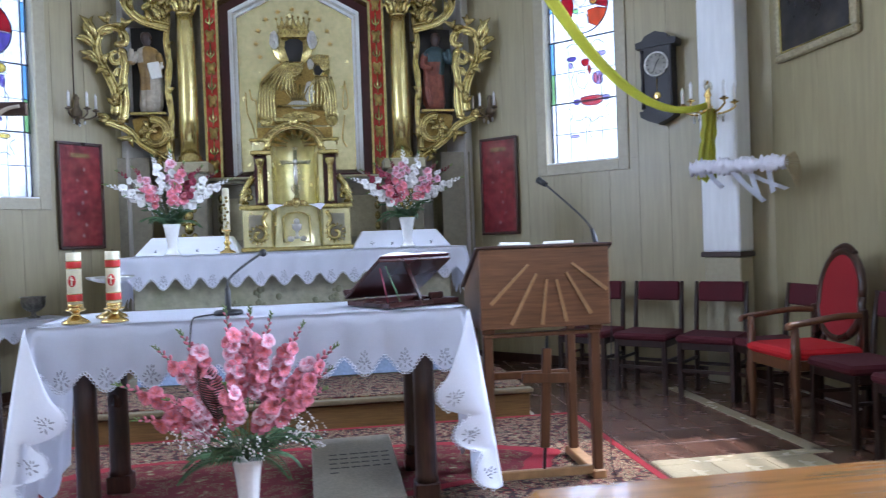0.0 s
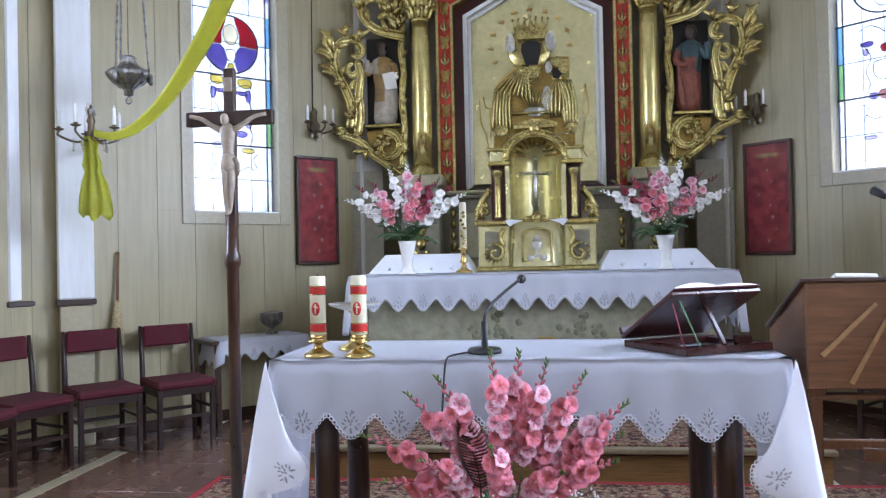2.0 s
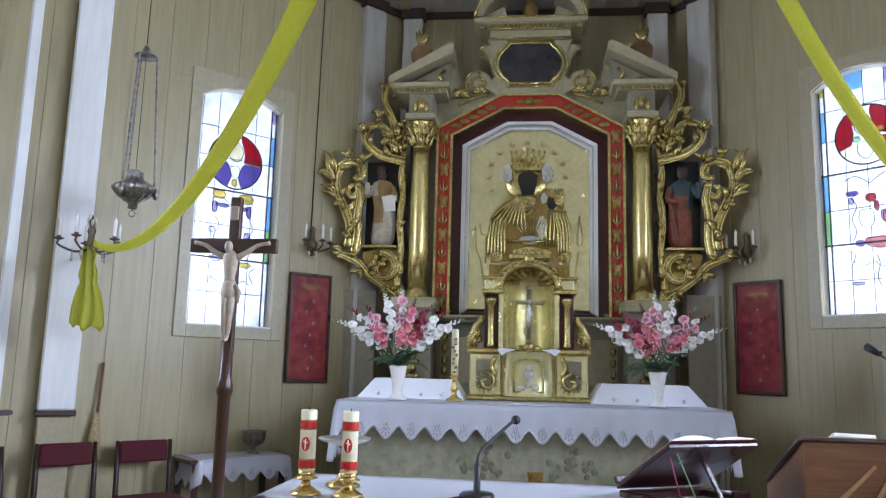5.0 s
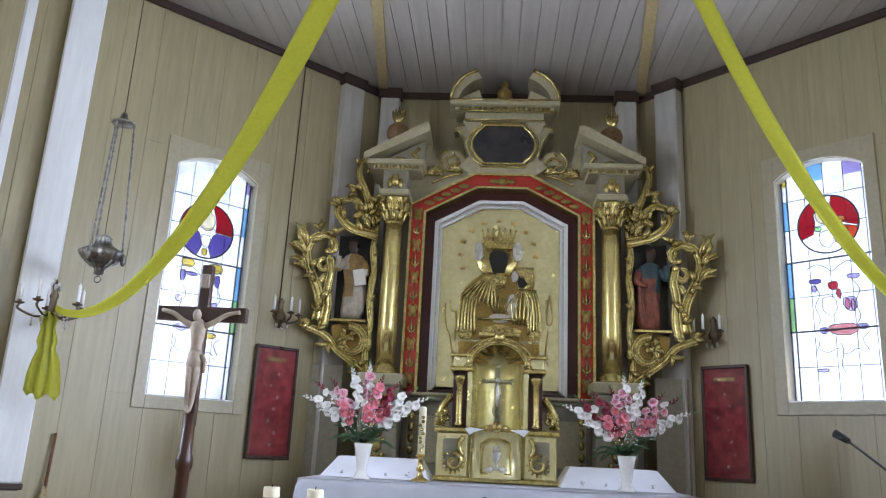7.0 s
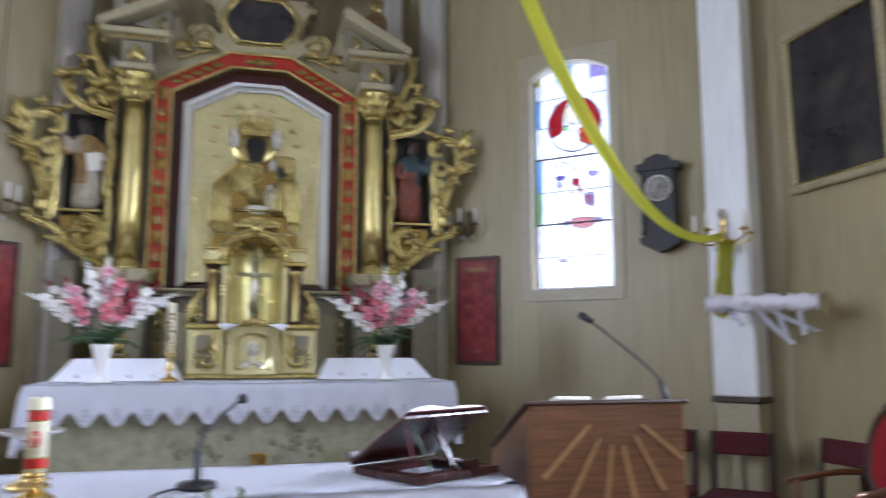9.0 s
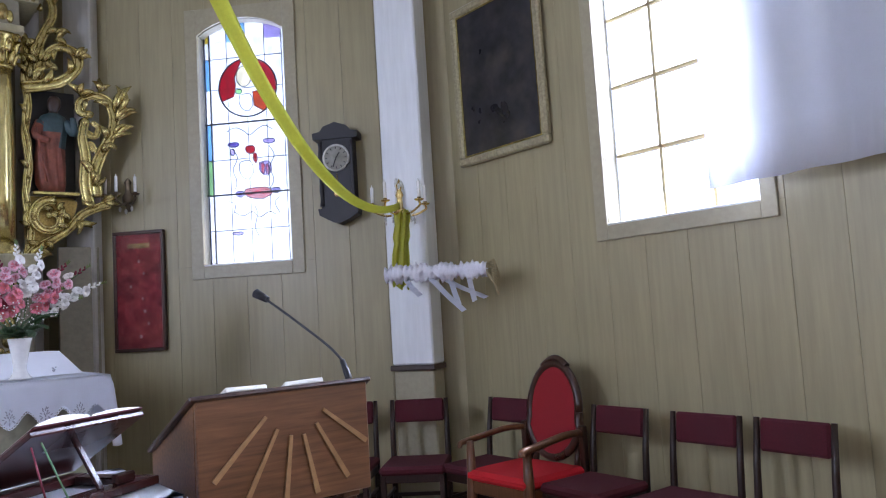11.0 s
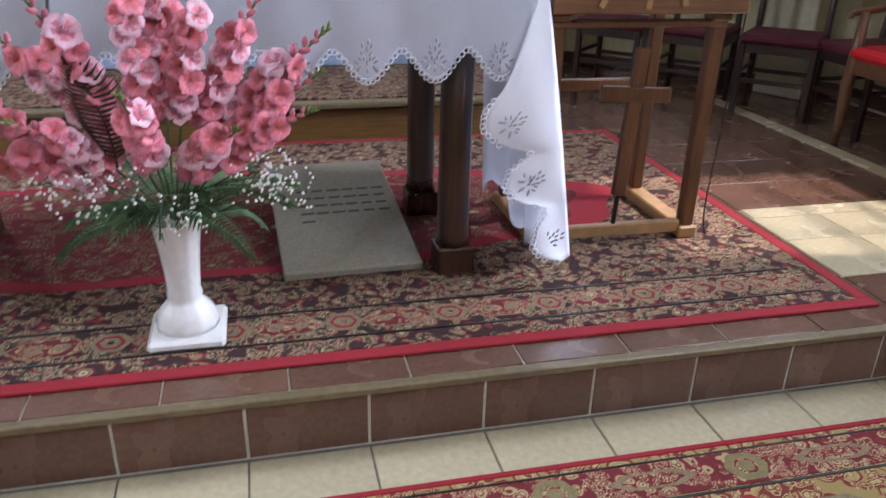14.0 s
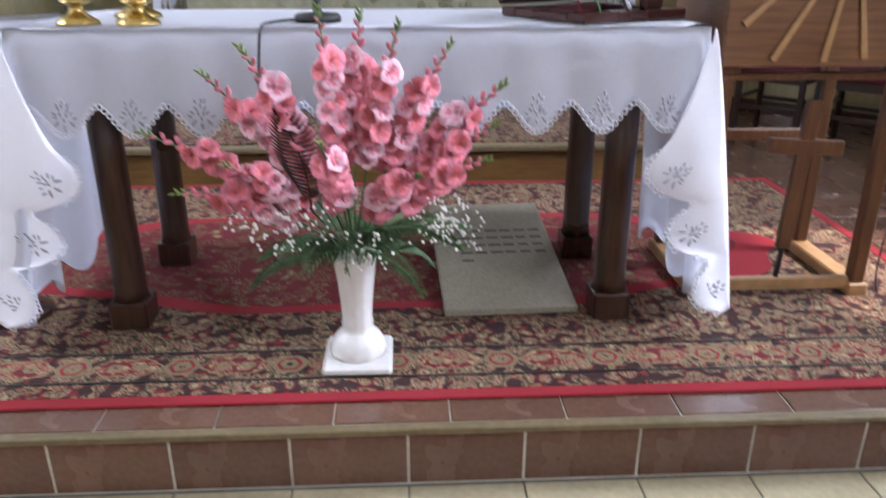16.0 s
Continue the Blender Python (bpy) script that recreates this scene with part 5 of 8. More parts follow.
# icon relief in plain shapes
# the robe's darker gold paints the shade between the bright folds
bm = bmesh.new()
prism(bm, [(-0.36, 2.42), (-0.38, 2.66), (-0.34, 2.88), (-0.20, 3.02), (-0.02, 3.08), (0.16, 3.02), (0.30, 2.92), (0.37, 2.74), (0.37, 2.42)], 6.715, 6.745)
part("robe", bm, GOLD_DARK, retable, "embossed gold robe, darkened as shade between its folds")
bm = bmesh.new()
for k in range(9):
    f = k / 8
    tube(bm, glide([(-0.09 + 0.05 * f, 6.712, 3.05), (-0.24 + 0.20 * f, 6.698, 2.93 - 0.06 * f), (-0.355 + 0.33 * f, 6.704, 2.82 - 0.10 * f)], 5), 0.013, 6)
for k in range(6):
    x = -0.365 + 0.028 * k
    tube(bm, glide([(x + 0.02, 6.708, 2.84), (x, 6.695, 2.68), (x - 0.012 + 0.004 * k, 6.706, 2.46)], 4), 0.013, 6)
for k in range(5):
    x = 0.27 + 0.026 * k
    tube(bm, glide([(x - 0.04, 6.708, 2.90), (x, 6.695, 2.72), (x + 0.006, 6.706, 2.47)], 4), 0.012, 6)
for k in range(6):
    f = k / 5
    tube(bm, glide([(0.19 + 0.06 * f, 6.704, 2.90), (0.12 + 0.20 * f, 6.695, 2.76), (0.14 + 0.14 * f, 6.704, 2.56)], 4), 0.011, 6)
for k in range(7):
    tube(bm, [(0.0 + 0.015 * (k - 3), 6.690, 2.66), (-0.01 + 0.042 * (k - 3), 6.690, 2.83 - 0.01 * abs(k - 3))], 0.008, 5)
for k in range(4):
    tube(bm, glide([(-0.10 + 0.01 * k, 6.70, 3.03 - 0.035 * k), (-0.02, 6.690, 2.98 - 0.04 * k), (0.08 - 0.01 * k, 6.70, 3.03 - 0.035 * k)], 4), 0.009, 5)
tube(bm, [(-0.20, 6.695, 2.61), (0.24, 6.695, 2.61)], 0.014, 6)
part("robe_folds", bm, GOLD, retable, "gilded folds in relief")
bm = bmesh.new()
lathe(bm, [(0.0, -0.01), (0.19, -0.008), (0.20, 0.0), (0.19, 0.01), (0.0, 0.012)], 28, (0, 0, 0), pose(-0.03, 6.725, 3.20, 90, 0, 0))
part("halo", bm, GOLD, retable)
bm = bmesh.new()
lathe(bm, [(0.0, -0.01), (0.105, -0.008), (0.11, 0.0), (0.0, 0.012)], 24, (0, 0, 0), pose(0.22, 6.72, 2.96, 90, 0, 0))
part("halo", bm, GOLD, retable)
bm = bmesh.new()
prism(bm, [(-0.105, 3.18), (-0.10, 3.24), (-0.05, 3.27), (0.03, 3.27), (0.075, 3.24), (0.075, 3.16), (0.045, 3.05), (-0.065, 3.05)], 6.695, 6.712)
part("dark_field", bm, BLACK, retable, "plain dark shape")
bm = bmesh.new()
prism(bm, [(0.17, 2.97), (0.20, 3.01), (0.25, 3.0), (0.26, 2.95), (0.23, 2.91), (0.18, 2.92)], 6.695, 6.712)
part("dark_field", bm, BLACK, retable, "plain dark shape")
for cx, cz, w, h in ((-0.015, 3.29, 0.16, 0.20), (0.23, 3.03, 0.08, 0.08)):
    bm = bmesh.new()
    n = 7
    P = [(cx - w * 0.8, cz), (cx + w * 0.8, cz)]
    for k in range(n):
        u = 1 - 2 * k / (n - 1)
        P += [(cx + w * u, cz + h * (0.85 + 0.15 * (1 - abs(u)))), (cx + w * (u - 1 / (n - 1)), cz + h * 0.5)] if k < n - 1 else [(cx + w * u, cz + h * 0.85)]
    prism(bm, P, 6.695, 6.715)
    for k in range(2 * n):
        ball(bm, (cx + w * (0.9 - 1.8 * k / (2 * n - 1)), 6.692, cz + h * (0.22 + 0.25 * (k % 2))), 0.085 * w, (1, 0.5, 1.4), 6)
    for k in range(n):
        ball(bm, (cx + w * (1 - 2 * k / (n - 1)), 6.70, cz + h * (0.88 + 0.13 * (1 - abs(1 - 2 * k / (n - 1))))), 0.012, (1, 1, 1), 6)
    part("crown", bm, GOLD, retable, "embossed gold crown")
def chased(name, cx, cz, w, h, n, seed, material, label):
    """A small plate of beaten metal with an uneven chased relief."""
    R = random.Random(seed)
    bm = bmesh.new()
    prism(bm, [(cx + w * math.cos(math.tau * k / 14) * R.uniform(0.82, 1.05), cz + h * math.sin(math.tau * k / 14) * R.uniform(0.82, 1.05)) for k in range(14)], 6.694, 6.712)
    for k in range(n):
        a, q = R.uniform(0, math.tau), R.uniform(0, 0.85)
        ball(bm, (cx + w * q * math.cos(a), 6.694, cz + h * q * math.sin(a)), R.uniform(0.10, 0.26) * min(w, h) + 0.004, (1, 0.5, R.uniform(0.7, 1.9)), 8)
    part(name, bm, material, retable, label)


for s in (-1, 1):
    chased("silver_ornament", -0.02 + s * 0.185, 3.26, 0.050, 0.095, 14, 5 + s, SILVER, "small chased silver ornament")
chased("silver_ornament", 0.14, 3.02, 0.035, 0.055, 8, 12, SILVER, "small chased silver ornament")
chased("silver_relief", 0.01, 2.625, 0.105, 0.045, 12, 13, SILVER, "silver relief plate")
chased("silver_relief", 0.125, 2.74, 0.055, 0.115, 16, 14, SILVER, "silver relief plate")
chased("gold_relief", 0.02, 2.50, 0.19, 0.055, 26, 15, GOLD, "chased gold relief")
chased("gold_relief", -0.02, 2.98, 0.10, 0.06, 18, 16, GOLD, "chased gold relief")
chased("gold_relief", 0.28, 3.02, 0.05, 0.075, 12, 17, GOLD, "chased gold relief")
chased("gold_relief", -0.30, 2.46, 0.07, 0.05, 12, 18, GOLD, "chased gold relief")
chased("gold_relief", 0.33, 2.46, 0.06, 0.05, 12, 19, GOLD, "chased gold relief")
for k in range(11):
    a = radians(205 - k * 23.0) if k < 11 else 0
    cx, cz = -0.02 + 0.36 * math.cos(a), 3.24 + 0.33 * math.sin(a)
    if cz < 2.9:
        continue
    bm = bmesh.new()
    P = []
    for i in range(12):
        r = 0.030 if i % 2 == 0 else 0.012
        P.append((cx + r * math.cos(math.tau * i / 12 + 0.26), cz + r * math.sin(math.tau * i / 12 + 0.26)))
    prism(bm, P, 6.728, 6.741)
    part("star", bm, GOLD_DARK, retable, "small dark gold star")
for pts in ([(-0.50, 2.75), (-0.49, 2.55), (-0.45, 2.45), (-0.42, 2.28), (-0.41, 2.12)], [(-0.46, 2.78), (-0.44, 2.68), (-0.40, 2.66), (-0.40, 2.40)], [(0.47, 2.86), (0.445, 2.62), (0.48, 2.58), (0.50, 2.66), (0.47, 2.86)], [(0.46, 2.52), (0.43, 2.3), (0.47, 2.2)]):
    bm = bmesh.new()
    tube(bm, glide([(x, 6.733, z) for x, z in pts], 4), 0.006, 5)
    part("votive_chain", bm, GOLD_DARK, retable, "hung votive necklace")

# attic
bm = bmesh.new()
prism(bm, [(-0.30, 3.97), (0.30, 3.97), (0.42, 4.06), (0.33, 4.16), (0.38, 4.30), (0.34, 4.40), (0.40, 4.53), (0.34, 4.60), (-0.34, 4.60), (-0.40, 4.53), (-0.34, 4.40), (-0.38, 4.30), (-0.33, 4.16), (-0.42, 4.06)], 6.55, 6.75)
part("attic", bm, RETABLE_IVORY, retable)
for s in (-1, 1):
    bm = bmesh.new()
    prism(bm, [(s * x, z) for x, z in [(0.30, 3.985), (0.42, 3.92), (0.86, 3.69), (0.90, 3.90), (0.80, 4.08), (0.74, 4.30), (0.70, 4.30), (0.66, 4.15), (0.56, 4.13), (0.50, 4.22), (0.42, 4.20), (0.35, 4.06)]], 6.62, 6.75)
    part("attic_bracket", bm, RETABLE_IVORY, retable)
    # volute: a pale disc with a gilded rim and leaves
    bm = bmesh.new()
    prism(bm, [(s * 0.495 + 0.128 * math.cos(math.tau * k / 24), 4.115 + 0.128 * math.sin(math.tau * k / 24)) for k in range(24)], 6.60, 6.66)
    part("volute", bm, RETABLE_IVORY, retable)
    bm = bmesh.new()
    tube(bm, spiral(s * 0.495, 4.115, 0.128, 0.02, 70 if s > 0 else 110, (70 if s > 0 else 110) - s * 560, 6.592, 40), [0.013 - 0.0001 * k for k in range(41)], 7)
    part("attic_scroll", bm, GOLD, retable, "gilded scroll line")
    for k in range(7):
        a = 0.9 * k + 0.4
        r = 0.045 + 0.035 * (k % 2)
        bm = bmesh.new()
        x, z = s * 0.495 + r * math.cos(a), 4.115 + r * math.sin(a)
        tube(bm, glide([(x, 6.597, z), (x + 0.022 * math.cos(a + 0.8), 6.580, z + 0.022 * math.sin(a + 0.8)), (x + 0.045 * math.cos(a + 1.3), 6.595, z + 0.045 * math.sin(a + 1.3))], 3), [0.006, 0.012, 0.015, 0.014, 0.011, 0.007, 0.003], 6)
        part("rosette_leaf", bm, GOLD, retable, "gilded leaf")
    bm = bmesh.new()
    tube(bm, glide([(s * 0.40, 6.6, 4.00), (s * 0.52, 6.58, 3.965), (s * 0.68, 6.6, 3.90)], 5), 0.014, 6)
    part("attic_scroll", bm, GOLD, retable, "gilded scroll line")
    # side ear of the attic
    bm = bmesh.new()
    prism(bm, [(s * x, z) for x, z in [(0.36, 4.50), (0.45, 4.47), (0.485, 4.42), (0.44, 4.425), (0.385, 4.36), (0.36, 4.28), (0.33, 4.30)]], 6.57, 6.72)
    part("attic_ear", bm, RETABLE_IVORY, retable)
    bm = bmesh.new()
    tube(bm, glide([(s * 0.37, 6.565, 4.50), (s * 0.47, 6.56, 4.455), (s * 0.44, 6.565, 4.43), (s * 0.385, 6.565, 4.35), (s * 0.365, 6.565, 4.26)], 5), 0.009, 6)
    part("gilt_line", bm, GOLD, retable)
OVAL = [(0.0, 4.085), (0.19, 4.085), (0.205, 4.115), (0.25, 4.15), (0.295, 4.22), (0.31, 4.285), (0.295, 4.35), (0.25, 4.42), (0.205, 4.455), (0.19, 4.485), (0.0, 4.485)]
OVAL = OVAL + [(-x, z) for x, z in OVAL[-2:0:-1]]
for off, y, r in ((1.0, 6.532, 0.017), (1.13, 6.548, 0.010)):
    bm = bmesh.new()
    tube(bm, [(x * off, y, 4.285 + (z - 4.285) * off) for x, z in OVAL + OVAL[:1]], r, 7)
    part("oval_frame", bm, GOLD, retable)
bm = bmesh.new()
prism(bm, OVAL, 6.535, 6.56)
part("oval_painting", bm, PAINT_DARK, retable, "small darkened painting")
part("attic_frieze", boxed(-0.38, 0.38, 6.50, 6.75, 4.52, 4.60, 0.006), RETABLE_IVORY, retable)
for k in range(19):
    x = -0.42 + k * 0.0467
    part("dentil", boxed(x - 0.013, x + 0.013, 6.44, 6.50, 4.605, 4.635, 0.003), GOLD, retable)
part("attic_cornice", boxed(-0.48, 0.48, 6.46, 6.75, 4.60, 4.64, 0.006), RETABLE_IVORY, retable)
part("attic_cornice", boxed(-0.53, 0.53, 6.40, 6.75, 4.64, 4.69, 0.01), RETABLE_IVORY, retable)
for s in (-1, 1):
    bm = bmesh.new()
    arc = [(0.52 - 0.36 * (1 - math.cos(radians(a))), 4.69 + 0.33 * math.sin(radians(a))) for a in range(0, 76, 12)]
    prism(bm, [(s * x, z) for x, z in arc] + [(s * (x - 0.062 + 0.02 * k / 6), max(4.691, z - 0.068)) for k, (x, z) in reversed(list(enumerate(arc)))][:-1], 6.43, 6.72)
    part("pediment_arc", bm, RETABLE_IVORY, retable)
    bm = bmesh.new()
    tube(bm, [(s * x, 6.42, z + 0.01) for x, z in arc], 0.02, 7)
    part("pediment_moulding", bm, GOLD, retable)
    bm = bmesh.new()
    prism(bm, [(s * 0.47, 4.69), (s * 0.20, 4.69), (s * 0.25, 4.85), (s * 0.40, 4.78)], 6.52, 6.72)
    part("pediment_field", bm, RETABLE_IVORY, retable)
bm = bmesh.new()
lathe(bm, [(0.0, 4.69), (0.10, 4.69), (0.10, 4.71), (0.04, 4.74), (0.075, 4.80), (0.07, 4.86), (0.03, 4.90), (0.05, 4.93), (0.0, 4.99)], 16, (0, 6.58, 0))
part("urn", bm, GOLD_DARK, retable, "dull gilded urn finial")

# ball finials over the half pediments, leaf rosettes and gilt lines
for s in (-1, 1):
    bm = bmesh.new()
    lathe(bm, [(0.0, -0.20), (0.06, -0.20), (0.05, -0.16), (0.03, -0.14), (0.05, -0.12), (0.10, -0.06), (0.112, 0.0), (0.10, 0.05), (0.06, 0.09), (0.03, 0.105), (0.0, 0.11)], 20, (s * 1.04, 6.62, 4.42))
    part("finial_ball", bm, FINIAL_BROWN, retable, "brown painted ball finial")
    bm = bmesh.new()
    for k in range(5):
        a = (k - 2) * 0.28
        tube(bm, glide([(s * 1.04, 6.60, 4.42 + 0.09), (s * 1.04 + 0.09 * math.sin(a), 6.59, 4.42 + 0.17), (s * 1.04 + 0.07 * math.sin(a * 2), 6.60, 4.42 + 0.27 - 0.02 * abs(k - 2))], 4), [0.02, 0.024, 0.026, 0.024, 0.02, 0.016, 0.012, 0.008, 0.005], 6)
    part("finial_flame", bm, GOLD, retable, "gilded flame")
    for cx, cz, n, long in ((0.66, 3.98, 7, 0.10), (0.46, 4.02, 5, 0.08)):
        for k in range(n):
            bm = bmesh.new()
            a = -1.4 + 2.8 * k / (n - 1)
            tube(bm, glide([(s * cx, 6.60, cz), (s * cx + 0.6 * long * math.sin(a), 6.575, cz + 0.6 * long * math.cos(a)), (s * cx + long * math.sin(a * 1.3), 6.59, cz + long * math.cos(a * 1.3))], 4), [0.012, 0.02, 0.024, 0.025, 0.024, 0.02, 0.015, 0.01, 0.006], 6)
            part("rosette_leaf", bm, GOLD, retable, "gilded leaf")
for z, y, half in ((4.60, 6.458, 0.48), (4.692, 6.398, 0.53), (4.525, 6.498, 0.38)):
    bm = bmesh.new()
    tube(bm, [(-half, y, z), (half, y, z)], 0.009, 6)
    part("gilt_line", bm, GOLD, retable)


def wing(s):
    """Openwork gilded wing with scrolls round a niche."""
    Y = 6.60

    def P(pts, y=0.0):
        return glide([(s * x, Y + y, z) for x, z in pts], 6)

    rnd = random.Random(11)

    def curl(bm, x, z, lean, long, r, bend=0.9, lift=0.0):
        """One acanthus leaf: a broad tapered blade bent to a hooked tip, with a raised rib."""
        pts, a = [], lean
        px, pz = x, z
        for k in range(8):
            pts.append((s * px, Y - 0.022 - lift - 0.03 * math.sin(k / 7 * 3.0), pz))
            px += long / 7 * math.sin(a)
            pz += long / 7 * math.cos(a)
            a += bend / 7
        tube(bm, pts, [r * w for w in (0.5, 0.95, 1.25, 1.3, 1.15, 0.9, 0.6, 0.2)], 6, 0.45)
        tube(bm, [(p[0], p[1] - r * 0.42, p[2]) for p in pts], [r * w for w in (0.2, 0.3, 0.32, 0.3, 0.26, 0.2, 0.14, 0.06)], 5)

    def swing(bm):
        """The wing stands free of the side wall behind it."""
        for v in bm.verts:
            v.co.y -= 0.04 + 0.42 * max(0.0, abs(v.co.x) - 1.5)
        return bm

    def bar(pts, r0, r1, leaves=0, name="wing_scroll"):
        bm = bmesh.new()
        n = len(pts)
        R = [r0 + (r1 - r0) * i / (n - 1) for i in range(n)]
        # hollow moulding: two ridges on a flat band
        tube(bm, pts, [1.1 * r for r in R], 8, 0.6)
        for sd in (-1, 1):
            edge = []
            for i, q in enumerate(pts):
                d = (Vector(pts[min(i + 1, n - 1)]) - Vector(pts[max(i - 1, 0)])).normalized()
                edge.append(Vector(q) + Vector((d.z, 0, -d.x)) * R[i] * 0.85 * sd + Vector((0, -R[i] * 0.55, 0)))
            tube(bm, edge, [0.34 * r for r in R], 6)
        for i in range(6, n - 6, 11) if leaves else ():
            d = (Vector(pts[i + 1]) - Vector(pts[i])).normalized()
            o = Vector((d.z, 0, -d.x)) * leaves * s
            w = o * 0.35 + d
            curl(bm, s * (pts[i][0] + o.x * R[i] * 0.6), pts[i][2] + o.z * R[i] * 0.6, math.atan2(s * w.x, w.z), R[i] * 3.6, R[i] * 0.6, leaves * 1.0)
        ball(bm, pts[-1], 1.35 * R[-1], (1, 0.9, 1), 10)
        part(name, swing(bm), GOLD, retable, "gilded carved scroll with leaves")

    def plate(pts, y0, y1, material=GOLD_DARK):
        """A flat sawn piece behind the carving."""
        bm = bmesh.new()
        prism(bm, [(s * p.x, p.z) for p in glide([(x, 0, z) for x, z in pts + pts[:1]], 3)[:-1]], y0, y1)
        part("wing_board", swing(bm), material, retable, "gilded board behind the carving")

    # niche box
    part("niche_back", boxed(min(s * 1.545, s * 1.20), max(s * 1.545, s * 1.20), 6.66, 6.69, 2.50, 3.36, 0.004), BLACK, retable, "black niche back")
    part("niche_floor", boxed(min(s * 1.535, s * 1.21), max(s * 1.535, s * 1.21), 6.50, 6.68, 2.500, 2.535, 0.006), WOOD_DARK, retable)
    part("niche_edge", boxed(min(s * 1.535, s * 1.21), max(s * 1.535, s * 1.21), 6.49, 6.50, 2.505, 2.530, 0.003), GOLD, retable, "thin gilded edge")
    # boards that carry the carving
    plate([(1.16, 3.34), (1.30, 3.38), (1.31, 3.52), (1.27, 3.66), (1.20, 3.74), (1.15, 3.66)], 6.60, 6.63)
    plate([(1.17, 2.06), (1.30, 2.16), (1.46, 2.26), (1.52, 2.40), (1.50, 2.49), (1.18, 2.49)], 6.61, 6.64)
    # stem along the column
    bar(P([(1.17, 2.02), (1.20, 2.24), (1.17, 2.50), (1.195, 2.74), (1.17, 2.98), (1.195, 3.20), (1.17, 3.42), (1.20, 3.60), (1.17, 3.74)]), 0.026, 0.024, -1)
    bar(P([(1.185, 2.44), (1.165, 2.62), (1.20, 2.86), (1.165, 3.08), (1.19, 3.30)], -0.02), 0.016, 0.014, 1)
    # tall S at the top
    bar(P([(1.25, 3.42), (1.28, 3.55), (1.275, 3.68), (1.325, 3.81), (1.378, 3.94), (1.365, 4.06), (1.30, 4.10), (1.26, 4.04), (1.29, 3.99)]), 0.036, 0.020, 1)
    # C scroll over the niche
    bar(P([(1.155, 3.33), (1.30, 3.365), (1.42, 3.41), (1.51, 3.49), (1.55, 3.58), (1.52, 3.67), (1.43, 3.695), (1.35, 3.645), (1.335, 3.56), (1.385, 3.525)]), 0.042, 0.022, -1)
    # outer C, like an ear
    bar(P([(1.655, 2.50), (1.64, 2.68), (1.685, 2.83), (1.752, 2.98), (1.785, 3.13), (1.74, 3.27), (1.64, 3.315), (1.555, 3.26), (1.56, 3.18), (1.62, 3.165)]), 0.040, 0.024, -1)
    # upright beside the niche, and its links to the ear
    bar(P([(1.60, 2.44), (1.575, 2.62), (1.585, 2.82), (1.565, 2.98), (1.585, 3.10)]), 0.036, 0.030, 0)
    bar(P([(1.585, 3.02), (1.65, 2.985), (1.68, 3.05), (1.645, 3.095)]), 0.026, 0.016, 0)
    bar(P([(1.655, 2.86), (1.62, 2.93), (1.60, 2.86)]), 0.022, 0.014, 0)
    # bottom scrolls
    bar(P([(1.74, 2.44), (1.66, 2.415), (1.56, 2.365), (1.47, 2.26), (1.36, 2.175), (1.24, 2.10), (1.17, 2.02)]), 0.032, 0.030, 1)
    bar([(s * x, y, z) for x, y, z in spiral(1.335, 2.325, 0.150, 0.03, 75, 470, Y - 0.02, 30)], 0.036, 0.020, 0)
    bar([(s * x, y, z) for x, y, z in spiral(1.215, 2.33, 0.062, 0.012, 250, -60, Y - 0.03, 16)], 0.020, 0.014, 0)
    # leaf sprays
    for x, z, n, lean0, lean1, long in ((1.80, 3.10, 3, 0.1, 0.7, 0.20), (1.80, 3.20, 4, -0.15, 0.6, 0.24), (1.775, 2.98, 3, 0.3, 0.9, 0.16), (1.70, 3.33, 3, -0.9, 0.6, 0.11), (1.56, 3.30, 4, -0.5, 0.9, 0.12), (1.22, 3.40, 4, -0.6, 0.6, 0.15), (1.25, 3.55, 4, -0.7, 0.5, 0.13), (1.20, 3.66, 3, -0.6, 0.6, 0.10), (1.54, 3.62, 3, 0.2, 1.4, 0.10), (1.40, 3.76, 3, 0.2, 1.3, 0.12), (1.70, 2.46, 4, 0.6, 2.2, 0.11), (1.64, 2.60, 3, 0.2, 1.3, 0.12), (1.52, 2.30, 3, 1.4, 2.8, 0.13), (1.28, 2.12, 3, 1.8, 3.2, 0.11), (1.38, 2.36, 4, -1.0, 1.8, 0.10), (1.70, 2.88, 2, 0.6, 1.4, 0.10)):
        for k in range(n):
            bm = bmesh.new()
            curl(bm, x + rnd.uniform(-0.02, 0.02), z + rnd.uniform(-0.025, 0.025), lean0 + (lean1 - lean0) * k / (n - 1), long * rnd.uniform(0.80, 1.10), 0.0185, rnd.choice((-0.9, 0.9, 1.4)), 0.008 * (k % 2))
            part("leaf", swing(bm), GOLD, retable, "gilded acanthus leaf")
    # plain carved figure in the niche
    bm = bmesh.new()
    sx = s * 1.365
    lathe(bm, [(0.0, 2.536), (0.085, 2.54), (0.105, 2.60), (0.108, 2.74), (0.098, 2.88), (0.108, 3.00), (0.112, 3.08), (0.085, 3.135), (0.036, 3.16), (0.030, 3.18), (0.043, 3.20), (0.050, 3.235), (0.046, 3.27), (0.030, 3.295), (0.0, 3.30)], 36, (0, 0, 0), pose(sx, 6.575, 0) @ Matrix.Diagonal((1, 0.62, 1, 1)))
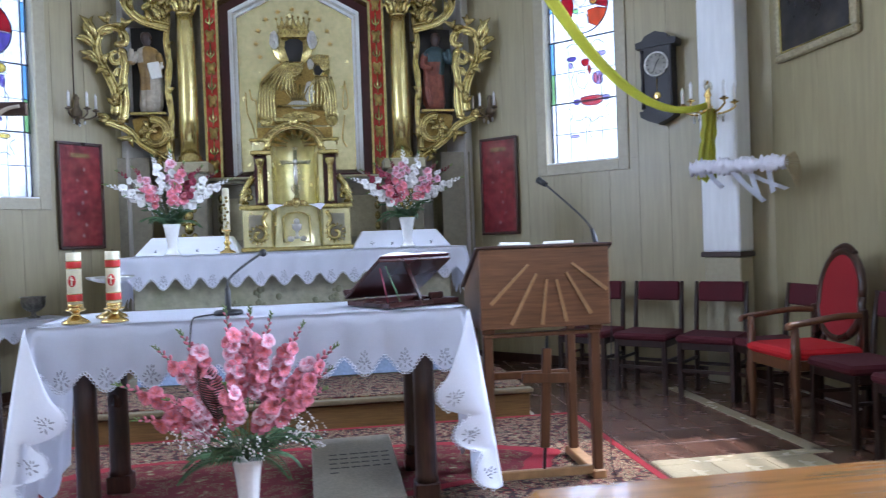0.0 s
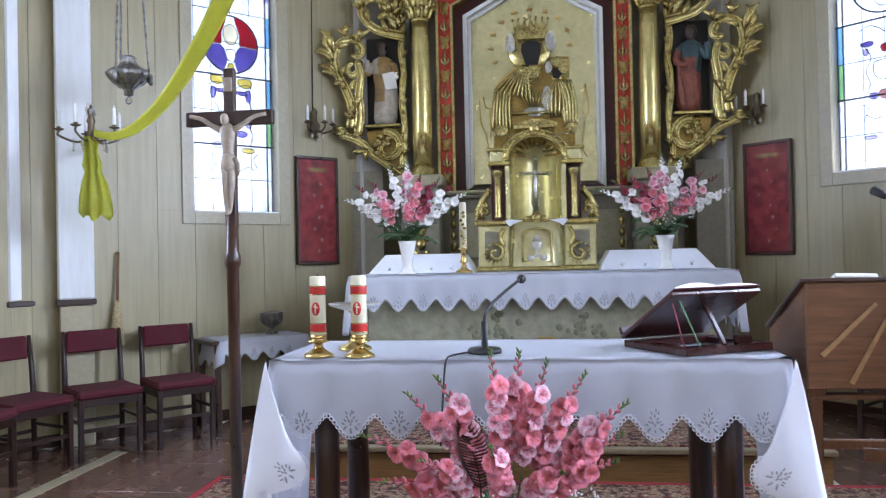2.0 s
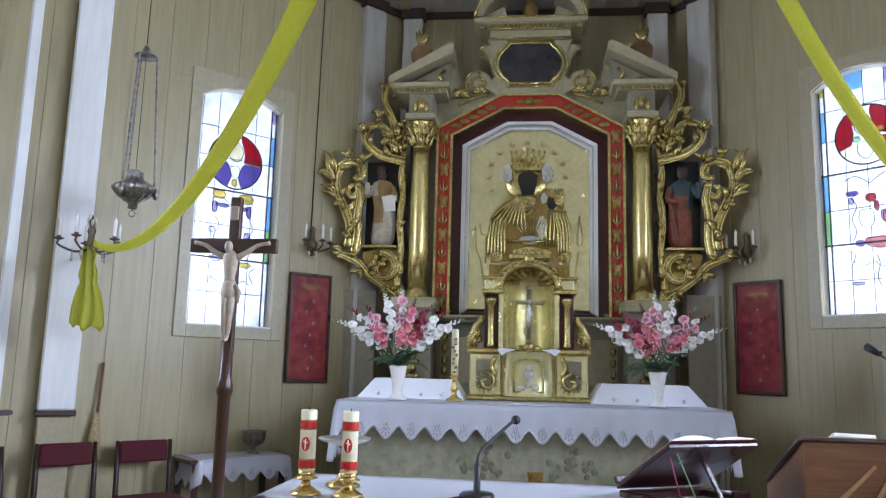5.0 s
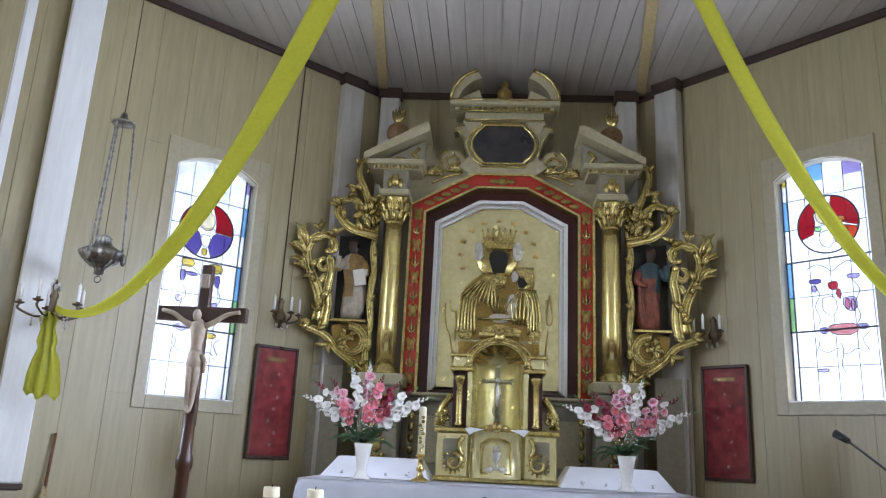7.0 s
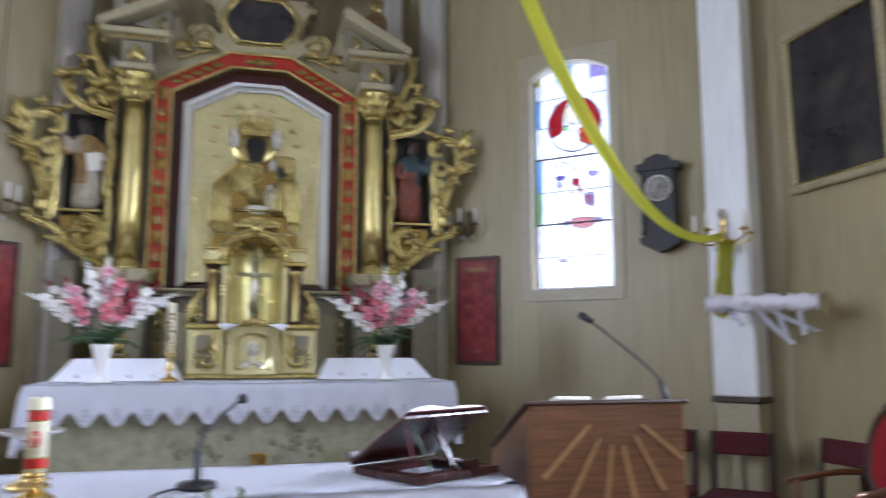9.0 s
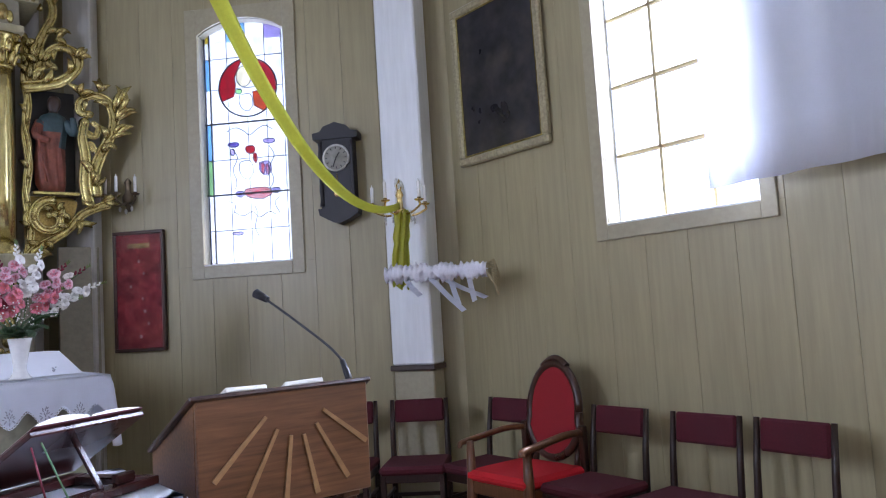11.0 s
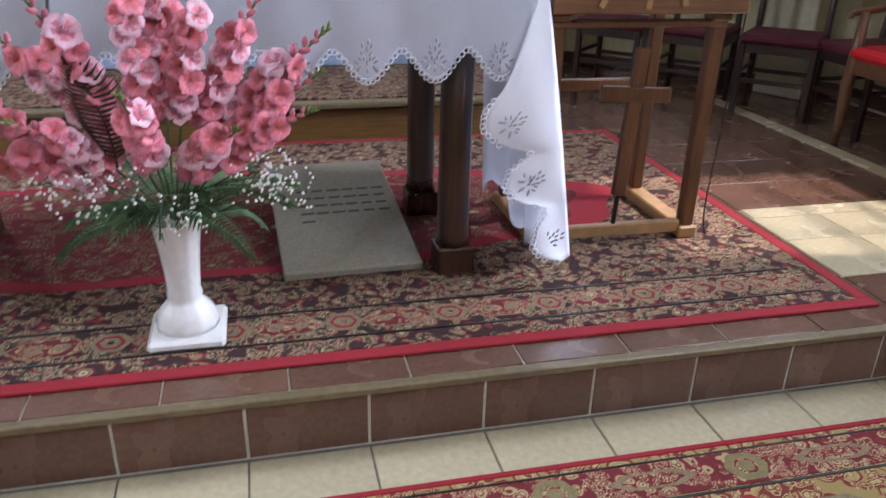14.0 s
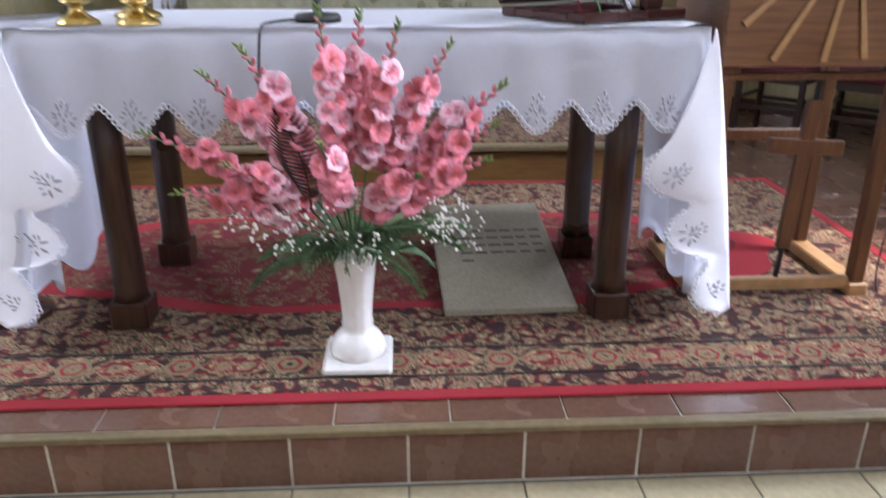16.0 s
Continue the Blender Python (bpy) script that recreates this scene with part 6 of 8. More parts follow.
    for v in bm.verts:
        if v.co.z < 3.13:
            a = math.atan2(v.co.y - 6.575, v.co.x - sx)
            fold = 1 + 0.11 * math.sin(a * 9 + v.co.z * 7) * min(1, (3.13 - v.co.z) * 4) + 0.05 * noise.noise(v.co * 11)
            v.co.x = sx + (v.co.x - sx) * fold
            v.co.y = 6.575 + (v.co.y - 6.575) * fold
        v.co.x += 0.020 * math.sin((v.co.z - 2.5) * 5.5) * -s
    tube(bm, glide([(sx + s * 0.09, 6.555, 3.09), (sx + s * 0.145, 6.52, 3.00), (sx + s * 0.13, 6.49, 3.12)], 4), [0.034, 0.036, 0.036, 0.034, 0.032, 0.028, 0.026, 0.024, 0.02], 8)
    tube(bm, glide([(sx - s * 0.09, 6.555, 3.08), (sx - s * 0.125, 6.51, 2.96), (sx - s * 0.04, 6.47, 2.92)], 4), [0.034, 0.036, 0.036, 0.034, 0.032, 0.028, 0.026, 0.024, 0.02], 8)
    if s < 0:
        box(bm, -0.055, 0.055, -0.015, 0.015, -0.075, 0.075, pose(sx + 0.075, 6.475, 2.915, 12, -12, 8), 0.006)
    else:
        tube(bm, [(sx - 0.13, 6.49, 3.02), (sx - 0.06, 6.485, 2.60)], 0.008, 6)
    f = part("statue", bm, STATUE_CREAM if s < 0 else STATUE_RED)
    for mt in (STATUE_OCHRE if s < 0 else STATUE_TEAL, WOOD_DARK, PAPER if s < 0 else STATUE_OCHRE):
        f.data.materials.append(mt)
    for pol in f.data.polygons:
        c = pol.center
        du = (c.x - sx) * s
        if c.z > 3.165 and abs(du) < 0.07:
            pol.material_index = 2
        elif c.y < 6.492 and c.z > 2.82 and s < 0 and c.x > sx:
            pol.material_index = 3
        elif s < 0 and (c.z > 2.66 + 1.2 * (0.10 - du) and c.z < 3.0 or c.z >= 3.0 and du < 0.03):
            pol.material_index = 1
        elif s > 0 and c.z > 2.98 - 0.9 * du:
            pol.material_index = 1
    tagged(f, "cream and ochre painted carved statue in a black niche" if s < 0 else "brick red painted carved statue in a black niche", "statue")


wing(-1)
wing(1)

# ---- tabernacle ----
tab = thing("tabernacle", "gilded tabernacle with an arched niche above its door", "tabernacle")
part("base", boxed(-0.47, 0.47, 5.56, 6.0, 1.192, 1.225, 0.006), GOLD, tab)
for s in (-1, 1):
    part("side_block", boxed(min(s * 0.21, s * 0.45), max(s * 0.21, s * 0.45), 5.60, 5.98, 1.225, 1.545, 0.008), GOLD_PLAIN, tab)
    part("side_cap", boxed(min(s * 0.21, s * 0.475), max(s * 0.21, s * 0.475), 5.575, 5.98, 1.545, 1.585, 0.01), GOLD, tab)
    part("side_recess", boxed(min(s * 0.27, s * 0.40), max(s * 0.27, s * 0.40), 5.596, 5.604, 1.27, 1.50, 0.002), RETABLE_GREY, tab)
    bm = bmesh.new()
    tube(bm, [(s * x, y, z) for x, y, z in spiral(0.32, 1.33, 0.07, 0.015, 90, 470, 5.585, 22)], 0.018, 7)
    tube(bm, glide([(s * 0.25, 5.585, 1.52), (s * 0.28, 5.58, 1.45), (s * 0.25, 5.58, 1.38)], 4), 0.018, 7)
    part("side_scroll", bm, GOLD, tab, "gilded scroll carving")
    for k in range(14):
        a = math.tau * k / 14
        bm = bmesh.new()
        tube(bm, [(s * 0.32 + 0.062 * math.cos(a), 5.588, 1.33 + 0.062 * math.sin(a)), (s * 0.32 + 0.088 * math.cos(a), 5.586, 1.33 + 0.088 * math.sin(a))], [0.010, 0.006], 5)
        part("wheel_tooth", bm, GOLD, tab)
    part("pilaster", boxed(min(s * 0.195, s * 0.235), max(s * 0.195, s * 0.235), 5.60, 5.9, 1.585, 2.08, 0.006), GOLD_PLAIN, tab)
    # dark block painted in for the shaded gap behind the small column
    part("pilaster_recess", boxed(min(s * 0.235, s * 0.345), max(s * 0.235, s * 0.345), 5.66, 5.9, 1.585, 2.08, 0.004), MAROON, tab, "dark maroon fill painted as the shade behind the small column")
    bm = bmesh.new()
    lathe(bm, [(0.032, 1.60), (0.03, 1.62), (0.024, 1.64), (0.024, 1.96), (0.03, 1.98), (0.042, 2.02), (0.042, 2.04)], 14, (s * 0.292, 5.60, 0))
    part("small_column", bm, GOLD, tab)
    part("impost", boxed(min(s * 0.19, s * 0.37), max(s * 0.19, s * 0.37), 5.57, 5.9, 2.08, 2.12, 0.008), GOLD, tab)
    part("impost", boxed(min(s * 0.20, s * 0.345), max(s * 0.20, s * 0.345), 5.59, 5.9, 2.12, 2.21, 0.006), GOLD_PLAIN, tab)
    part("impost", boxed(min(s * 0.19, s * 0.375), max(s * 0.19, s * 0.375), 5.57, 5.9, 2.21, 2.24, 0.008), GOLD, tab)
    bm = bmesh.new()
    tube(bm, [(s * x, y, z) for x, y, z in spiral(0.40, 1.66, 0.055, 0.01, -90, 280, 5.68, 18)], 0.016, 7)
    tube(bm, glide([(s * 0.46, 5.68, 1.60), (s * 0.42, 5.67, 1.76), (s * 0.36, 5.68, 1.86)], 4), [0.03] * 9, 7)
    for k in range(5):
        ball(bm, (s * (0.37 + 0.015 * k), 5.67, 1.86 - 0.05 * k), 0.024, (1, 0.7, 1.2), 6)
    part("flank_scroll", bm, GOLD, tab, "gilded scroll carving")
    for k in range(7):
        a = -0.4 + 0.5 * k
        bm = bmesh.new()
        tube(bm, glide([(s * 0.40, 5.672, 1.68), (s * (0.40 + 0.05 * math.sin(a)), 5.655, 1.68 + 0.05 * math.cos(a)), (s * (0.40 + 0.085 * math.sin(a + 0.5)), 5.67, 1.69 + 0.085 * math.cos(a + 0.5))], 3), [0.006, 0.012, 0.016, 0.015, 0.012, 0.008, 0.003], 5)
        part("leaf", bm, GOLD, tab)
# niche: half round shell
bm = bmesh.new()
R = 0.2
n = 12
for j in range(10):
    z0, z1 = 1.585 + 0.055 * j, 1.585 + 0.055 * (j + 1)
    for i in range(n):
        a0, a1 = math.pi * i / n, math.pi * (i + 1) / n
        vs = [bm.verts.new((R * math.cos(a), 5.63 + 0.24 * math.sin(a), z)) for a, z in ((a0, z0), (a1, z0), (a1, z1), (a0, z1))]
        bm.faces.new(vs[::-1]).smooth = True
for j in range(6):
    b0, b1 = math.pi / 2 * j / 6, math.pi / 2 * (j + 1) / 6
    for i in range(n):
        a0, a1 = math.pi * i / n, math.pi * (i + 1) / n
        vs = [bm.verts.new((R * math.cos(a) * math.cos(b), 5.63 + 0.24 * math.sin(a) * math.cos(b), 2.135 + R * math.sin(b))) for a, b in ((a0, b0), (a1, b0), (a1, b1), (a0, b1))]
        if j == 5:
            bm.faces.new((vs[2], vs[1], vs[0])).smooth = True
        else:
            bm.faces.new(vs[::-1]).smooth = True
bmesh.ops.remove_doubles(bm, verts=bm.verts, dist=0.0005)
part("niche_shell", bm, GOLD_PLAIN, tab, "plain gold half-round niche")
bm = bmesh.new()
for k in range(9):
    a = math.pi * (0.08 + 0.84 * k / 8)
    tube(bm, [(0.185 * math.cos(a), 5.64, 2.14 + 0.185 * math.sin(a)), (0.08 * math.cos(a), 5.80, 2.16 + 0.12 * math.sin(a))], [0.018, 0.006], 6)
part("niche_ribs", bm, GOLD_DARK, tab)
bm = bmesh.new()
tube(bm, [(0.225 * math.cos(math.pi * k / 20), 5.60, 2.13 + 0.225 * math.sin(math.pi * k / 20)) for k in range(21)], 0.03, 8)
tube(bm, [(0.268 * math.cos(math.pi * k / 20), 5.61, 2.13 + 0.262 * math.sin(math.pi * k / 20)) for k in range(21)], 0.018, 8)
for k in range(11):
    a = math.pi * k / 10
    ball(bm, (0.245 * math.cos(a), 5.58, 2.13 + 0.242 * math.sin(a)), 0.02, (1, 0.7, 1), 6)
ball(bm, (0, 5.575, 2.40), 0.05, (0.9, 0.6, 1.1), 10)
part("arch", bm, GOLD, tab, "carved gilded arch")
part("top_ledge", boxed(-0.16, 0.16, 5.62, 5.9, 2.41, 2.455, 0.008), GOLD, tab)
part("back", boxed(-0.33, 0.33, 5.88, 5.96, 1.585, 2.40, 0.006), GOLD_DARK, tab)
# curved door
bm = bmesh.new()
n = 14
for (z0, z1) in ((1.225, 1.56),):
    r0 = [bm.verts.new((0.205 * math.cos(math.pi + math.pi * k / n), 5.62 + 0.13 * math.sin(math.pi + math.pi * k / n), z0)) for k in range(n + 1)]
    r1 = [bm.verts.new((v.co.x, v.co.y, z1)) for v in r0]
    for k in range(n):
        bm.faces.new((r0[k], r0[k + 1], r1[k + 1], r1[k])).smooth = True
    bm.faces.new(r1)
part("door", bm, GOLD_PLAIN, tab, "convex gold tabernacle door")
bm = bmesh.new()
tube(bm, [(-0.11, 5.505, 1.26)] + [(0.11 * math.cos(math.pi - math.pi * k / 12), 5.492, 1.46 + 0.05 * math.sin(math.pi * k / 12)) for k in range(13)] + [(0.11, 5.505, 1.26), (-0.11, 5.50, 1.26)], 0.008, 6)
part("door_moulding", bm, GOLD, tab)
bm = bmesh.new()
m = pose(0, 5.49, 1.29) @ Matrix.Diagonal((1, 0.35, 1, 1))
lathe(bm, [(0.0, 0.0), (0.035, 0.004), (0.012, 0.025), (0.01, 0.06), (0.035, 0.08), (0.042, 0.12), (0.03, 0.125)], 14, (0, 0, 0), m)
ball(bm, (0, 5.488, 1.435), 0.026, (1, 0.4, 1), 10)
for q in (-1, 1):
    ball(bm, (q * 0.05, 5.495, 1.29), 0.03, (1, 0.4, 0.8), 8)
part("door_relief", bm, SILVER, tab, "silver chalice relief")
bm = bmesh.new()
for q in (-1, 1):
    ball(bm, (q * 0.05, 5.52, 1.585), 0.04, (1.2, 0.6, 0.8), 8)
ball(bm, (0, 5.50, 1.595), 0.05, (0.8, 0.6, 1), 10)
for q in (-1, 1):
    ball(bm, (q * 0.12, 5.545, 1.57), 0.03, (1.8, 0.6, 0.6), 8)
part("door_crest", bm, GOLD, tab, "gilded carved crest over the door")
for q in (-1, 1):
    bm = bmesh.new()
    prism(bm, [(q * 0.10, 1.575), (q * 0.20, 1.585), (q * 0.24, 1.575), (q * 0.20, 1.53), (q * 0.17, 1.55)], 5.50, 5.506)
    part("white_cloth", bm, LINEN, tab, "small white cloth corner over the door")
for o in tab.children:
    for v in o.data.vertices:
        if v.co.z > 1.585:
            v.co.z = 1.585 + (v.co.z - 1.585) * 0.85

CROSS_METAL = surface("greenish_silvered_bronze", (0.34, 0.33, 0.20), 0.4, metal=0.7, vary=0.25, grain=60)
cruc = thing("altar_crucifix", "tarnished metal crucifix in the tabernacle niche", "crucifix")
bm = bmesh.new()
tube(bm, [(0.0, 5.66, 1.64), (0.0, 5.66, 2.045)], 0.014, 8)
tube(bm, [(-0.10, 5.66, 1.945), (0.10, 5.66, 1.945)], 0.014, 8)
for px, pz in ((-0.105, 1.945), (0.105, 1.945), (0, 2.05)):
    for dx, dz in ((0, 0), (0.012, 0.010), (-0.012, 0.010), (0, -0.012)):
        ball(bm, (px + dx, 5.66, pz + dz), 0.013, (1, 0.7, 1), 8)
for q in (-1, 1):
    tube(bm, glide([(q * 0.014, 5.66, 1.68), (q * 0.035, 5.655, 1.72), (q * 0.026, 5.66, 1.75)], 3), 0.007, 5)
part("cross", bm, CROSS_METAL, cruc)
bm = bmesh.new()
lathe(bm, [(0.07, 1.588), (0.07, 1.60), (0.03, 1.62), (0.018, 1.66)], 14, (0, 5.66, 0))
part("foot", bm, CROSS_METAL, cruc)
bm = bmesh.new()
ball(bm, (0, 5.645, 1.84), 0.022, (0.9, 0.7, 4.2), 10)
ball(bm, (0, 5.64, 1.95), 0.018, (1, 1, 1.2), 8)
part("figure", bm, SILVER, cruc, "plain silver shape")

# ---- red framed panels on the side walls ----
def relic_panel(name, m, u0, u1, z0, z1, label):
    t = thing(name, label, "framed panel", m)
    part("backing", boxed(u0 + 0.02, u1 - 0.02, -0.035, -0.010, z0 + 0.02, z1 - 0.02, 0.002), RED_FELT, t)
    for a, b, c, d in ((u0, u1, z0, z0 + 0.028), (u0, u1, z1 - 0.028, z1), (u0, u0 + 0.024, z0 + 0.028, z1 - 0.028), (u1 - 0.024, u1, z0 + 0.028, z1 - 0.028)):
        part("frame", boxed(a, b, -0.055, -0.008, c, d, 0.005), WOOD_DARK, t)
    rnd = random.Random(len(name) + int(u0 * 10))
    for k in range(7):
        bm = bmesh.new()
        u, z = u0 + (u1 - u0) * (0.5 + 0.18 * rnd.uniform(-1, 1)), z0 + 0.12 + 0.1 * k
        ball(bm, (u, -0.038, z), rnd.uniform(0.008, 0.014), (1, 0.5, 1.3), 8)
        part("votive", bm, SILVER, t, "small silver votive heart")
    part("plate", boxed(u0 + 0.12, u1 - 0.12, -0.040, -0.034, z1 - 0.14, z1 - 0.10, 0.002), GOLD_DARK, t)
    g = part("glass", boxed(u0 + 0.024, u1 - 0.024, -0.047, -0.045, z0 + 0.028, z1 - 0.028, 0), PANES["clear"], t)
    g.visible_shadow = False


relic_panel("votive_panel", M_NE, uR - 0.665, uR - 0.237, 1.268, 2.234, "framed panel of red felt with silver votive gifts")
relic_panel("votive_panel", M_NW, uL + 0.258, uL + 0.677, 1.268, 2.234, "framed panel of red felt with silver votive gifts")


# ---- flowers ----
def blossom_mesh(name, material, throat, r, petals=5, cup=0.5, seed=1):
    """One open silk blossom: ruffled overlapping petals round a darker throat, facing +z."""
    R = random.Random(seed)
    bm = bmesh.new()
    for k in range(petals):
        a = math.tau * k / petals + R.uniform(-0.12, 0.12)
        w = r * R.uniform(0.46, 0.53)
        lift, back = R.uniform(0.8, 1.25), R.uniform(0.0, 0.28)
        prof = [(0.0, 0.0, 0.10), (0.28, 0.34, 0.50), (0.60, 0.62, 0.95), (0.86, 0.70, 1.0), (1.02, 0.62 - back, 0.66), (1.07, 0.52 - back, 0.28)]
        rows = []
        for i, (q, h, ww) in enumerate(prof):
            rows.append([bm.verts.new(Matrix.Rotation(a, 4, "Z") @ Vector((r * q * (1 - 0.10 * s * s), s * w * ww, r * (h * cup * lift * 1.5 + 0.05 * abs(s) * ww + 0.07 * math.sin(s * 5 + k * 2 + i) * (i > 2) + (0.07 if k % 2 else 0.0))))) for s in (-1, -0.5, 0, 0.5, 1)])
        for i, (p, n) in enumerate(zip(rows, rows[1:])):
            for c in range(4):
                f = bm.faces.new((p[c], n[c], n[c + 1], p[c + 1]))
                f.smooth = True
                f.material_index = 1 if i == 0 or (i == 1 and c in (1, 2)) else 0
    for k in range(3):
        tube(bm, [(0, 0, 0), (r * 0.12 * math.cos(k * 2.1), r * 0.12 * math.sin(k * 2.1), r * 0.55)], r * 0.035, 4)
    me = mesh_of(name, bm, material)
    me.materials.append(throat)
    return me


def bud_mesh(name, material, r):
    bm = bmesh.new()
    ball(bm, (0, 0, r), r * 0.55, (1, 1, 2.0), 8)
    return mesh_of(name, bm, material)


def fern_mesh(name, length):
    bm = bmesh.new()
    n = 20
    pts = [Vector((0, length * k / n, 0.30 * length * math.sin(1.9 * k / n) - 0.25 * length * (k / n) ** 2)) for k in range(n + 1)]
    tube(bm, pts, 0.0018, 4)
    for k in range(1, n):
        w = length * 0.30 * (1 - (k / n) ** 1.5) + 0.006
        for s in (-1, 1):
            p = pts[k]
            a = bm.verts.new(p)
            b = bm.verts.new(p + Vector((s * w * 0.5, 0.016, 0.006)))
            c = bm.verts.new(p + Vector((s * w, 0.035, -0.010)))
            d = bm.verts.new(p + Vector((s * w * 0.45, 0.001, 0.002)))
            bm.faces.new((a, b, c, d) if s > 0 else (d, c, b, a))
    return mesh_of(name, bm, LEAF)


THROAT = surface("coral_throat", (0.72, 0.15, 0.16), 0.7, vary=0.2)
B_PINK = blossom_mesh("blossom_pink", PETAL_PINK, THROAT, 0.048, 5, 0.26, 1)
B_PINK_B = blossom_mesh("blossom_pink_half_open", PETAL_PINK, THROAT, 0.046, 5, 0.48, 2)
B_DEEP = blossom_mesh("blossom_deep", PETAL_DEEP, PETAL_DEEP, 0.044, 5, 0.3, 3)
B_LIGHT = blossom_mesh("blossom_light", PETAL_LIGHT, PETAL_PINK, 0.047, 5, 0.3, 4)
B_WHITE = blossom_mesh("blossom_white", PETAL_WHITE, PETAL_WHITE, 0.044, 5, 0.3, 5)
BUD_GREEN = surface("yellow_green_bud", (0.16, 0.24, 0.06), 0.6, vary=0.25)
BUD_PINK = bud_mesh("bud_pink", PETAL_PINK, 0.020)
BUD_WHITE = bud_mesh("bud_white", PETAL_WHITE, 0.020)
BUD_DEEP = bud_mesh("bud_deep", PETAL_DEEP, 0.018)
FERN = fern_mesh("fern_leaf", 0.24)


def turn_to(p, d, size, spin):
    q = Vector(d).normalized().to_track_quat("Z", "Y").to_matrix().to_4x4()
    return Matrix.Translation(p) @ q @ Matrix.Rotation(spin, 4, "Z") @ Matrix.Scale(size, 4)


def spike(t, root, tip, count, meshes, bud, rnd, start=0.35, size=1.0, out=(0, -1, 0.15)):
    """A gladiolus stem: blossoms along its upper part, buds at the tip."""
    root, tip = Vector(root), Vector(tip)
    mid = (root + tip) / 2 + Vector((0, 0, 0.05))
    pts = glide([root, mid, tip], 5)
    bm = bmesh.new()
    tube(bm, pts, 0.003, 5)
    stem = part("stem", bm, LEAF, t)
    d = (tip - root).normalized()
    side = d.cross(Vector(out)).normalized()
    for k in range(count):
        f = start + (0.80 - start) * k / count
        p = root.lerp(tip, f) + Vector((0, 0, 0.05 * 4 * f * (1 - f)))
        way = Vector(out) * rnd.uniform(0.7, 1.0) + side * rnd.uniform(0.1, 0.9) * (1 if k % 2 else -1) + d * 0.25
        sc = size * rnd.uniform(0.85, 1.15)
        ob = new("blossom", rnd.choice(meshes))
        ob.parent = stem
        ob.matrix_basis = turn_to(p + way.normalized() * 0.028 * size, way, sc, rnd.uniform(0, 6))
    # buds in two ranks, then the green unopened tip
    for k in range(5):
        f = 0.80 + 0.035 * k
        p = root.lerp(tip, f) + Vector((0, 0, 0.05 * 4 * f * (1 - f)))
        ob = new("bud", bud)
        ob.parent = stem
        ob.matrix_basis = turn_to(p, side * (0.9 if k % 2 else -0.9) + d * 1.3 + Vector(out) * 0.3, size * (1.05 - 0.11 * k), 0.0)
    bm = bmesh.new()
    for k in range(5):
        f = 0.94 + 0.018 * k
        p = root.lerp(tip, f) + Vector((0, 0, 0.05 * 4 * f * (1 - f)))
        q = p + (side * (0.5 if k % 2 else -0.5) + d).normalized() * 0.026 * size
        tube(bm, [p, p.lerp(q, 0.5), q], [0.003, 0.0055 * size, 0.001], 5)
    part("green_tip", bm, BUD_GREEN, stem, "green unopened buds")


def sprigs(t, centre, spread, n, rnd, material, r=0.0045):
    bm = bmesh.new()
    for k in range(4):
        a = math.tau * k / 4
        tube(bm, [(centre[0] * 0.4 + VX * 0.6 if centre[2] < 1 else centre[0], centre[1] + 0.06, centre[2] - 0.07), (centre[0] + spread[0] * 0.5 * math.cos(a), centre[1], centre[2] + spread[2] * 0.5 * math.sin(a))], 0.0011, 4)
    part("sprig_stem", bm, LEAF, t)
    bm = bmesh.new()
    for k in range(n):
        a, q = rnd.uniform(0, math.tau), rnd.uniform(0.2, 1) ** 0.6
        ball(bm, (centre[0] + spread[0] * q * math.cos(a), centre[1] + spread[1] * q * math.sin(a), centre[2] + spread[2] * rnd.uniform(-1, 1)), r * rnd.uniform(0.7, 1.3), (1, 1, 1), 6)
    tagged(part("gypsophila", bm, material, t, "tiny white filler flowers"), kind="stuff")


# big arrangement before the table
rnd = random.Random(21)
VX, VY = -0.11, 2.335
big = thing("flower_vase", "white pedestal vase with pink gladioli and ferns on carpet", "flower vase")
part("vase_foot", boxed(VX - 0.098, VX + 0.098, VY - 0.098, VY + 0.098, 0.010, 0.042, 0.010), PORCELAIN, big)
bm = bmesh.new()
lathe(bm, [(0.080, 0.042), (0.082, 0.06), (0.072, 0.085), (0.062, 0.10), (0.05, 0.112), (0.042, 0.125), (0.046, 0.135), (0.042, 0.15), (0.045, 0.20), (0.052, 0.27), (0.062, 0.335), (0.066, 0.345), (0.058, 0.345), (0.05, 0.30)], 48, (VX, VY, 0), None, 0.012)
part("vase_body", bm, PORCELAIN, big, "fluted white vase")
ROOT = (VX, VY, 0.34)
for tx, ty, tz, n in ((-0.70, 2.24, 0.76, 7), (-0.60, 2.18, 0.60, 5), (-0.52, 2.27, 0.92, 7), (-0.38, 2.18, 1.00, 8), (-0.17, 2.20, 1.10, 8), (-0.06, 2.27, 1.08, 9), (0.05, 2.19, 1.06, 8), (0.20, 2.26, 1.00, 8), (0.36, 2.28, 0.88, 8), (0.30, 2.14, 0.70, 6), (0.33, 2.21, 0.78, 7), (-0.44, 2.12, 0.70, 6), (-0.17, 2.10, 0.76, 8), (0.10, 2.12, 0.66, 5)):
    spike(big, ROOT, (VX + (tx - VX) * 0.83, ty, 0.34 + (tz - 0.33) * 0.85), n + 2, [B_PINK, B_PINK_B, B_PINK, B_LIGHT], BUD_PINK, rnd, 0.38, rnd.uniform(0.66, 0.80))
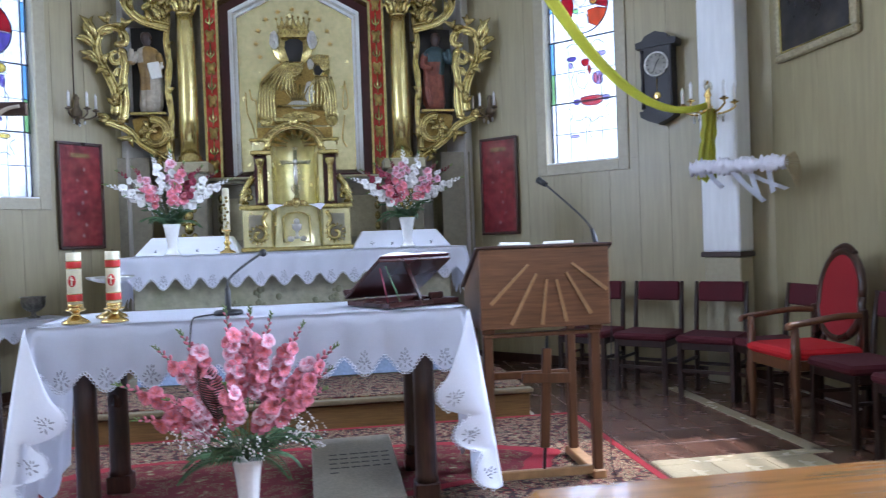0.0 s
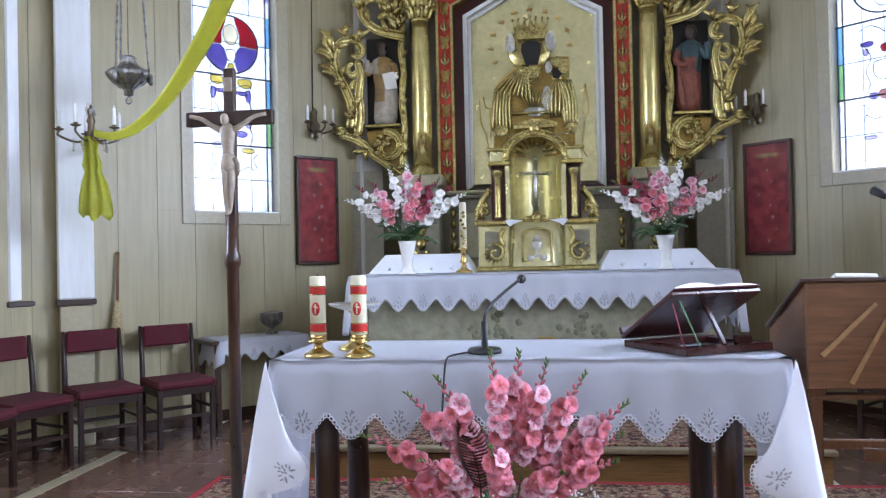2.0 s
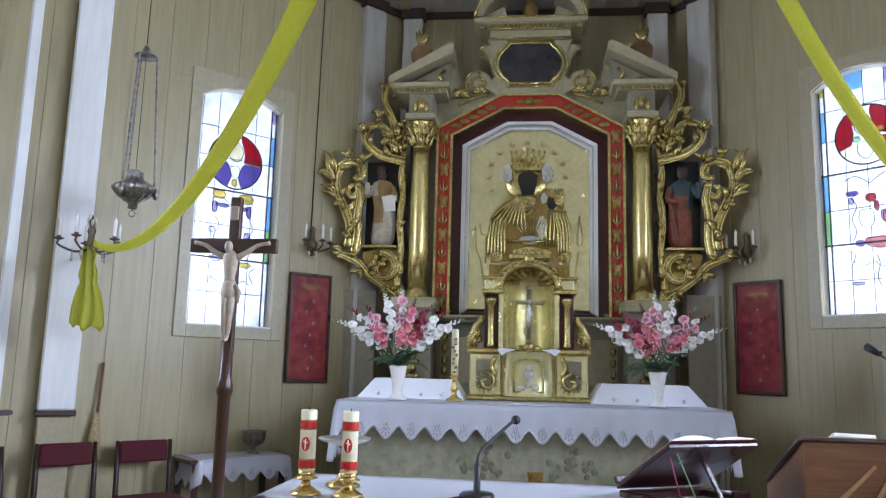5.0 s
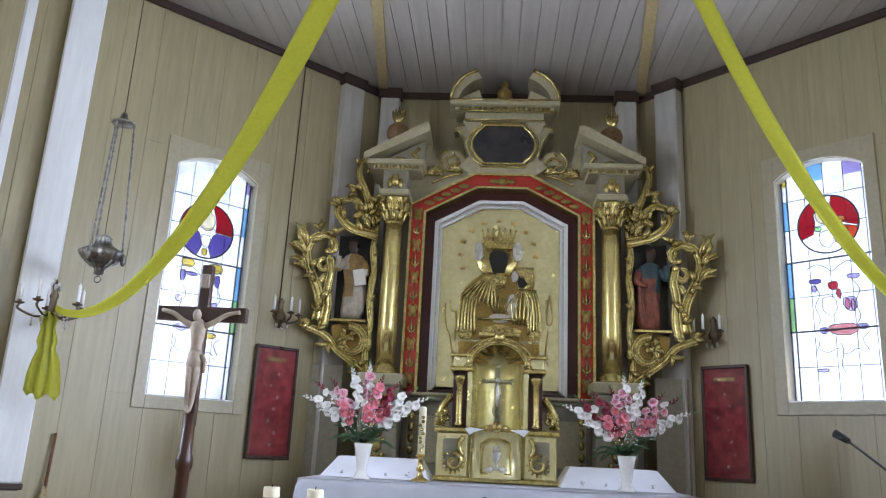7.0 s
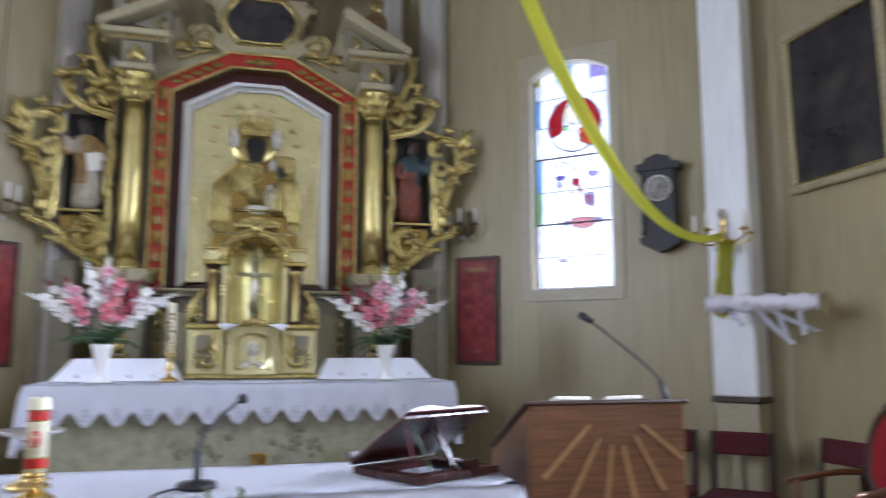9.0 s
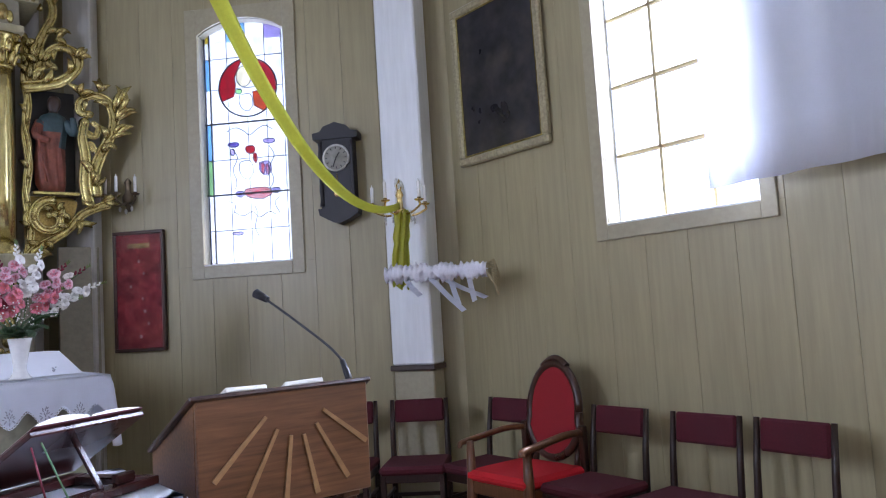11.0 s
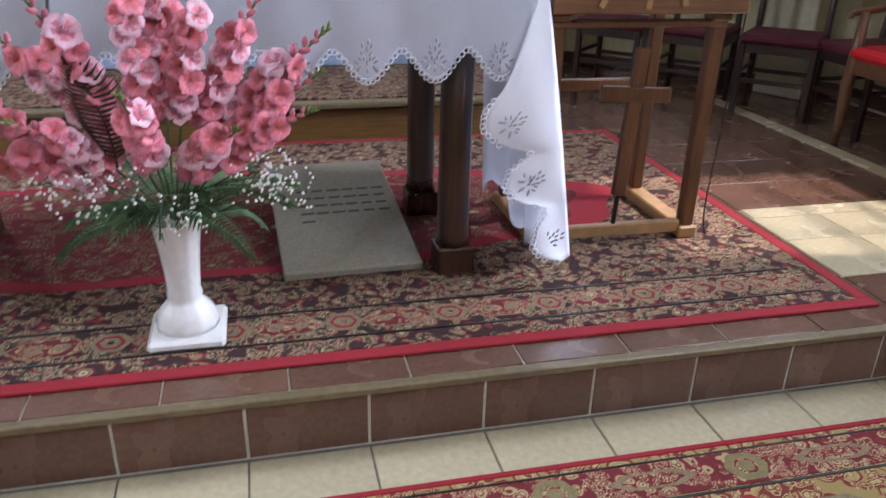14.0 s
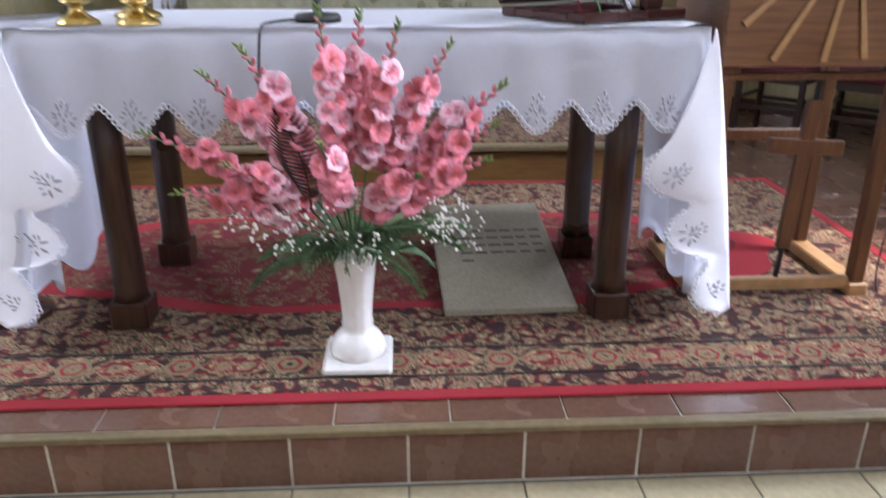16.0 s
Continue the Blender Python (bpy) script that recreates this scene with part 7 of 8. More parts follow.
for k in range(17):
    a = math.tau * k / 17 + rnd.uniform(-0.15, 0.15)
    ob = new("fern_leaf", FERN)
    ob.parent = big
    ob.matrix_basis = Matrix.Translation((VX + 0.03 * math.cos(a), VY + 0.03 * math.sin(a), 0.345 + rnd.uniform(0, 0.07))) @ Matrix.Rotation(a - math.pi / 2, 4, "Z") @ Matrix.Rotation(rnd.uniform(-0.5, 0.25), 4, "X") @ Matrix.Scale(rnd.uniform(0.75, 1.15), 4)
for c in ((-0.31, 2.18, 0.47), (-0.20, 2.14, 0.49), (-0.06, 2.13, 0.44), (0.10, 2.16, 0.48), (0.14, 2.20, 0.52), (-0.38, 2.24, 0.50), (0.17, 2.18, 0.46)):
    sprigs(big, c, (0.06, 0.05, 0.05), 42, rnd, PETAL_WHITE, 0.0036)
for fx, lean in ((-0.20, -0.2),):
    bm = bmesh.new()
    way = [Vector((fx + lean * 0.3 * (k / 22) ** 2, 2.19 + 0.03 * k / 22, 0.52 + 0.22 * k / 22)) for k in range(23)]
    tube(bm, way, 0.003, 5)
    for k, p in enumerate(way[3:]):
        w = 0.062 * math.sin(math.pi * (k + 3) / 24) + 0.006
        for q in (-1, 1):
            tube(bm, [p, p + Vector((q * w * 0.6, -0.006, 0.012)), p + Vector((q * w, -0.002, 0.034))], [0.003, 0.0034, 0.001], 4)
    part("dry_frond", bm, WOOD_DARK, big, "dark dried palm frond")

# pair on the altar
for sx, vx, vy in ((-1, -0.925, 5.10), (1, 0.895, 5.20)):
    rnd = random.Random(40 + sx)
    t = thing("flower_vase", "white vase of white and pink gladioli on the altar", "flower vase", None, "altar flower vases")
    bm = bmesh.new()
    lathe(bm, [(0.062, 1.193), (0.064, 1.20), (0.05, 1.212), (0.036, 1.24), (0.036, 1.27), (0.045, 1.33), (0.058, 1.40), (0.066, 1.43), (0.058, 1.43), (0.04, 1.35)], 28, (vx, vy, 0))
    part("vase_body", bm, PORCELAIN, t)
    root = (vx, vy, 1.42)
    for dx, dy, dz, n, ms, bd in ((-0.44, -0.05, 0.34, 9, [B_WHITE], BUD_WHITE), (-0.36, -0.03, 0.45, 8, [B_LIGHT, B_WHITE], BUD_DEEP), (-0.24, -0.08, 0.47, 8, [B_LIGHT], BUD_DEEP), (-0.10, -0.10, 0.56, 9, [B_WHITE], BUD_WHITE), (0.02, -0.06, 0.60, 9, [B_WHITE, B_LIGHT], BUD_WHITE), (0.12, -0.10, 0.50, 9, [B_PINK, B_LIGHT], BUD_DEEP), (0.24, -0.06, 0.47, 8, [B_DEEP], BUD_DEEP), (0.34, -0.05, 0.42, 8, [B_WHITE, B_DEEP], BUD_DEEP), (0.44, -0.04, 0.36, 9, [B_WHITE], BUD_WHITE), (-0.20, -0.12, 0.30, 7, [B_PINK], BUD_PINK), (0.06, -0.14, 0.32, 7, [B_PINK], BUD_PINK), (0.20, -0.12, 0.28, 7, [B_DEEP, B_PINK], BUD_PINK), (-0.30, -0.08, 0.24, 7, [B_WHITE], BUD_WHITE), (0.30, -0.08, 0.22, 7, [B_WHITE], BUD_WHITE)):
        spike(t, root, (vx + sx * -dx * 1.04, vy + dy, 1.42 + dz * 0.94), max(4, n - 3), ms, bd, rnd, 0.40, 0.76)
    for k in range(14):
        a = math.tau * k / 14
        ob = new("fern_leaf", FERN)
        ob.parent = t
        ob.matrix_basis = Matrix.Translation((vx, vy, 1.435)) @ Matrix.Rotation(a, 4, "Z") @ Matrix.Rotation(rnd.uniform(-0.3, 0.6), 4, "X")
    sprigs(t, (vx, vy - 0.10, 1.60), (0.12, 0.05, 0.10), 90, rnd, PETAL_WHITE, 0.004)

# ---- things on the table ----
def pillar_candle(x, y):
    t = thing("candle", "ivory pillar candle with red bands on a brass holder", "candle", pose(x, y, 0.926), "pillar candles on the table")
    bm = bmesh.new()
    lathe(bm, [(0.062, 0.0), (0.060, 0.008), (0.040, 0.020), (0.020, 0.034), (0.018, 0.05), (0.034, 0.056), (0.046, 0.060), (0.046, 0.064), (0.030, 0.066), (0.034, 0.072), (0.034, 0.088)], 8, (0, 0, 0))
    part("holder", bm, BRASS, t, "polished brass holder")
    bm = bmesh.new()
    lathe(bm, [(0.031, 0.07), (0.031, 0.312), (0.029, 0.318), (0.008, 0.316)], 24, (0, 0, 0))
    part("wax", bm, WAX, t)
    for z in (0.115, 0.262):
        bm = bmesh.new()
        lathe(bm, [(0.0318, z - 0.018), (0.0322, z - 0.016), (0.0322, z + 0.016), (0.0318, z + 0.018)], 24, (0, 0, 0))
        part("band", bm, CANDLE_RED, t, "red wax band")
        for q in (-0.0165, 0.0165):
            bm = bmesh.new()
            lathe(bm, [(0.0324, z + q - 0.002), (0.0326, z + q), (0.0324, z + q + 0.002)], 24, (0, 0, 0))
            part("band_edge", bm, GOLD, t, "thin gold line")
    bm = bmesh.new()
    ball(bm, (0, -0.030, 0.19), 0.018, (0.95, 0.25, 1.5), 12)
    part("emblem", bm, CANDLE_RED, t, "oval red emblem")
    bm = bmesh.new()
    tube(bm, [(0, -0.0355, 0.17), (0, -0.0355, 0.21)], 0.003, 5)
    tube(bm, [(-0.008, -0.0355, 0.20), (0.009, -0.0355, 0.195)], 0.003, 5)
    part("emblem_sign", bm, WAX, t)
    bm = bmesh.new()
    tube(bm, [(0, 0, 0.314), (0.001, 0, 0.328)], 0.002, 5)
    part("wick", bm, BLACK, t)


pillar_candle(-0.868, 2.635)
pillar_candle(-0.700, 2.625)
dish = thing("pedestal_dish", "silver dish on a brass hexagonal foot on the table", "dish", pose(-0.775, 2.86, 0.926))
bm = bmesh.new()
lathe(bm, [(0.075, 0.0), (0.07, 0.012), (0.03, 0.03), (0.014, 0.06), (0.014, 0.15), (0.03, 0.165)], 6, (0, 0, 0))
part("foot", bm, BRASS, dish)
bm = bmesh.new()
lathe(bm, [(0.03, 0.165), (0.06, 0.172), (0.10, 0.185), (0.108, 0.192), (0.108, 0.197), (0.06, 0.186), (0.0, 0.182)], 28, (0, 0, 0))
part("bowl", bm, SILVER, dish)

mic = thing("microphone", "black gooseneck microphone on a round base", "microphone")
bm = bmesh.new()
lathe(bm, [(0.068, 0.0), (0.068, 0.012), (0.06, 0.02), (0.014, 0.024), (0.013, 0.12), (0.009, 0.13)], 28, (-0.215, 2.72, 0.926))
part("base", bm, BLACK_PLASTIC, mic)
bm = bmesh.new()
tube(bm, glide([(-0.215, 2.72, 1.04), (-0.210, 2.73, 1.085), (-0.185, 2.78, 1.118), (-0.13, 2.89, 1.165), (-0.08, 2.99, 1.203)], 6), 0.0065, 8)
part("gooseneck", bm, BLACK_PLASTIC, mic)
bm = bmesh.new()
ball(bm, (-0.07, 3.01, 1.207), 0.020, (1, 1.1, 1), 12)
part("head", bm, BLACK_PLASTIC, mic)
bm = bmesh.new()
tube(bm, glide([(-0.27, 2.70, 0.932), (-0.33, 2.60, 0.932), (-0.345, 2.52, 0.925), (-0.352, 2.495, 0.86), (-0.36, 2.46, 0.70), (-0.365, 2.455, 0.62)], 5), 0.004, 6)
part("cable", bm, BLACK_PLASTIC, mic)

stand = thing("missal_stand", "dark red wooden missal stand on the table", "book stand", Matrix.Translation((0.535, 2.565, 0.926)) @ Matrix.Rotation(radians(30), 4, "Z"))
part("base_rail", boxed(0.0, 0.42, 0.0, 0.07, 0.0, 0.028, 0.004), WOOD_RED, stand)
part("base_rail", boxed(0.0, 0.42, 0.31, 0.38, 0.0, 0.028, 0.004), WOOD_RED, stand)
part("base_rail", boxed(0.0, 0.06, 0.07, 0.31, 0.0, 0.026, 0.004), WOOD_RED, stand)
part("base_rail", boxed(0.36, 0.42, 0.07, 0.31, 0.0, 0.026, 0.004), WOOD_RED, stand)
pm = pose(0, 0.38, 0.030, 0, 0, 0) @ Matrix.Rotation(radians(-31), 4, "X")
part("board", boxed(-0.01, 0.43, -0.37, 0.0, 0.0, 0.018, 0.004, pm), WOOD_RED, stand, "tilted red brown board")
part("ledge", boxed(-0.01, 0.43, -0.02, 0.0, 0.018, 0.05, 0.004, pm), WOOD_RED, stand)
for x in (0.20,):
    part("prop", boxed(x, x + 0.022, -0.006, 0.006, 0.0, 0.20, 0.003, pose(0, 0.035, 0.026, -35, 0, 0)), WOOD_RED, stand)
part("block", boxed(0.26, 0.34, 0.02, 0.05, 0.028, 0.06, 0.006), WOOD_RED, stand)
bm = bmesh.new()
tube(bm, [(0.005, 0.02, 0.03), (0.005, 0.08, 0.19)], 0.003, 5)
part("marker_ribbon", bm, PETAL_DEEP, stand, "red marker ribbon")
bm = bmesh.new()
tube(bm, [(0.06, -0.002, 0.03), (0.03, 0.07, 0.20)], 0.003, 5)
part("marker_ribbon", bm, surface("green_ribbon", (0.10, 0.22, 0.10), 0.6), stand, "green marker ribbon")
book = thing("open_missal", "open missal with white pages on the wooden stand", "book", stand.matrix_basis @ pm)
part("cover", boxed(0.0, 0.42, -0.385, -0.03, 0.019, 0.025, 0.003), VELVET, book)
for s, x0 in ((0, 0.01), (1, 0.215)):
    bm = bmesh.new()
    n = 8
    lo, hi = [], []
    for k in range(n + 1):
        q = k / n
        h = 0.028 + 0.018 * math.sin(math.pi * min(1, (1 - q if s == 0 else q) * 0.9 + 0.08)) * (1.0 if s == 0 else 0.5)
        hi.append((x0 + 0.195 * q, h))
    prism(bm, [(x0, 0.0255), (x0 + 0.195, 0.0255)] + hi[::-1], -0.38, -0.035)
    part("page_block", bm, PAPER, book, "thick block of white pages")

plaque = thing("stone_plaque", "grey stone slab with engraved lines leaning under the table", "plaque", pose(0.37, 2.60, 0.012, 8, 0, 2))
part("slab", boxed(-0.218, 0.218, 0.0, 0.76, 0.0, 0.028, 0.004), STONE_SLAB, plaque)
for k in range(5):
    for i in range(6):
        if k == 4 and i > 0:
            continue
        bm = boxed(-0.13 + 0.055 * i, -0.13 + 0.055 * i + rnd.uniform(0.035, 0.048), 0.52 - 0.055 * k, 0.533 - 0.055 * k, 0.0282, 0.0288, 0)
        part("engraved_line", bm, INK, plaque)

# ---- things on the lectern ----
for k, (x, w) in enumerate(((1.17, 0.155), (1.39, 0.15))):
    t = thing("booklet", "white opened booklet on the lectern", "book", Matrix.Translation((x, 2.66, 1.187)) @ Matrix.Rotation(radians(slope), 4, "X") @ Matrix.Rotation(radians(4 - 7 * k), 4, "Z"))
    part("page_block", boxed(-w / 2, w / 2, 0.005, 0.20, 0.019, 0.036, 0.003), PAPER, t)
lm = thing("microphone", "long black gooseneck microphone fixed to the lectern", "microphone")
bm = bmesh.new()
tube(bm, [(1.60, 2.70, 1.17), (1.595, 2.72, 1.22), (1.588, 2.74, 1.27)], [0.014, 0.013, 0.010], 10)
part("base", bm, BLACK_PLASTIC, lm)
bm = bmesh.new()
tube(bm, glide([(1.588, 2.74, 1.27), (1.57, 2.82, 1.33), (1.51, 2.98, 1.44), (1.455, 3.11, 1.53)], 6), 0.005, 8)
part("gooseneck", bm, BLACK_PLASTIC, lm)
bm = bmesh.new()
tube(bm, [(1.46, 3.10, 1.525), (1.435, 3.155, 1.555)], [0.014, 0.02], 10)
part("head", bm, BLACK_PLASTIC, lm)
bm = bmesh.new()
tube(bm, glide([(1.62, 2.71, 1.15), (1.66, 2.70, 0.9), (1.65, 2.71, 0.4), (1.66, 2.72, 0.02), (1.85, 2.75, 0.014)], 6), 0.003, 5)
part("cable", bm, BLACK_PLASTIC, lm)

# ---- processional cross ----
pc = thing("processional_cross", "tall dark wooden processional cross with pale carved figure", "cross", pose(-1.235, 2.68, 0))
bm = bmesh.new()
lathe(bm, [(0.11, 0.010), (0.11, 0.03), (0.05, 0.05), (0.026, 0.08), (0.024, 0.9), (0.026, 1.28), (0.034, 1.30), (0.034, 1.33), (0.026, 1.35), (0.024, 1.50)], 10, (0, 0, 0))
part("pole", bm, WOOD_DARK, pc, "dark brown pole on a round foot")
part("upright", boxed(-0.024, 0.024, -0.014, 0.014, 1.45, 2.10, 0.004), WOOD_DARK, pc)
part("cross_arm", boxed(-0.185, 0.185, -0.015, 0.013, 1.865, 1.925, 0.004), WOOD_DARK, pc)
part("title_plate", boxed(-0.018, 0.018, -0.021, -0.014, 2.00, 2.06, 0.004), FLESH, pc)
bm = bmesh.new()
ball(bm, (-0.008, -0.040, 1.885), 0.019, (0.9, 0.95, 1.3), 12)
lathe(bm, [(0.010, 1.70), (0.026, 1.72), (0.023, 1.76), (0.030, 1.81), (0.036, 1.845), (0.022, 1.86), (0.009, 1.872)], 14, (0, 0, 0), pose(0, -0.03, 0) @ Matrix.Diagonal((1, 0.65, 1, 1)))
lathe(bm, [(0.030, 1.665), (0.034, 1.69), (0.030, 1.73), (0.024, 1.745)], 14, (0, 0, 0), pose(0.002, -0.031, 0) @ Matrix.Diagonal((1, 0.75, 1, 1)))
tube(bm, [(0.026, -0.035, 1.725), (0.046, -0.036, 1.70), (0.042, -0.034, 1.655)], [0.012, 0.011, 0.006], 7)
tube(bm, glide([(0.013, -0.03, 1.69), (0.020, -0.052, 1.62), (0.008, -0.034, 1.54), (0.003, -0.036, 1.505)], 4), [0.018, 0.018, 0.017, 0.016, 0.015, 0.014, 0.013, 0.013, 0.012, 0.011, 0.010, 0.010, 0.009], 8)
tube(bm, glide([(-0.012, -0.03, 1.69), (-0.002, -0.056, 1.625), (-0.006, -0.036, 1.545), (0.0, -0.042, 1.50)], 4), [0.018, 0.018, 0.017, 0.016, 0.015, 0.014, 0.013, 0.013, 0.012, 0.011, 0.010, 0.010, 0.009], 8)
for sx in (-1, 1):
    tube(bm, glide([(sx * 0.026, -0.03, 1.842), (sx * 0.065, -0.032, 1.862), (sx * 0.11, -0.028, 1.892), (sx * 0.160, -0.022, 1.905)], 4), [0.014, 0.013, 0.013, 0.012, 0.011, 0.0105, 0.010, 0.0095, 0.009, 0.0085, 0.008, 0.008, 0.009], 8)
part("figure", bm, FLESH, pc, "plain pale carved shape")

# ---- hanging lamp ----
hl = thing("sanctuary_lamp", "silver openwork sanctuary lamp hanging on chains", "lamp", pose(-2.72, 4.55, 0))
bm = bmesh.new()
lathe(bm, [(0.0, 2.44), (0.03, 2.45), (0.03, 2.48), (0.05, 2.50), (0.10, 2.53), (0.135, 2.575), (0.14, 2.60), (0.11, 2.62), (0.06, 2.65), (0.045, 2.69), (0.055, 2.70), (0.03, 2.72)], 72, (0, 0, 0), None, 0.06)
part("bowl", bm, OLD_SILVER, hl, "fluted silver bowl")
bm = bmesh.new()
tube(bm, [(0.022 * math.cos(math.tau * k / 12), 0, 2.415 + 0.022 * math.sin(math.tau * k / 12)) for k in range(13)], 0.006, 6)
part("ring", bm, OLD_SILVER, hl)
for k in range(3):
    a = math.tau * k / 3 + 0.4
    bm = bmesh.new()
    n = 34
    for i in range(n):
        q = (i + 0.5) / n
        r = 0.13 + (0.075 - 0.13) * q
        ball(bm, (r * math.cos(a), r * math.sin(a), 2.59 + 0.96 * q), 0.013, (0.75 if i % 2 else 0.45, 0.45 if i % 2 else 0.75, 1.8), 6)
    part("chain", bm, OLD_SILVER, hl, "silver link chain")
    bm = bmesh.new()
    ball(bm, (0.14 * math.cos(a), 0.14 * math.sin(a), 2.56), 0.03, (0.7, 0.7, 1.4), 8)
    part("lug", bm, OLD_SILVER, hl)
bm = bmesh.new()
lathe(bm, [(0.0, 3.54), (0.08, 3.545), (0.075, 3.56), (0.03, 3.58), (0.02, 3.62), (0.008, 3.64)], 20, (0, 0, 0))
part("crown", bm, OLD_SILVER, hl)
bm = bmesh.new()
tube(bm, [(0, 0, 3.63), (0, 0, CEILING)], 0.004, 6)
part("cord", bm, WOOD_DARK, hl)
bm = bmesh.new()
tube(bm, [(0, 0, 2.72), (0.0, 0.0, 3.55)], 0.003, 5)
part("cord", bm, WOOD_DARK, hl)


# ---- wall lights ----
def candle_arm(t, root, tip, brass, h=0.12):
    bm = bmesh.new()
    r, p = Vector(root), Vector(tip)
    tube(bm, glide([r, r.lerp(p, 0.45) + Vector((0, 0, -0.05)), p + Vector((0, 0, -0.03)), p], 5), 0.008, 6)
    arm = part("arm", bm, brass, t, "curved metal arm")
    bm = bmesh.new()
    lathe(bm, [(0.008, 0), (0.03, 0.008), (0.034, 0.016), (0.014, 0.018), (0.014, 0.03)], 14, tip)
    part("drip_pan", bm, brass, arm)
    bm = bmesh.new()
    lathe(bm, [(0.012, 0.03), (0.012, 0.03 + h), (0.004, 0.036 + h), (0.003, 0.05 + h)], 10, tip)
    part("candle", bm, PORCELAIN, arm, "white electric candle")


def wall_sconce(m, u, z, arms, label, metal):
    t = thing("wall_sconce", label, "wall light", m)
    bm = bmesh.new()
    lathe(bm, [(0.0, -0.10), (0.015, -0.095), (0.02, -0.06), (0.045, -0.02), (0.05, 0.02), (0.025, 0.06), (0.02, 0.12), (0.03, 0.14), (0.012, 0.17), (0.0, 0.18)], 14, (u, -0.05, z))
    part("backplate", bm, metal, t)
    for du, dy in arms:
        candle_arm(t, (u, -0.06, z - 0.01), (u + du, -0.06 + dy, z + 0.01), metal)
    for k in range(3):
        bm = bmesh.new()
        ball(bm, (u + 0.05 * (k - 1), -0.09, z - 0.08 - 0.02 * (k % 2)), 0.014, (0.8, 0.8, 1.6), 6)
        part("pendant", bm, SILVER, t, "small glass pendant")
    return t


IRON = surface("dark_bronze", (0.17, 0.13, 0.085), 0.4, metal=0.8)
wall_sconce(M_NE, uR - 0.52, 2.49, ((-0.13, -0.10), (0.12, -0.10), (0.0, -0.17)), "small bronze wall sconce with three white candles", IRON)
wall_sconce(M_NW, uL + 0.45, 2.49, ((-0.13, -0.10), (0.12, -0.10), (0.0, -0.17)), "small bronze wall sconce with three white candles", IRON)
for sx, x, y, ang in ((-1, -2.98, 4.52, 30), (1, 3.20, 4.56, -40)):
    t = thing("candelabrum", "gilded wall candelabrum with crystal drops tied with yellow satin", "wall light", pose(x, y, 0, 0, 0, ang))
    bm = bmesh.new()
    tube(bm, [(0, 0.42, 2.18), (0, 0.20, 2.14), (0, 0, 2.17)], 0.012, 8)
    part("bracket", bm, BRASS, t)
    bm = bmesh.new()
    lathe(bm, [(0.0, 2.10), (0.03, 2.12), (0.05, 2.16), (0.025, 2.19), (0.02, 2.26), (0.03, 2.28), (0.015, 2.32), (0.025, 2.35), (0.0, 2.40)], 12, (0, 0, 0))
    part("stem", bm, BRASS if sx > 0 else IRON, t)
    for k in range(5):
        a = math.tau * k / 5 + 0.5
        candle_arm(t, (0, 0, 2.17), (0.20 * math.cos(a), 0.20 * math.sin(a), 2.21), BRASS if sx > 0 else IRON, 0.11)
        bm = bmesh.new()
        for i in range(4):
            ball(bm, (0.11 * math.cos(a), 0.11 * math.sin(a), 2.15 - 0.022 * i), 0.010, (0.9, 0.9, 1.2), 6)
        part("crystal_string", bm, SILVER, t, "string of crystal drops")
    for k in range(8):
        a = math.tau * k / 8
        bm = bmesh.new()
        ball(bm, (0.025 * math.cos(a), 0.025 * math.sin(a), 2.34 + 0.02 * (k % 3)), 0.015, (0.8, 0.8, 1.5), 6)
        part("crystal", bm, SILVER, t, "faceted crystal drop")
    # satin tail
    d = thing("satin_drape", "bright yellow satin tail hanging from the candelabrum", "drape", pose(x, y - 0.03, 0, 0, 0, ang * 0.4))
    bm = bmesh.new()
    rows = []
    zs = [2.17, 2.13, 2.06, 1.98, 1.93, 1.86, 1.76, 1.66, 1.62]
    ws = [0.03, 0.065, 0.05, 0.07, 0.055, 0.085, 0.105, 0.11, 0.08] if sx < 0 else [0.03, 0.06, 0.05, 0.062, 0.05, 0.064, 0.07, 0.075, 0.06]
    for i, (z, w) in enumerate(zip(zs, ws)):
        rows.append([bm.verts.new((sx * 0.02 * i / 8 - sx * 0.008 * i + w * (k / 12 * 2 - 1), 0.022 * math.sin(k * 1.45 + i * 0.5) - 0.03 * math.sin(math.pi * k / 12), z + 0.02 * math.sin(k * 0.9) * (i > 5))) for k in range(13)])
    for a, b in zip(rows, rows[1:]):
        for k in range(12):
            bm.faces.new((a[k], a[k + 1], b[k + 1], b[k])).smooth = True
    bmesh.ops.solidify(bm, geom=bm.faces, thickness=0.002)
    part("satin", bm, SATIN, d)


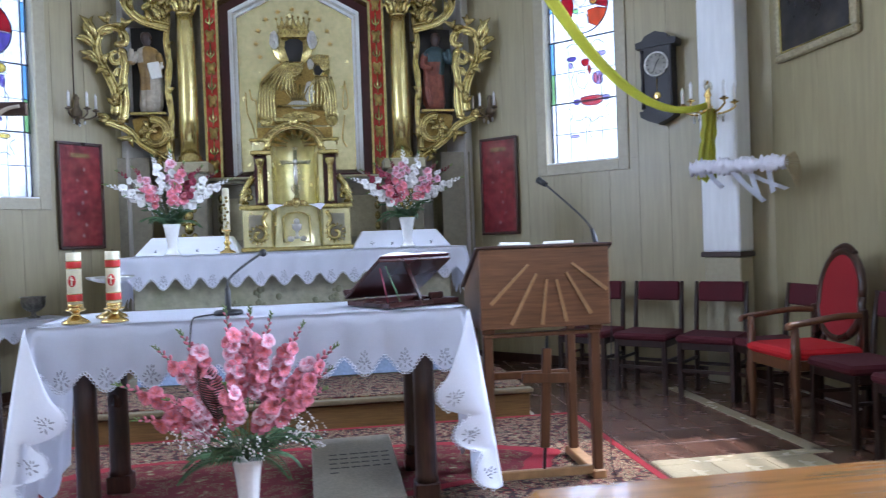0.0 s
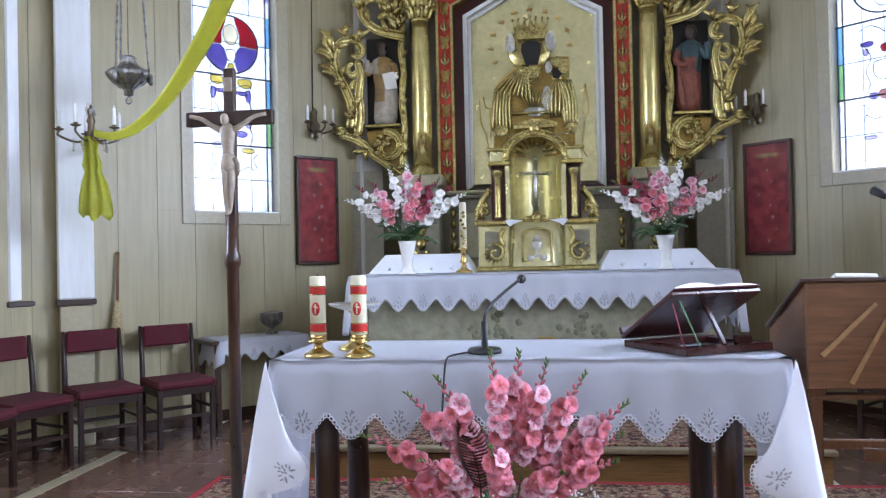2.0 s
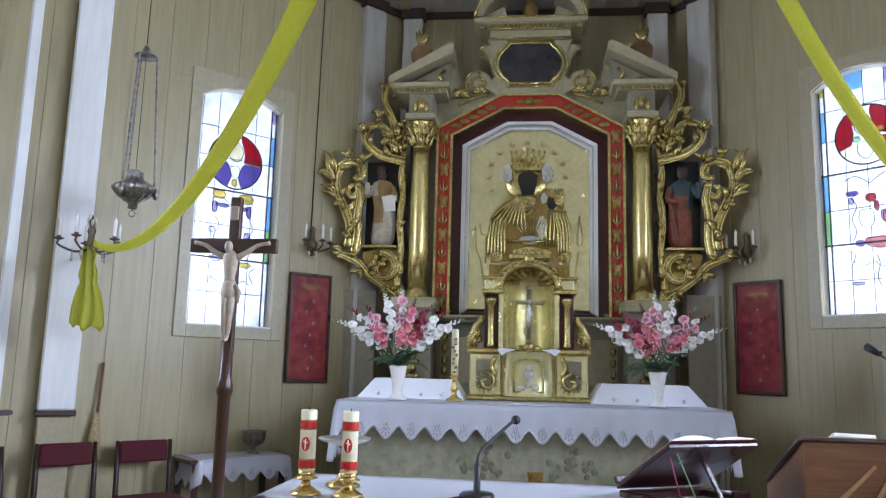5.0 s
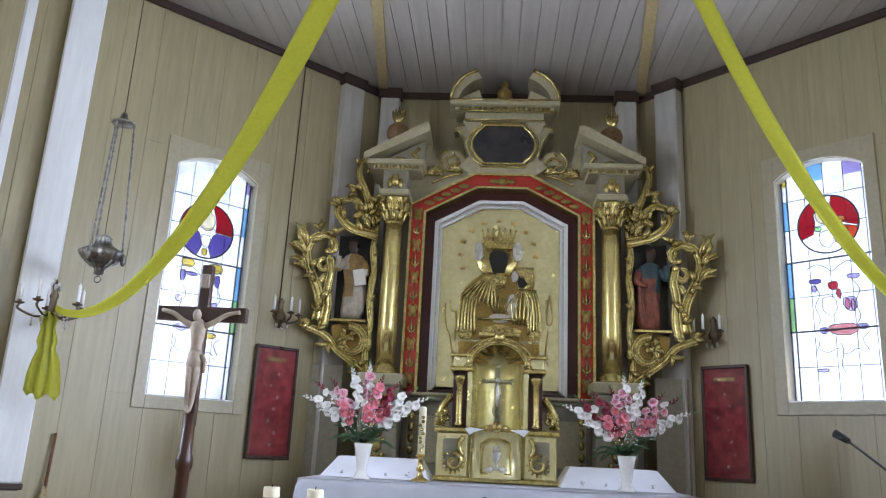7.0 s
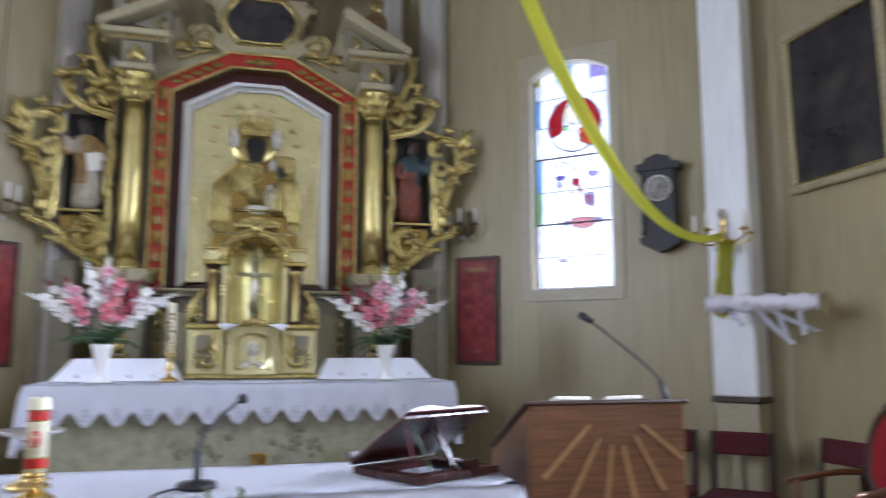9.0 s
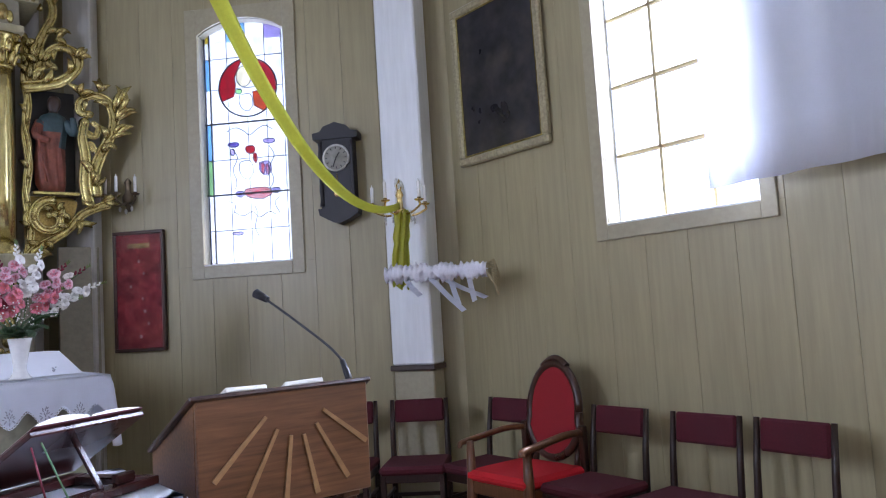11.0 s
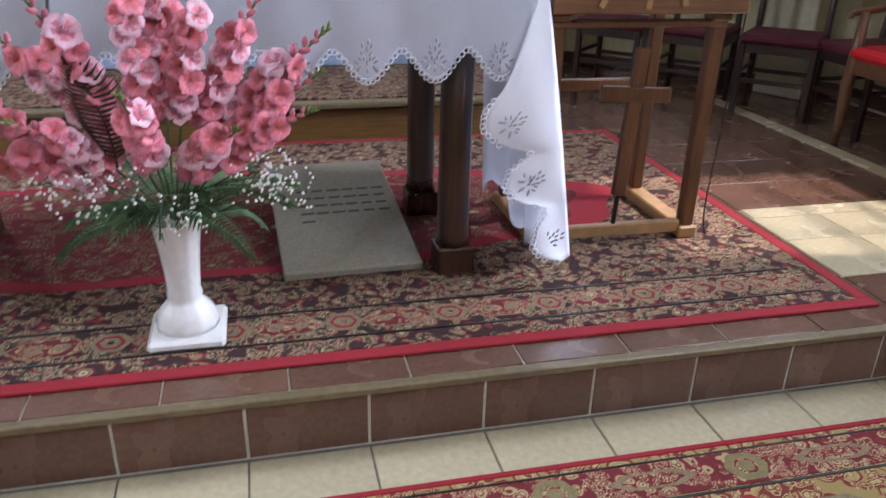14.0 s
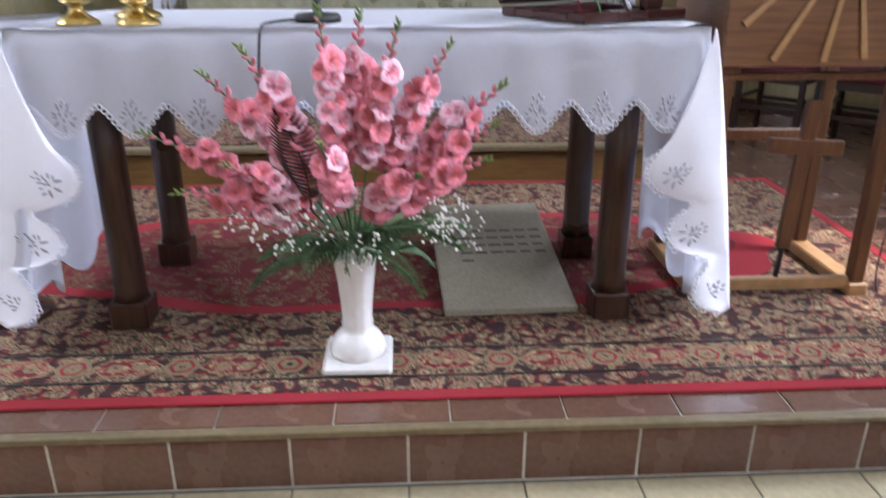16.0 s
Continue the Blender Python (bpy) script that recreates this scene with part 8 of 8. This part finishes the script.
def ribbon(a, b, sag, w0, w1, label, face):
    a, b = Vector(a), Vector(b)
    t = thing("satin_ribbon", label, "ribbon")
    bm = bmesh.new()
    n = 60
    rows = []
    flat = (b - a)
    flat.z = 0
    side = Vector((0, 0, 1)).cross(flat.normalized())
    for i in range(n + 1):
        s = i / n
        p = a + (b - a) * s
        p.z -= 4 * sag * s * (1 - s)
        w = (w0 + (w1 - w0) * min(1, s * 1.6)) / 2
        d = (b - a) + Vector((0, 0, -4 * sag * (1 - 2 * s)))
        v = d.cross(face + Vector((0, 0, 0.35 * math.sin(s * 7)))).normalized()
        rows.append([bm.verts.new(p + v * w * k + side * 0.006 * (1 - k * k) * math.sin(s * 14)) for k in (-1, -0.5, 0, 0.5, 1)])
    for p, q in zip(rows, rows[1:]):
        for k in range(4):
            bm.faces.new((p[k], p[k + 1], q[k + 1], q[k])).smooth = True
    bmesh.ops.solidify(bm, geom=bm.faces, thickness=0.0015)
    part("satin", bm, SATIN, t)
    return t


ribbon((-2.95, 4.50, 2.20), (0.0, 2.0, CEILING), 1.0, 0.05, 0.11, "long yellow satin ribbon swung up to the ceiling", Vector((-0.4, 1, 0.3)))
ribbon((3.17, 4.52, 2.20), (0.36, 2.9, CEILING), 0.97, 0.05, 0.085, "long yellow satin ribbon swung up to the ceiling", Vector((0.4, 1, 0.3)))

# white gauze bundle with ribbons by the post
gz = thing("gauze_bundle", "white lace gauze bundle with hanging ribbons", "decoration")
ga, gb = Vector((3.04, 4.56, 1.715)), Vector((3.47, 3.98, 1.70))
gd = (gb - ga).normalized()
gs = gd.cross(Vector((0, 0, 1)))
bm = bmesh.new()
rows = []
for i in range(61):
    q = i / 60
    r = 0.036 + 0.016 * math.sin(q * 13) ** 2 + 0.009 * math.sin(i * 2.1) + 0.010 * noise.noise(Vector((i * 0.5, 3, 0)))
    rows.append([bm.verts.new(ga.lerp(gb, q) + gs * r * 0.8 * math.cos(math.tau * k / 16) + Vector((0, 0, r * 1.15 * math.sin(math.tau * k / 16) + 0.030 * noise.noise(Vector((i * 0.45, k * 0.9, 1)))))) for k in range(16)])
for a, b in zip(rows, rows[1:]):
    for k in range(16):
        bm.faces.new((a[k], a[(k + 1) % 16], b[(k + 1) % 16], b[k])).smooth = True
part("gauze", bm, GAUZE, gz)
bm = bmesh.new()
for k in range(26):
    a = math.tau * k / 26
    o = gb + gs * 0.03 * math.cos(a) + Vector((0, 0, 0.04 * math.sin(a)))
    tube(bm, [o, o + gd * 0.05 + gs * 0.05 * math.cos(a) + Vector((0, 0, 0.05 * math.sin(a) - 0.02)), o + gd * 0.07 + gs * 0.06 * math.cos(a) + Vector((0, 0, 0.05 * math.sin(a) - 0.09))], [0.004, 0.003, 0.001], 4)
part("fringe", bm, STRAW, gz, "frayed straw end")
for k, (px, py, dz, dx) in enumerate(((3.1, 4.46, 0.16, 0.10), (3.2, 4.32, 0.28, 0.20), (3.3, 4.19, 0.24, 0.05), (3.38, 4.08, 0.22, 0.03), (3.22, 4.30, 0.20, 0.30))):
    bm = bmesh.new()
    rows = []
    for i in range(9):
        q = i / 8
        p = Vector((px + dx * q, py - dx * q * 0.8, 1.71 - dz * q))
        rows.append([bm.verts.new(p + Vector((0.012 * s, -0.012 * s, 0.008 * s + 0.004 * math.sin(i)))) for s in (-1, 1)])
    for a, b in zip(rows, rows[1:]):
        bm.faces.new((a[0], a[1], b[1], b[0])).smooth = True
    bmesh.ops.solidify(bm, geom=bm.faces, thickness=0.001)
    part("ribbon_tail", bm, LINEN, gz, "thin white ribbon")
bm = bmesh.new()
tube(bm, [(3.28, 4.24, 1.71), (3.52, 4.62, 1.74)], 0.008, 6)
part("rod", bm, IRON, gz)

# ---- clock ----
DIAL = surface("yellowed_clock_dial", (0.36, 0.35, 0.31), 0.25, vary=0.15, grain=20, coat=0.5)
ck = thing("wall_clock", "black carved pendulum wall clock with pale dial", "clock", M_NE)
u = (3.12 - CR0.x) * math.sqrt(2) + 0.07
part("case", boxed(u - 0.135, u + 0.135, -0.13, -0.008, 2.27, 2.83, 0.008), CLOCK_CASE, ck)
bm = bmesh.new()
prism(bm, [(u - 0.175, 2.82), (u + 0.175, 2.82), (u + 0.18, 2.87), (u + 0.12, 2.88), (u + 0.09, 2.92), (u + 0.04, 2.935), (u, 2.95), (u - 0.04, 2.935), (u - 0.09, 2.92), (u - 0.12, 2.88), (u - 0.18, 2.87)], -0.15, -0.008)
part("crest", bm, CLOCK_CASE, ck)
bm = bmesh.new()
prism(bm, [(u - 0.16, 2.28), (u + 0.16, 2.28), (u + 0.15, 2.23), (u + 0.08, 2.19), (u, 2.16), (u - 0.08, 2.19), (u - 0.15, 2.23)], -0.14, -0.008)
part("base", bm, CLOCK_CASE, ck)
for s in (-1, 1):
    bm = bmesh.new()
    lathe(bm, [(0.018, 2.30), (0.012, 2.36), (0.018, 2.42), (0.012, 2.55), (0.018, 2.68), (0.012, 2.76), (0.018, 2.80)], 10, (u + s * 0.125, -0.135, 0))
    part("half_column", bm, CLOCK_CASE, ck)
bm = bmesh.new()
lathe(bm, [(0.0, 0.0), (0.098, 0.0), (0.095, 0.008), (0.0, 0.008)], 32, (0, 0, 0), pose(u, -0.131, 2.67, 90, 0, 0))
part("dial", bm, DIAL, ck, "pale dial")
bm = bmesh.new()
tube(bm, [(u + 0.10 * math.cos(math.tau * k / 32), -0.138, 2.67 + 0.10 * math.sin(math.tau * k / 32)) for k in range(33)], 0.008, 6)
part("bezel", bm, SILVER, ck)
for a, l in ((35, 0.05), (200, 0.075)):
    part("clock_pointer", boxed(-0.004, 0.004, -0.003, 0.0, 0.0, l, 0, pose(u, -0.141, 2.67, 0, a, 0)), BLACK, ck)
for k in range(12):
    a = math.tau * k / 12
    part("hour_mark", boxed(-0.003, 0.003, -0.002, 0.0, 0.068, 0.085, 0, pose(u, -0.140, 2.67, 0, math.degrees(a), 0)), BLACK, ck)
bm = bmesh.new()
tube(bm, [(u, -0.132, 2.55), (u, -0.132, 2.42)], 0.004, 5)
ball(bm, (u, -0.134, 2.40), 0.035, (1, 0.2, 1), 14)
part("pendulum", bm, BRASS, ck)

# ---- painting on the side wall ----
PALE_GILT = surface("worn_pale_gilding", (0.46, 0.40, 0.25), 0.4, metal=0.35, vary=0.2, grain=50)
pt = thing("painting", "dark old painting in a gilded frame on the wall", "painting", M_E @ pose(0, 0, 2.51, 0.8, 0, 0))
a0, a1, h = 4.66 - 4.516, 4.66 - 3.592, 1.20
part("canvas", boxed(a0 + 0.05, a1 - 0.05, -0.04, -0.02, 0.05, h - 0.05, 0.002), PAINT_DARK, pt)
for x0, x1, z0, z1 in ((a0, a1, 0, 0.06), (a0, a1, h - 0.06, h), (a0, a0 + 0.06, 0.06, h - 0.06), (a1 - 0.06, a1, 0.06, h - 0.06)):
    part("frame", boxed(x0, x1, -0.065, -0.015, z0, z1, 0.012), PALE_GILT, pt)
for x0, x1, z0, z1 in ((a0 + 0.06, a1 - 0.06, 0.06, 0.075), (a0 + 0.06, a1 - 0.06, h - 0.075, h - 0.06), (a0 + 0.06, a0 + 0.075, 0.075, h - 0.075), (a1 - 0.075, a1 - 0.06, 0.075, h - 0.075)):
    part("slip", boxed(x0, x1, -0.05, -0.03, z0, z1, 0.003), GOLD, pt)

# ---- white stand-in panel by the nave window ----
# stands in for an unclear bright shape; cloth, pole and hooks are made up
bn = thing("cloth_banner", "plain white panel standing in for an unclear bright shape beside the nave window", "banner", M_E)
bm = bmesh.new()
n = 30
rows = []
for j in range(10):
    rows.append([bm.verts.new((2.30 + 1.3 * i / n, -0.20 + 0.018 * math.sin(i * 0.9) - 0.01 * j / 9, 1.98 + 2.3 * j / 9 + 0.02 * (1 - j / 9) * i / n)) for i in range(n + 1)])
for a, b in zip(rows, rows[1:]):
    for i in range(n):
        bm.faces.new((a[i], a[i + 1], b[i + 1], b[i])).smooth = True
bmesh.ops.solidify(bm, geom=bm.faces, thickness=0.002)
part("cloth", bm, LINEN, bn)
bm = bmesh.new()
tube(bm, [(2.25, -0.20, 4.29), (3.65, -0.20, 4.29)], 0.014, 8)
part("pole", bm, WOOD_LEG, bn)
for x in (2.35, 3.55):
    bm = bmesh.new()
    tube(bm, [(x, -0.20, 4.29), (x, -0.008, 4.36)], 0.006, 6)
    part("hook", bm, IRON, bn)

# ---- side table with bowl, broom ----
st = thing("side_table", "small dark side table against the wall", "table", M_NW)
part("tabletop", boxed(1.44, 2.27, -0.44, -0.03, 0.67, 0.70, 0.005), WOOD_DARK, st)
for x in (1.50, 2.21):
    for y in (-0.40, -0.07):
        part("leg", boxed(x - 0.02, x + 0.02, y - 0.02, y + 0.02, 0, 0.67, 0.004), WOOD_DARK, st)
sc = cloth_cover("side_cloth", "white linen cloth with pointed cutwork edge on a side table", 1.50, 2.26, -0.455, -0.03, 0.703, 0.16, 0.22, 0.15, 0.06, 0.02, (0.03, 0.1), 8)
sc.matrix_basis = M_NW
bw = thing("bowl", "dark silver footed bowl on the side table", "bowl", M_NW)
bm = bmesh.new()
lathe(bm, [(0.05, 0.708), (0.05, 0.715), (0.02, 0.73), (0.018, 0.755), (0.05, 0.77), (0.085, 0.80), (0.095, 0.84), (0.09, 0.87), (0.102, 0.885), (0.094, 0.885), (0.08, 0.84), (0.05, 0.79)], 24, (2.03, -0.24, 0))
part("body", bm, OLD_SILVER, bw)
br = thing("broom", "straw broom with a wooden stick hung on the wall", "broom", M_NW)
bm = bmesh.new()
tube(bm, [(0.86, -0.06, 0.98), (0.88, -0.04, 1.40)], 0.011, 8)
part("stick", bm, WOOD_MID, br)
bm = bmesh.new()
tube(bm, [(0.86, -0.06, 1.04), (0.857, -0.062, 0.95), (0.85, -0.07, 0.70)], [0.014, 0.03, 0.06], 12, 0.5)
part("bristles", bm, STRAW, br)
bm = bmesh.new()
tube(bm, [(0.88, -0.045, 1.385), (0.88, -0.005, 1.39)], 0.005, 6)
part("hook", bm, IRON, br)

# altar candlestick
ac = thing("candlestick", "ornate brass candlestick with a decorated candle on the altar", "candlestick", pose(-0.53, 5.20, 1.193))
bm = bmesh.new()
lathe(bm, [(0.065, 0.0), (0.06, 0.012), (0.025, 0.03), (0.016, 0.06), (0.03, 0.08), (0.016, 0.10), (0.02, 0.16), (0.035, 0.17), (0.04, 0.18), (0.02, 0.185)], 20, (0, 0, 0))
part("stick", bm, BRASS, ac)
bm = bmesh.new()
lathe(bm, [(0.026, 0.18), (0.026, 0.50), (0.02, 0.51), (0.0, 0.512)], 18, (0, 0, 0))
part("candle", bm, WAX, ac)
bm = bmesh.new()
for k in range(9):
    ball(bm, (0.012 * math.sin(k * 1.9), -0.026, 0.21 + 0.028 * k), 0.012, (1.2, 0.5, 1.0), 6)
part("candle_relief", bm, GOLD, ac, "gold relief on the candle")

# ---- floor tiles ----
def tile_mesh(name, w, d, h, material):
    return mesh_of(name, boxed(-w / 2, w / 2, -d / 2, d / 2, -h, 0, 0.002), material)


T = 0.30
X0 = -0.271
tile_b = tile_mesh("tile_brown", T - 0.005, T - 0.005, 0.006, TILE_BROWN)
tile_c = tile_mesh("tile_cream", T - 0.005, T - 0.005, 0.006, TILE_CREAM)
riser = mesh_of("tile_riser", boxed(-T / 2 + 0.004, T / 2 - 0.004, 0.0005, 0.004, LOW + 0.003, -0.022, 0.001), TILE_BROWN)
i0, i1 = -12, 13
for i in range(i0, i1):
    ob = new("riser_tile", riser)
    ob.parent = platform
    ob.location = (X0 + (i + 0.5) * T, STEP_Y + 0.008, 0)
part("nosing", boxed(SIDE_L, SIDE_R, STEP_Y - 0.005, STEP_Y + 0.026, -0.018, 0.002, 0.003), NOSING, platform, "pale yellow step nosing")


def inside(x, y):
    return y < 6.9 and x + y < DIAG_R + 0.1 and y - x < DIAG_L + 0.1


for j in range(17):
    y = STEP_Y + 0.03 + (j + 0.5) * T
    for i in range(i0, i1):
        x = X0 + 0.11 + (i + 0.5) * T
        if not inside(x, y):
            continue
        if abs(x) < 1.6 and y > 2.5:
            continue
        pale = j in (1, 2) and 1.95 < abs(x) < 2.95
        ob = new("floor_tile", tile_c if pale else tile_b)
        ob.parent = platform
        ob.location = (x, y, 0.0)
for j in range(4):
    for i in range(i0, i1):
        ob = new("floor_tile", tile_c)
        ob.parent = nave_floor
        ob.location = (X0 + (i + 0.5) * T + 0.003 * (j % 2), STEP_Y - (j + 0.5) * T, LOW)

for x0, x1, y0, y1 in ((2.86, 2.96, 2.9, 4.75), (-2.96, -2.86, 2.9, 4.75), (1.95, 2.96, 2.84, 2.93), (-2.96, -1.95, 2.84, 2.93)):
    part("pale_strip", boxed(x0, x1, y0, y1, -0.004, 0.003, 0.001), TILE_CREAM, platform, "narrow cream tile strip")

bm = bmesh.new()
tube(bm, [(uL + 0.45, -0.012, 2.66), (uL + 0.47, -0.012, CEILING - 0.08)], 0.005, 5)
tagged(part("lamp_cable", bm, WOOD_DARK), "thin dark cable running up the wall", "cable").matrix_basis = M_NW
